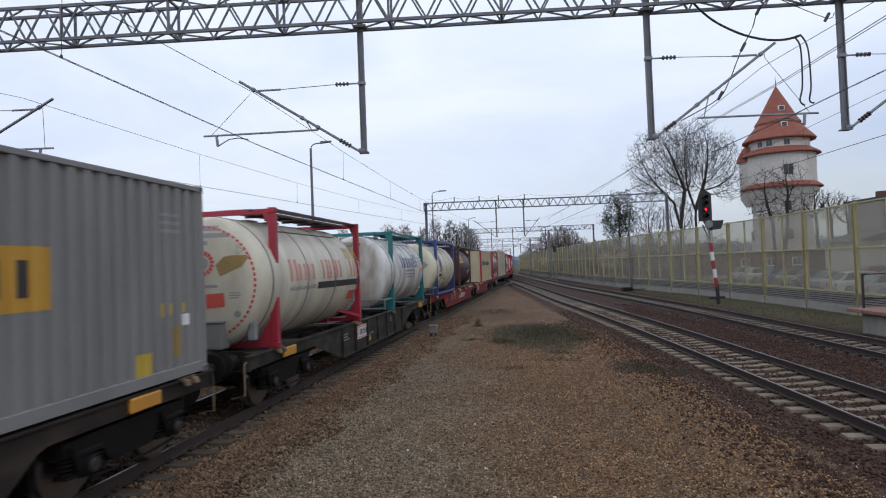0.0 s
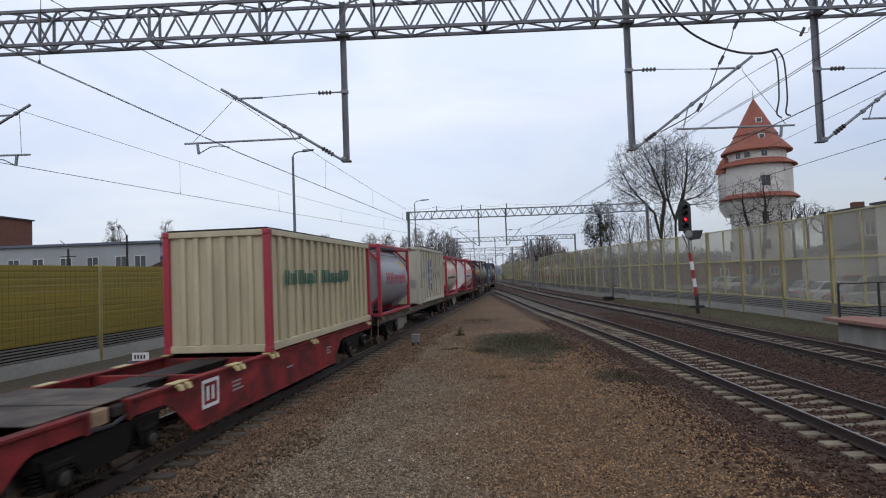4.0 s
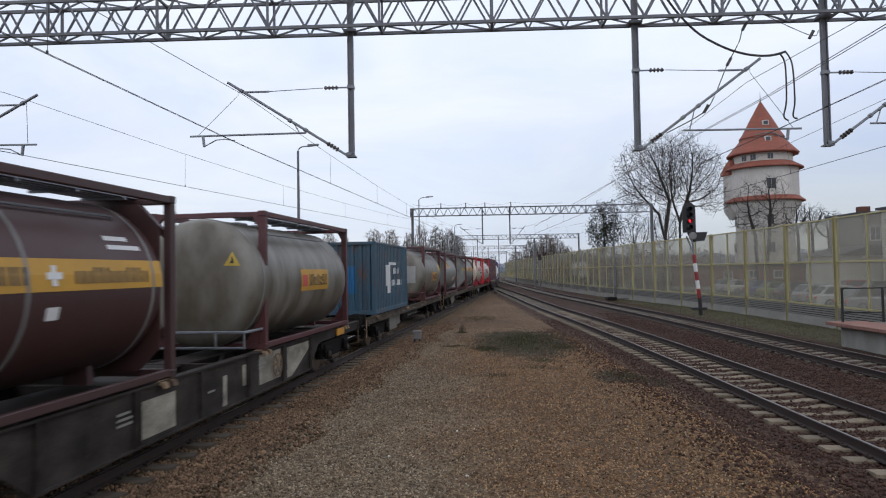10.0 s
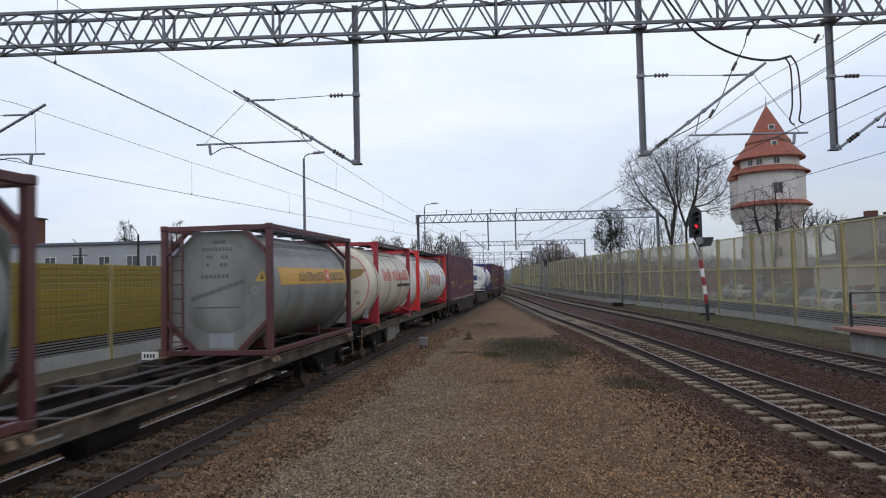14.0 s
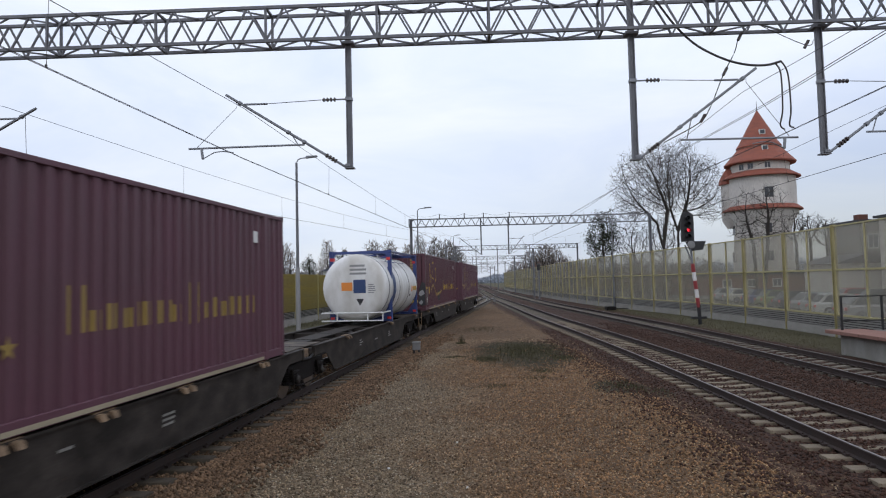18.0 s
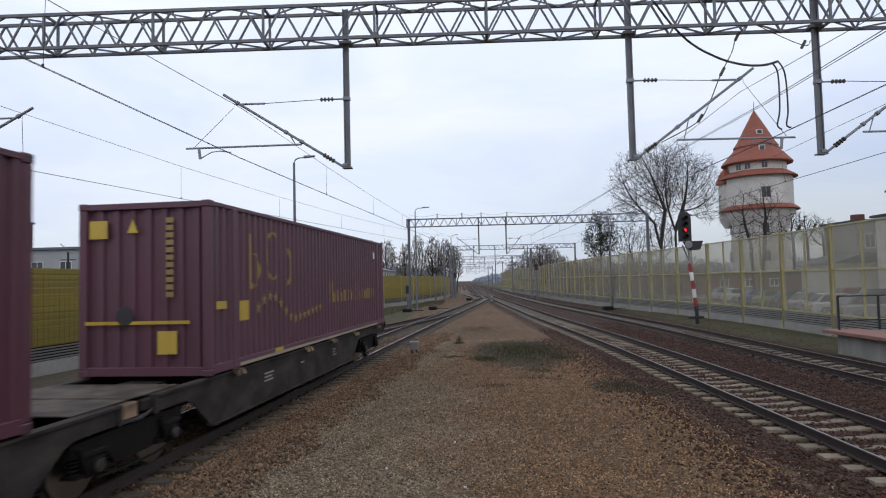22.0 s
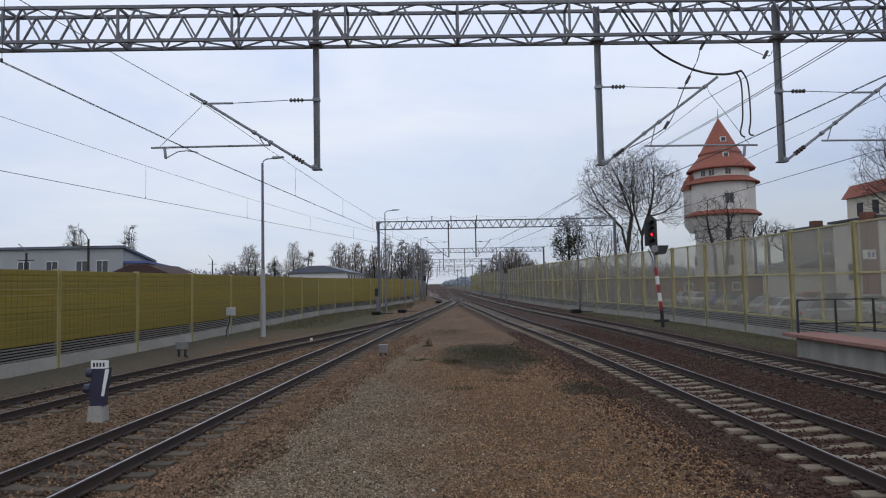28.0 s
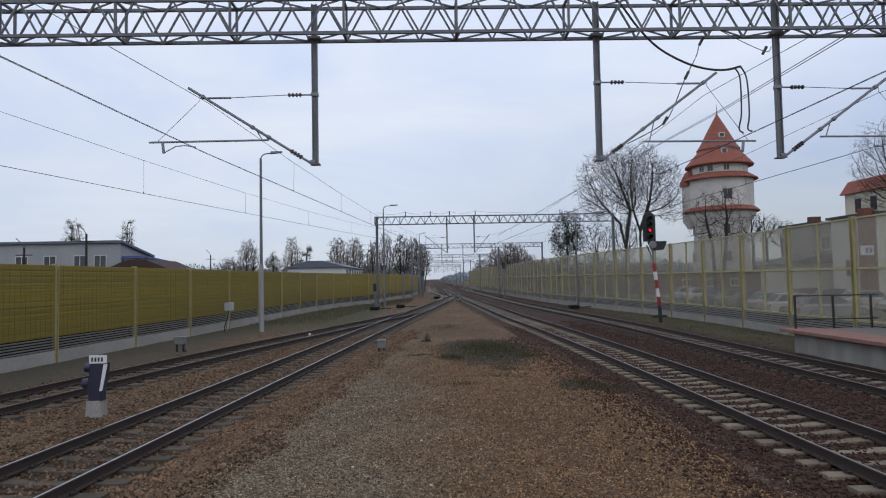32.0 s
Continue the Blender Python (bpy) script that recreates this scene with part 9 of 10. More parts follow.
def grow_tree(stems, goals, step, kill, lift, rng):
    """Branches that grow towards the crown's places and fork where these draw apart: nodes and the parent of each."""
    pos, par = [], []
    for pts in stems:
        last = -1
        for a, b in zip(pts, pts[1:]):
            a, b = np.array(a, float), np.array(b, float)
            n = max(1, int(np.linalg.norm(b - a) / step))
            for k in range(0 if last < 0 else 1, n + 1):
                pos.append(a + (b - a) * k / n + rng.normal(0, step * 0.05, 3) * (k > 0))
                par.append(last)
                last = len(pos) - 1
    left = np.ones(len(goals), bool)
    p = np.array(pos)
    d2 = ((goals[:, None] - p[None]) ** 2).sum(-1)
    near = d2.argmin(1)
    dist = np.sqrt(d2.min(1))
    for _ in range(70):
        if not left.any():
            break
        idx = near[left]
        way = goals[left] - np.array(pos)[idx]
        way /= np.linalg.norm(way, axis=1)[:, None] + 1e-6
        uniq, inv = np.unique(idx, return_inverse=True)
        tot = np.zeros((len(uniq), 3))
        np.add.at(tot, inv.ravel(), way)
        tot += rng.normal(0, 0.25, tot.shape)
        tot[:, 2] += lift * np.linalg.norm(tot, axis=1)
        tot /= np.linalg.norm(tot, axis=1)[:, None] + 1e-6
        fresh = np.array(pos)[uniq] + tot * step
        base = len(pos)
        pos += list(fresh)
        par += [int(u) for u in uniq]
        d = np.sqrt(((goals[:, None] - fresh[None]) ** 2).sum(-1))
        m = d.argmin(1)
        dm = d.min(1)
        upd = dm < dist
        near[upd], dist[upd] = base + m[upd], dm[upd]
        left &= dist > kill
    return np.array(pos), par


def bare_tree(label, x, y, stems, lobes, seed, goals=700, step=0.42, kill=0.55, lift=0.12, trunk_r=0.34, tip_r=0.011, twigs=2, twig_len=0.8, clumps=0, leafy=0, mat="twig"):
    """A leafless tree: tapered trunk and limbs that fork towards a crown of thin twigs; clumps are balls of mistletoe or ivy made of leaf blades."""
    rng = np.random.default_rng(seed)
    rnd = random.Random(seed)
    th = thing("tree", label, "tree", "bare winter trees", at=(x, y, -0.25))
    pos, par = grow_tree(stems, crown_points(lobes, goals, rng), step, kill, lift, rng)
    n = len(pos)
    kids = [[] for _ in range(n)]
    tips = np.zeros(n)
    for i in range(n):
        if par[i] >= 0:
            kids[par[i]].append(i)
    for i in range(n - 1, -1, -1):
        tips[i] = max(1, tips[i])
        if par[i] >= 0:
            tips[par[i]] += tips[i]
    power = math.log(trunk_r / tip_r) / math.log(max(tips.max(), 3))
    rad = tip_r * tips ** power
    trunk, crown, leaf = Geo(), Geo(), Geo()

    def limb(g, ids, seg):
        pts = [Vector(pos[k]) for k in ids]
        v, f = [], []
        for k, q in enumerate(pts):
            d = (pts[min(k + 1, len(pts) - 1)] - pts[max(k - 1, 0)]).normalized()
            a = d.cross(Vector((0.3, 1, 0.1))).normalized()
            b = d.cross(a)
            r = rad[ids[k]] if k else min(rad[ids[0]], rad[ids[1]] * 1.25)
            v += [q + (a * math.cos(2 * math.pi * c / seg) + b * math.sin(2 * math.pi * c / seg)) * r for c in range(seg)]
        for k in range(len(pts) - 1):
            f += [(k * seg + c, k * seg + (c + 1) % seg, (k + 1) * seg + (c + 1) % seg, (k + 1) * seg + c) for c in range(seg)]
        g.add(v, f)
    starts = [(None, i) for i in range(n) if par[i] < 0]
    ends = []
    while starts:
        above, i = starts.pop()
        ids = [i] if above is None else [above, i]
        while kids[ids[-1]]:
            ks = sorted(kids[ids[-1]], key=lambda k: -tips[k])
            starts += [(ids[-1], k) for k in ks[1:]]
            ids.append(ks[0])
        ends.append(ids[-1])
        if len(ids) > 1:
            big = rad[ids[1]] > trunk_r * 0.32
            limb(trunk if big else crown, ids, 7 if big else 3)
    for i in ends:
        d = Vector(pos[i] - pos[par[i]]).normalized() if par[i] >= 0 else Vector((0, 0, 1))
        for _ in range(twigs):
            e = (d + Vector((rnd.gauss(0, 0.45), rnd.gauss(0, 0.45), rnd.gauss(0.15, 0.3)))).normalized() * twig_len * rnd.uniform(0.5, 1.2)
            q = Vector(pos[i])
            crown.tube([q, q + e * 0.5, q + e + Vector((0, 0, 0.06))], tip_r * 0.8, 3, r2=tip_r * 0.45)

    def blades(c, count, spread, size):
        for _ in range(count):
            o = c + Vector((rnd.gauss(0, spread), rnd.gauss(0, spread), rnd.gauss(0, spread)))
            a = Vector((rnd.gauss(0, 1), rnd.gauss(0, 1), rnd.gauss(0, 1))).normalized() * size
            b2 = a.cross(Vector((rnd.gauss(0, 1), rnd.gauss(0, 1), 1))).normalized() * size * 0.45
            leaf.add([o - a, o + b2, o + a, o - b2], [(0, 1, 2, 3)])
    for i in rnd.sample(ends, min(len(ends), clumps)):
        blades(Vector(pos[i]), 120, 0.28, 0.12)
    for _ in range(leafy):
        blades(Vector(pos[rnd.randrange(n)]), 4, 0.25, 0.13)
    part("trunk", trunk, M["bark"], th, smooth=True)
    part("crown", crown, M[mat], th)["kind"] = "stuff"
    if leaf.v:
        part("leaf_clumps", leaf, M["evergreen"], th, "dark evergreen clumps in the crown")["kind"] = "stuff"
    return th


bare_tree("large bare tree with spreading crown by the water tower", 22.9, 75, [[(0, 0, 0), (0.1, 0, 6.2), (-0.5, 0, 9.0)], [(0.1, 0, 6.2), (0.9, 0.5, 10.5)]],
          [(-2.4, 0, 13.6, 3.1, 3.9), (0.2, 0.5, 14.6, 2.8, 3.7), (-3.4, -0.5, 10.8, 2.0, 1.6), (1.0, 1.5, 12.0, 1.8, 2.4)], 11, 4000, 0.36, 0.32, trunk_r=0.21, tip_r=0.011, twigs=4, twig_len=0.95)
bare_tree("large bare tree with forked trunk by the water tower", 25.3, 77, [[(0, 0, 0), (0.1, 0, 8.2), (-0.6, 0, 10.5)], [(0.1, 0, 8.2), (1.2, 0.3, 11.0)]],
          [(0.6, 0, 14.6, 2.6, 4.1), (3.0, 0.5, 13.6, 2.7, 3.7), (4.0, -0.6, 10.6, 1.9, 1.7), (-0.8, 1.0, 12.6, 1.7, 2.6)], 12, 3800, 0.36, 0.32, trunk_r=0.22, tip_r=0.011, twigs=4, twig_len=0.95)
bare_tree("dense dark bare tree with ivy clumps", 18.1, 84, [[(0, 0, 0), (0, 0, 5.2)], [(0.4, 0, 0), (0.8, 0, 5.0)]],
          [(-0.4, 0, 8.0, 1.8, 3.4), (0.9, 0, 8.6, 1.5, 3.2)], 13, 1100, 0.36, 0.36, trunk_r=0.17, tip_r=0.013, clumps=10, leafy=650)
bare_tree("bare pollarded tree with two stems before the water tower", 31.2, 70, [[(0, 0, 0), (-0.2, 0, 6.0), (-0.8, 0, 8.6)], [(0.6, 0, 0), (1.3, 0, 6.2), (1.5, 0, 9.0)]],
          [(-0.6, 0, 9.8, 1.7, 2.0), (1.7, 0, 10.4, 1.8, 2.1), (0.4, 0, 7.6, 2.9, 1.5)], 14, 900, 0.36, 0.36, trunk_r=0.18, tip_r=0.016, twigs=3)
bare_tree("tall bare tree beside the tenement house", 54.6, 72, [[(0, 0, 0), (0, 0, 8.0), (-0.8, 0, 11.0)], [(0, 0, 8.0), (1.0, 0, 11.5)]],
          [(-2.6, 0, 15.0, 3.4, 5.0), (0.8, 0, 16.0, 3.6, 5.2), (-3.8, 0, 11.5, 2.4, 2.2)], 15, 3200, 0.4, 0.38, trunk_r=0.24, tip_r=0.0115, twigs=4, twig_len=1.0)
for k, (x, y, h) in enumerate(((44.6, 88, 11.4), (48.6, 92, 11.6), (51.4, 93, 10.8))):
    bare_tree("small pollarded bare tree in the car park", x, y, [[(0, 0, 0), (0, 0, h * 0.62)]], [(0, 0, h * 0.84, 2.1, 1.5), (-0.9, 0, h * 0.72, 1.5, 1.2)], 16 + k, 520, 0.36, 0.36, 0.2, 0.2, 0.02, 2, 0.5)
bare_tree("bare tree behind the transparent wall", 24.2, 92, [[(0, 0, 0), (0, 0, 4.5)]], [(0, 0, 7.6, 2.7, 3.0), (-1.6, 0, 6.4, 1.6, 1.6)], 18, 1100, 0.4, 0.38, trunk_r=0.16, tip_r=0.017, twigs=3)
bare_tree("slender bare tree behind the transparent wall", 29.5, 96, [[(0, 0, 0), (0, 0, 4.5)]], [(0, 0, 8.4, 2.4, 3.4)], 19, 1000, 0.4, 0.38, trunk_r=0.16, tip_r=0.017, twigs=3)


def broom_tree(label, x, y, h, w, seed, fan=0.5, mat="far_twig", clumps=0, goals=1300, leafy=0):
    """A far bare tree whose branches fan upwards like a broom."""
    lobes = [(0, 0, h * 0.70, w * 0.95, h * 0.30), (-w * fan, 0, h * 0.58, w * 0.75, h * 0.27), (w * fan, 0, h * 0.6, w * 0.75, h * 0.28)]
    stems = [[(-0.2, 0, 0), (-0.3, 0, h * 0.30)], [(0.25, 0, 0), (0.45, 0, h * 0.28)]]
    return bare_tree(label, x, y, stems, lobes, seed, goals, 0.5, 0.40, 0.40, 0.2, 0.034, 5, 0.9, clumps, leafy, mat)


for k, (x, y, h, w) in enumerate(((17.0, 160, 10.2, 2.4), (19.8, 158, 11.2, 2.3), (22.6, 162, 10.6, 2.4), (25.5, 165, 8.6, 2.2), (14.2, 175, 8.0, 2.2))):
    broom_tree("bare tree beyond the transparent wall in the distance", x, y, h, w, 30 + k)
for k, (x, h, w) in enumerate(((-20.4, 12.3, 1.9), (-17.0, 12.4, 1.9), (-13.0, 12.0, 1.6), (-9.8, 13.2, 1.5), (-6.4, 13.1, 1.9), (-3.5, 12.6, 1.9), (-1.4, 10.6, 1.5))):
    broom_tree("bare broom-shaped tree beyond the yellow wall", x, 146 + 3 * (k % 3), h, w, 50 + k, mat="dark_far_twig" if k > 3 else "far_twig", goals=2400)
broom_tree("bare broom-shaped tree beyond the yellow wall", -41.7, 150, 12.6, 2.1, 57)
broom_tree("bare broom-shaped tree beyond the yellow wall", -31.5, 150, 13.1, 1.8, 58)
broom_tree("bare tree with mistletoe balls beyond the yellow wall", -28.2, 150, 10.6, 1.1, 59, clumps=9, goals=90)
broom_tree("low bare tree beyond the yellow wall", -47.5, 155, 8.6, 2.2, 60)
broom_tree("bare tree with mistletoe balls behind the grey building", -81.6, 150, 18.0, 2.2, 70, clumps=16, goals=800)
bare_tree("slim bare poplar behind the grey building", -69.4, 150, [[(0, 0, 0), (0, 0, 9.0)]], [(-0.6, 0, 13.0, 0.9, 4.0), (0.5, 0, 13.4, 0.9, 4.2)], 71, 700, 0.5, 0.42, 0.9, 0.2, 0.027, 4, 1.0, mat="far_twig")
bare_tree("dark conifer-like tree beyond the yellow wall", -36.0, 150, [[(0, 0, 0), (0, 0, 9.4)]], [(0, 0, 7.4, 2.0, 1.6), (0, 0, 8.6, 1.0, 1.2)], 72, 120, 0.5, 0.5, -0.1, 0.16, 0.03, 1, 0.6, 0, 420)


def telegraph_pole(x, y, h, label):
    th = thing("utility_pole", label, "utility pole", "utility poles", at=(x, y, -0.3))
    part("pole", Geo().tube([(0, 0, 0), (0, 0, h)], 0.16, 8, r2=0.11), M["bark"], th)
    part("cross_arm", Geo().box(-0.9, 0.9, -0.05, 0.05, h - 0.9, h - 0.8), M["bark"], th)
    part("lamp_arm", Geo().tube([(0, 0, h - 0.2), (-0.3, 0, h + 0.5), (-0.9, 0, h + 1.0)], 0.05, 6), M["mast_steel"], th)


telegraph_pole(-38.0, 72.5, 8.7, "dark utility pole with a curved lamp arm")
telegraph_pole(-44.8, 72.5, 7.3, "dark utility pole before the grey building")
telegraph_pole(-43.6, 130, 8.6, "distant utility pole with cross-arm")


def woods(name, label, trees, colour, seed, blade=0.5):
    """Far trees as loose puffs of twig-sized blades over thin trunks: (x, y, height, width)."""
    rnd = random.Random(seed)
    g = Geo()
    for x, y, h, w in trees:
        g.tube([(x, y, -0.5), (x, y, h * 0.6)], 0.12, 3, r2=0.05)
        for _ in range(110):
            q = Vector((rnd.gauss(0, 1), rnd.gauss(0, 1), rnd.gauss(0, 1))).normalized() * rnd.uniform(0.35, 1) ** 0.6
            c = Vector((x + q.x * w, y + q.y * w, h * 0.47 + q.z * h * 0.52))
            a = Vector((rnd.gauss(0, 0.5), rnd.gauss(0, 0.5), rnd.gauss(0.5, 0.6))).normalized() * blade * rnd.uniform(0.5, 1.3)
            b2 = a.cross(Vector((rnd.gauss(0, 1), rnd.gauss(0, 1), 0.2))).normalized() * blade * 0.3
            g.add([c - a, c + b2, c + a, c - b2], [(0, 1, 2, 3)])
    # one colour per belt; for the farthest belts it includes the distance haze
    o = part(name, g, surf(name + "_twig_and_haze_tone", colour, 1.0, 0, tuple(c * 0.75 for c in colour), 0.05, 0.6, 0.6, 0.0, island=0.3), None)
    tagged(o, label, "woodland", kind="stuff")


def tree_belts():
    rnd = random.Random(8)
    near = [(rnd.uniform(21, 60), rnd.uniform(190, 260), rnd.uniform(6, 9.5), rnd.uniform(2, 4)) for _ in range(60)]
    near += [(rnd.uniform(-90, -6), rnd.uniform(190, 270), rnd.uniform(6, 10.5), rnd.uniform(2, 4)) for _ in range(80)]
    woods("brown_tree_belt", "brown-grey belt of bare trees in the middle distance", near, (0.15, 0.138, 0.128), 1)
    shrubs = []
    for _ in range(150):
        y = rnd.uniform(76, 118)
        x = y * rnd.uniform(0.13, 0.37)
        if x > spline(WALL_RIGHT, y) + 3:
            shrubs.append((x, y, rnd.uniform(3.6, 6.4), rnd.uniform(1.1, 2.0)))
    woods("shrub_belt", "tangled brown bare shrubs behind the transparent wall", shrubs, (0.105, 0.088, 0.068), 4, 0.22)
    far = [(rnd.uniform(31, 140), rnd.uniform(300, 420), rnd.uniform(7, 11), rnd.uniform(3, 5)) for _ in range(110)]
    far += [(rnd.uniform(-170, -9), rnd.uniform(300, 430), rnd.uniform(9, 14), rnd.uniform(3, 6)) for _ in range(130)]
    # pale blue-grey instead of bark brown: air haze mixed into the colour
    woods("grey_tree_belt", "grey belt of distant trees with haze in their colour", far, (0.23, 0.245, 0.27), 2, 1.0)
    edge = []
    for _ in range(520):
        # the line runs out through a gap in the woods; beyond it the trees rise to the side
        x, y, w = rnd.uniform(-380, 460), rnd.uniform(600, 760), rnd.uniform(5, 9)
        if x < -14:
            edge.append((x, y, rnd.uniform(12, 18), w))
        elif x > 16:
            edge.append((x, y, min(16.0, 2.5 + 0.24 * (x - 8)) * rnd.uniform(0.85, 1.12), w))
    # the blue-grey is painted haze, strongest on this last line of trees
    woods("far_woods", "woodland along the horizon, coloured blue-grey for haze", edge, (0.34, 0.375, 0.43), 3, 1.8)


tree_belts()


# ---------------------------------------------------------------- ballast, gravel, weeds
M["ballast"] = surf("reddish_ballast_stone", (0.178, 0.110, 0.064), 0.9, 0, (0.058, 0.035, 0.021), 3, 0.6, 40, 0.3, island=0.6)
M["dark_ballast"] = surf("dark_brown_ballast_stone", (0.066, 0.033, 0.022), 0.9, 0, (0.035, 0.019, 0.013), 3, 0.6, 40, 0.3, island=0.4)
M["gravel"] = surf("grey_brown_gravel_stone", (0.262, 0.196, 0.127), 0.9, 0, (0.10, 0.07, 0.042), 3, 0.6, 40, 0.3, island=0.75)
M["weed"] = surf("dry_dark_weeds", (0.075, 0.07, 0.035), 0.95, 0, (0.05, 0.045, 0.025), 3, 0.6, 20, 0.0, island=0.4)


def rust_dust(m, tint):
    """Orange-brown dust over the stones towards the brown rails."""
    t = m.node_tree
    b = t.nodes["Principled BSDF"]
    src = b.inputs["Base Color"].links[0].from_socket
    tc = t.nodes.new("ShaderNodeTexCoord")
    sp = t.nodes.new("ShaderNodeSeparateXYZ")
    t.links.new(tc.outputs["Object"], sp.inputs["Vector"])
    n = t.nodes.new("ShaderNodeTexNoise")
    n.inputs["Scale"].default_value, n.inputs["Detail"].default_value = 0.35, 5
    t.links.new(tc.outputs["Object"], n.inputs["Vector"])

    def node(op, a, c):
        x = t.nodes.new("ShaderNodeMath")
        x.operation = op
        for i, v in enumerate((a, c)):
            if isinstance(v, (int, float)):
                x.inputs[i].default_value = v
            else:
                t.links.new(v, x.inputs[i])
        return x.outputs[0]
    side = node("ADD", node("ADD", sp.outputs["X"], node("MULTIPLY", n.outputs["Fac"], 5.0)), node("MULTIPLY", sp.outputs["Y"], 0.055))
    mr = t.nodes.new("ShaderNodeMapRange")
    mr.inputs["From Min"].default_value, mr.inputs["From Max"].default_value = 1.7, 4.4
    t.links.new(side, mr.inputs["Value"])
    mx = t.nodes.new("ShaderNodeMix")
    mx.data_type, mx.blend_type = "RGBA", "MULTIPLY"
    t.links.new(mr.outputs["Result"], mx.inputs["Factor"])
    t.links.new(src, mx.inputs["A"])
    mx.inputs["B"].default_value = (*tint, 1)
    t.links.new(mx.outputs["Result"], b.inputs["Base Color"])


rust_dust(M["gravel"], (1.02, 0.78, 0.60))
M["pale_gravel"] = surf("pale_gravel_stone", (0.40, 0.35, 0.27), 0.85, 0, (0.24, 0.20, 0.15), 3, 0.6, 40, 0.3, island=0.4)
rust_dust(M["pale_gravel"], (1.05, 0.88, 0.68))


def stones(name, label, places, size, mat, seed, lift=0.25):
    """Many small broken stones as one mesh; places: arrays x, y, z."""
    rng = np.random.default_rng(seed)
    x, y, z = places
    n = len(x)
    base = np.array([(1, 0, 0), (0, 1, 0), (-1, 0, 0), (0, -1, 0), (0, 0, 0.8), (0, 0, -0.6)], float)
    s = size * rng.uniform(0.55, 1.35, (n, 1, 1)) * rng.uniform(0.6, 1.2, (n, 6, 1))
    a = rng.uniform(0, 2 * math.pi, n)
    v = base[None] * s
    c, sn = np.cos(a)[:, None], np.sin(a)[:, None]
    vx, vy = v[:, :, 0] * c - v[:, :, 1] * sn, v[:, :, 0] * sn + v[:, :, 1] * c
    vz = v[:, :, 2] + vx * rng.uniform(-0.6, 0.6, (n, 1)) + vy * rng.uniform(-0.6, 0.6, (n, 1))
    co = np.stack([vx + x[:, None], vy + y[:, None], vz + z[:, None] + size * lift], -1).reshape(-1, 3)
    tri = np.array([(0, 1, 4), (1, 2, 4), (2, 3, 4), (3, 0, 4), (1, 0, 5), (2, 1, 5), (3, 2, 5), (0, 3, 5)])
    f = (tri[None] + (np.arange(n) * 6)[:, None, None]).reshape(-1, 3)
    me = bpy.data.meshes.new(name)
    me.vertices.add(len(co))
    me.vertices.foreach_set("co", co.ravel())
    me.loops.add(f.size)
    me.loops.foreach_set("vertex_index", f.ravel().astype(np.int32))
    me.polygons.add(len(f))
    me.polygons.foreach_set("loop_start", np.arange(0, f.size, 3, dtype=np.int32))
    me.update(calc_edges=True)
    me.validate()
    me.materials.append(mat)
    return tagged(part(name, me, None, None), label, "stones", kind="stuff")


def along(knots, count, y0, y1, lo, hi, rng, power=1.6):
    """Places scattered beside a track, thicker towards the near end; lo, hi: offset from its centre line."""
    y = y0 + (y1 - y0) * rng.uniform(0, 1, count) ** power
    ys = np.linspace(y0, y1, 200)
    xs = np.array([spline(knots, q) for q in ys])
    x = np.interp(y, ys, xs) + rng.uniform(lo, hi, count)
    return x, y


def heights(x, y):
    return np.array([ground_height(a, b) for a, b in zip(x, y)])


def thin(x, y, rng):
    """Few loose stones lie where moss and weeds have grown over the gravel."""
    moss = np.minimum(((x - 2.15) * 0.55) ** 2 + ((y - 24.6) * 0.24) ** 2, ((x - 4.1) * 1.1) ** 2 + ((y - 16.6) * 0.9) ** 2)
    keep = rng.uniform(0, 1, len(x)) < np.clip(moss - 0.45, 0.12, 1.0)
    return x[keep], y[keep]


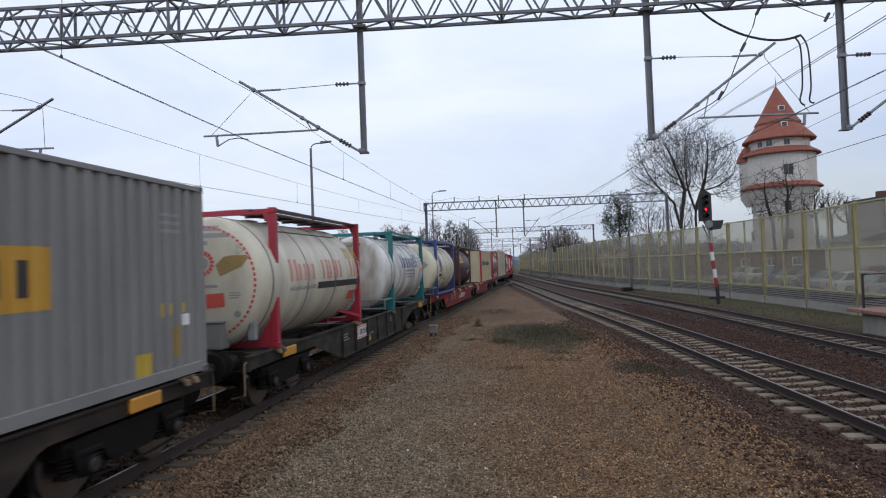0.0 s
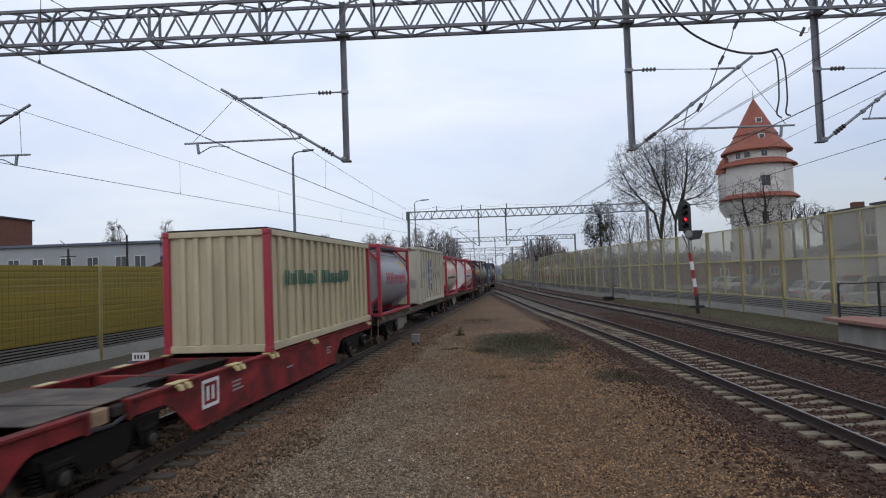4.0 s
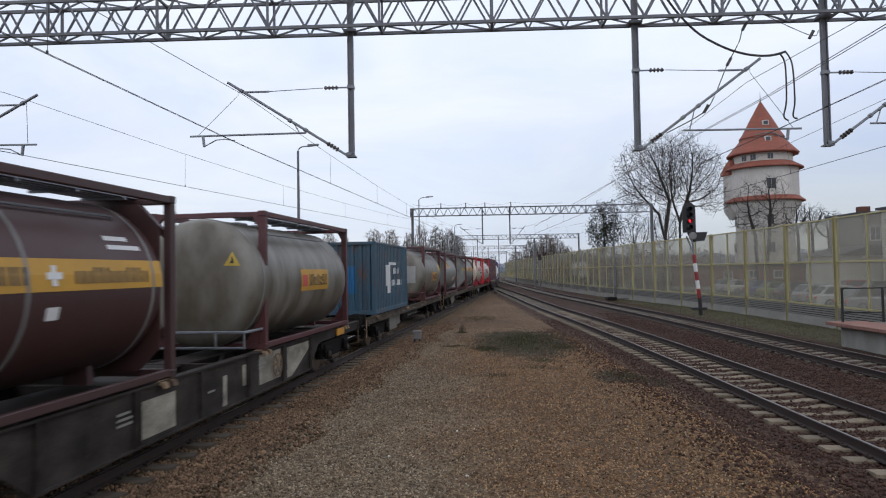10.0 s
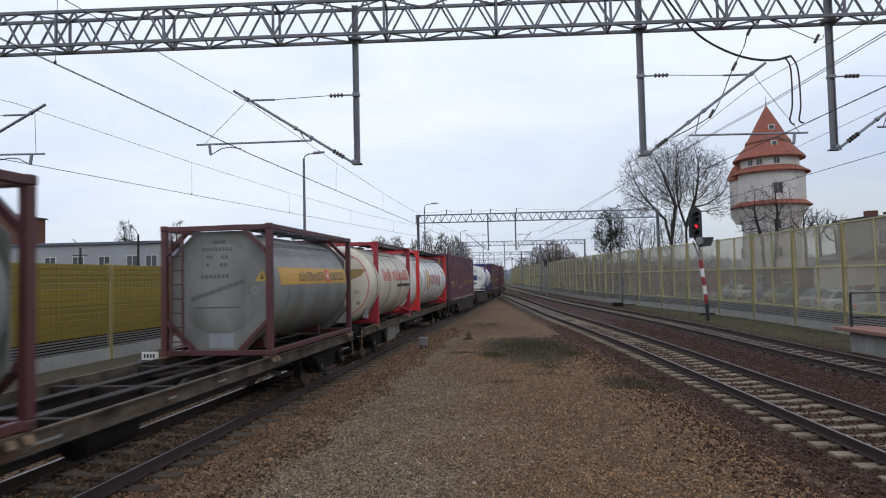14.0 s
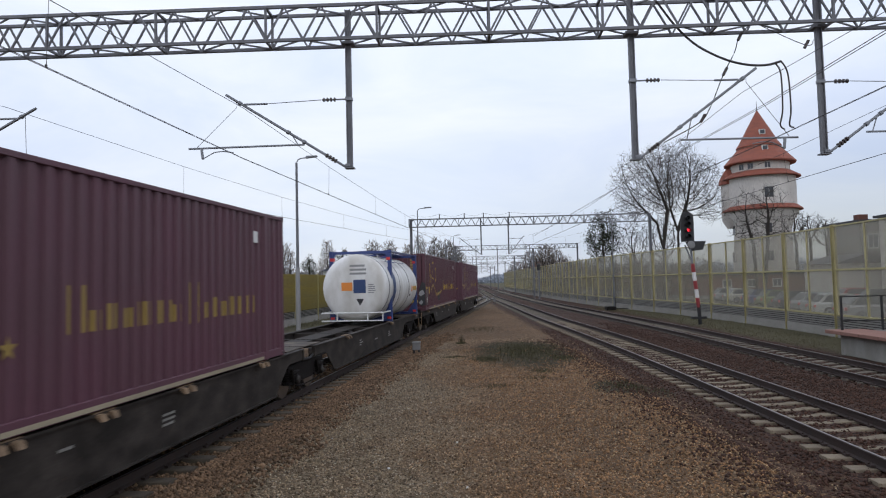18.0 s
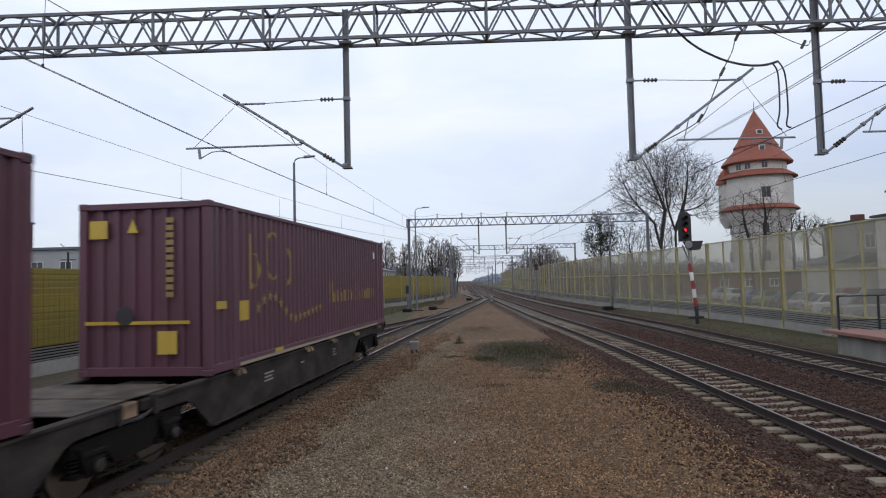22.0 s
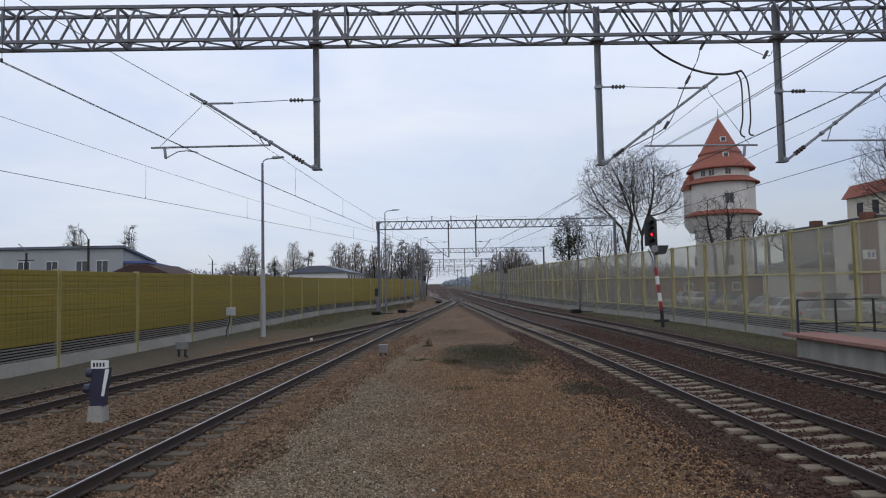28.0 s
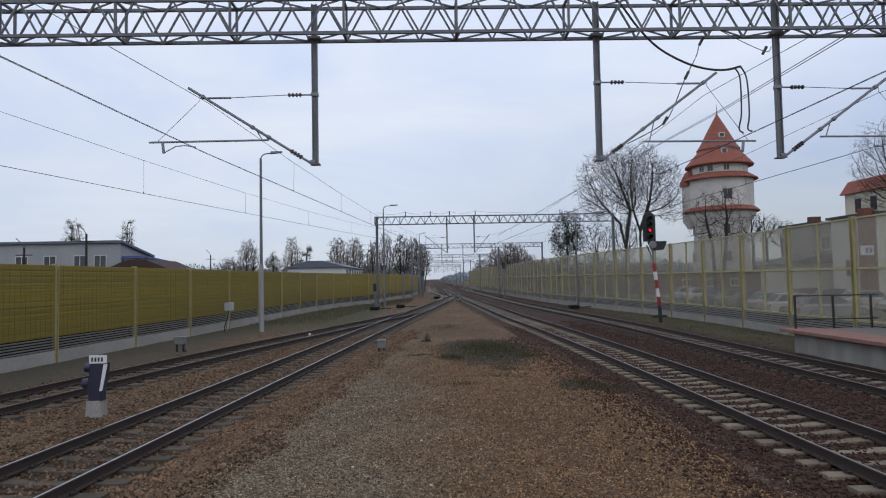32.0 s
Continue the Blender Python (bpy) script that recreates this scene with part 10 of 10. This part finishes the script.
def scatter():
    rng = np.random.default_rng(3)
    x1, y1 = along(TRACK_TRAIN, 15000, 4.0, 36, -2.4, 2.35, rng)
    x2, y2 = along(TRACK_TRAIN, 6000, 5.0, 30, 1.3, 2.45, rng)
    x3, y3 = along(TRACK_FAR_LEFT, 5000, 12, 34, -2.2, 2.4, rng)
    x, y = np.concatenate([x1, x2, x3]), np.concatenate([y1, y2, y3])
    stones("ballast_stones", "reddish-brown broken ballast along the train's track", (x, y, heights(x, y)), 0.040, M["ballast"], 4)
    x, y = along(TRACK_TRAIN, 17000, 4.5, 34, 0.0, 0.25, rng)
    # the shoulder thins out unevenly into the gravel
    x = x + 1.05 + 1.75 * rng.uniform(0, 1, len(x)) ** 1.6 + 0.22 * np.sin(y * 1.9) * np.sin(y * 0.63 + 1.0)
    stones("shoulder_ballast", "coarse rust-brown ballast on the track's shoulder", (x, y, heights(x, y)), 0.036, M["ballast"], 8, 0.35)
    x1, y1 = along(TRACK_RIGHT, 15000, 7.0, 38, -2.3, 2.9, rng)
    x2, y2 = along(TRACK_FAR_RIGHT, 8000, 14, 42, -2.4, 1.9, rng)
    x3, y3 = along(TRACK_RIGHT, 3500, 6.5, 30, -1.0, 0.0, rng)
    x3 = x3 - 1.6 - np.abs(rng.normal(0, 0.55, len(x3)))
    x, y = np.concatenate([x1, x2, x3]), np.concatenate([y1, y2, y3])
    stones("ballast_stones", "dark brown ballast round the concrete sleepers", (x, y, heights(x, y)), 0.036, M["dark_ballast"], 5)
    y = 4.5 + 22 * rng.uniform(0, 1, 60000) ** 1.7
    left = np.array([spline(TRACK_TRAIN, q) for q in np.linspace(4, 27, 60)])
    x0 = np.interp(y, np.linspace(4, 27, 60), left) + 1.75
    x = x0 + (4.75 - x0) * rng.uniform(0, 1, 60000) ** 0.85
    x, y = thin(x, y, rng)
    stones("loose_gravel", "loose grey-brown gravel between the tracks", (x, y, heights(x, y)), 0.020, M["gravel"], 6)
    y = 4.5 + 26 * rng.uniform(0, 1, 15000) ** 1.7
    x0 = np.interp(y, np.linspace(4, 27, 60), left) + 1.6
    x = x0 + (5.0 - x0) * rng.uniform(0, 1, 15000) ** 0.85
    x, y = thin(x, y, rng)
    stones("pale_gravel", "pale stones scattered through the gravel", (x, y, heights(x, y)), 0.015, M["pale_gravel"], 7, 0.5)


scatter()


def weeds():
    rnd = random.Random(9)
    g = Geo()

    def blade(x, y, z, h, lean):
        w = rnd.uniform(0, 2 * math.pi)
        dx, dy = math.cos(w) * lean, math.sin(w) * lean
        px, py = -math.sin(w) * 0.008, math.cos(w) * 0.008
        g.add([(x - px, y - py, z), (x + px, y + py, z), (x + dx * 0.5 + px * 0.7, y + dy * 0.5 + py * 0.7, z + h * 0.7), (x + dx * 0.5 - px * 0.7, y + dy * 0.5 - py * 0.7, z + h * 0.7), (x + dx, y + dy, z + h)],
              [(0, 1, 2, 3), (3, 2, 4)])
    patches = [(2.3, 25.2, 1.5, 3.4, 6500), (0.75, 22.7, 0.45, 0.8, 700), (3.4, 22.9, 0.45, 0.7, 500), (2.3, 19.6, 0.35, 0.5, 260), (-0.45, 23.6, 0.45, 0.35, 240), (-0.2, 28.7, 0.22, 0.4, 220),
               (0.9, 37.0, 1.1, 2.5, 700), (4.2, 16.6, 0.8, 0.9, 700), (0.8, 17.0, 0.5, 0.4, 120), (1.9, 18.2, 0.5, 0.4, 120), (-7.2, 24.0, 0.6, 2.0, 260), (-6.0, 36.0, 0.5, 4.0, 500)]
    for cx, cy, rx, ry, n in patches:
        for _ in range(n):
            x, y = rnd.gauss(cx, rx * 0.5), rnd.gauss(cy, ry * 0.5)
            blade(x, y, ground_height(x, y) - 0.005, rnd.uniform(0.02, 0.085), rnd.uniform(0.01, 0.06))
    for _ in range(40):
        blade(-0.18 + rnd.gauss(0, 0.05), 28.7 + rnd.gauss(0, 0.05), -0.1, rnd.uniform(0.25, 0.5), 0.08)
    o = part("weeds", g, M["weed"], None)
    tagged(o, "low dark weeds and moss tufts in the gravel", "weeds", kind="stuff")
    g2 = Geo()
    rnd2 = random.Random(10)
    for _ in range(14000):
        y = rnd2.uniform(22, 62)
        x = rnd2.uniform(spline(TRACK_FAR_RIGHT, y) + 2.2, spline(WALL_RIGHT, y) - 0.15)
        w, h = rnd2.uniform(0, 2 * math.pi), rnd2.uniform(0.02, 0.10)
        dx, dy = math.cos(w), math.sin(w)
        z = BED - 0.01
        g2.add([(x - dy * 0.012, y + dx * 0.012, z), (x + dy * 0.012, y - dx * 0.012, z), (x + dx * 0.05, y + dy * 0.05, z + h)], [(0, 1, 2)])
    for _ in range(8000):
        y = rnd2.uniform(44, 95)
        x = rnd2.uniform(spline(WALL_LEFT, y) + 0.15, min(spline(WALL_LEFT, y) + 5.0, spline(TRACK_FAR_LEFT, min(y, 58)) - 1.6))
        w, h = rnd2.uniform(0, 2 * math.pi), rnd2.uniform(0.05, 0.25)
        dx, dy = math.cos(w), math.sin(w)
        g2.add([(x - dy * 0.015, y + dx * 0.015, BED - 0.01), (x + dy * 0.015, y - dx * 0.015, BED - 0.01), (x + dx * 0.06, y + dy * 0.06, BED + h)], [(0, 1, 2)])
    o = part("verge_grass", g2, surf("dull_verge_grass", (0.125, 0.112, 0.062), 0.95, 0, (0.06, 0.055, 0.03), 0.6, 0.6, 10, 0.0, island=0.4), None)
    tagged(o, "dull green and straw grass along the noise walls", "grass", kind="stuff")


weeds()


def litter():
    rnd = random.Random(21)
    g = Geo()
    for _ in range(22):
        x, y = rnd.uniform(-4.5, 4.5), rnd.uniform(6, 30)
        s = rnd.uniform(0.010, 0.022)
        z = ground_height(x, y)
        g.box(x - s, x + s, y - s * 0.7, y + s * 0.7, z, z + s, 0, s * 0.3)
    tagged(part("pale_stones", g, M["white"], None), "scattered pale stones and litter on the gravel", "stones", kind="stuff")


litter()


def marker_peg():
    th = thing("marker_peg", "small orange and white marker peg by the rail", "marker", at=(-6.1, 33.0, -0.2))
    part("stem", Geo().box(-0.05, 0.05, -0.05, 0.05, 0, 0.16), M["orange"], th)
    part("cap", Geo().box(-0.055, 0.055, -0.055, 0.055, 0.16, 0.26), M["white"], th)


marker_peg()


M["grey_sleeper"] = surf("grey_concrete_sleeper", (0.165, 0.145, 0.115), 0.9, 0, (0.09, 0.075, 0.06), 6, 0.7, 50, 0.4, (1, 1, 1), (0.10, 0.06, 0.04), 0.25, 0, 0.18)


def sleepers():
    """Sleepers lie 0.6 m apart; the near ones are pieces of their own, the far ones are joined."""
    new_s, old_s, buried_s = sleeper_mesh(M["sleeper"], 1.2), sleeper_mesh(M["old_sleeper"]), sleeper_mesh(M["grey_sleeper"], 0.90)
    clip = clip_mesh()
    clip_me = clip.mesh("rail_clips", M["rail_side"])
    near = (48, 48, 46, 46, 0)
    start = (-2.0, -2.0, -2.0, 8.0, 85)
    for i, (th, knots, y0, y1) in enumerate(TRACKS):
        me = old_s if i in (0, 3) else buried_s if i == 2 else new_s
        far = Geo()
        y = start[i]
        src = [v.co.copy() for v in me.vertices]
        fs = [tuple(p.vertices) for p in me.polygons]
        while y < min(y1, 190):
            m = pose(spline(knots, y), y, -0.172, 0, 0, bearing(knots, y))
            if y < start[i] + near[i] * 0.98:
                o = part("sleeper", me, None, th)
                o.matrix_basis = m
                if y < 30:
                    part("rail_clips", clip_me, None, o)
            else:
                far.add([m @ v for v in src], fs)
            y += 0.62
        if far.v:
            o = part("far_sleepers", far, M["old_sleeper"] if i in (0, 3) else M["grey_sleeper"], th)
            o["kind"] = "stuff"


sleepers()


# ---------------------------------------------------------------- what moves
def motions():
    """The train rolls by at one speed along its track; wheels turn with it."""
    times = [0.0 + 1.0 * k for k in range(33)]
    for th, y in TRAIN:
        rows = []
        for t in times:
            yy = y - SPEED * t
            rows.append((t, pose(spline(TRACK_TRAIN, yy), yy, 0.0, 0, 0, bearing(TRACK_TRAIN, yy))))
        walk(th, rows)
    step = 1 / 15
    turn = math.degrees(SPEED * step / 0.46)
    for w, dy in WHEELS:
        walk(w, [(k * step, pose(0, dy, 0.46, k * turn)) for k in range(481)])


motions()
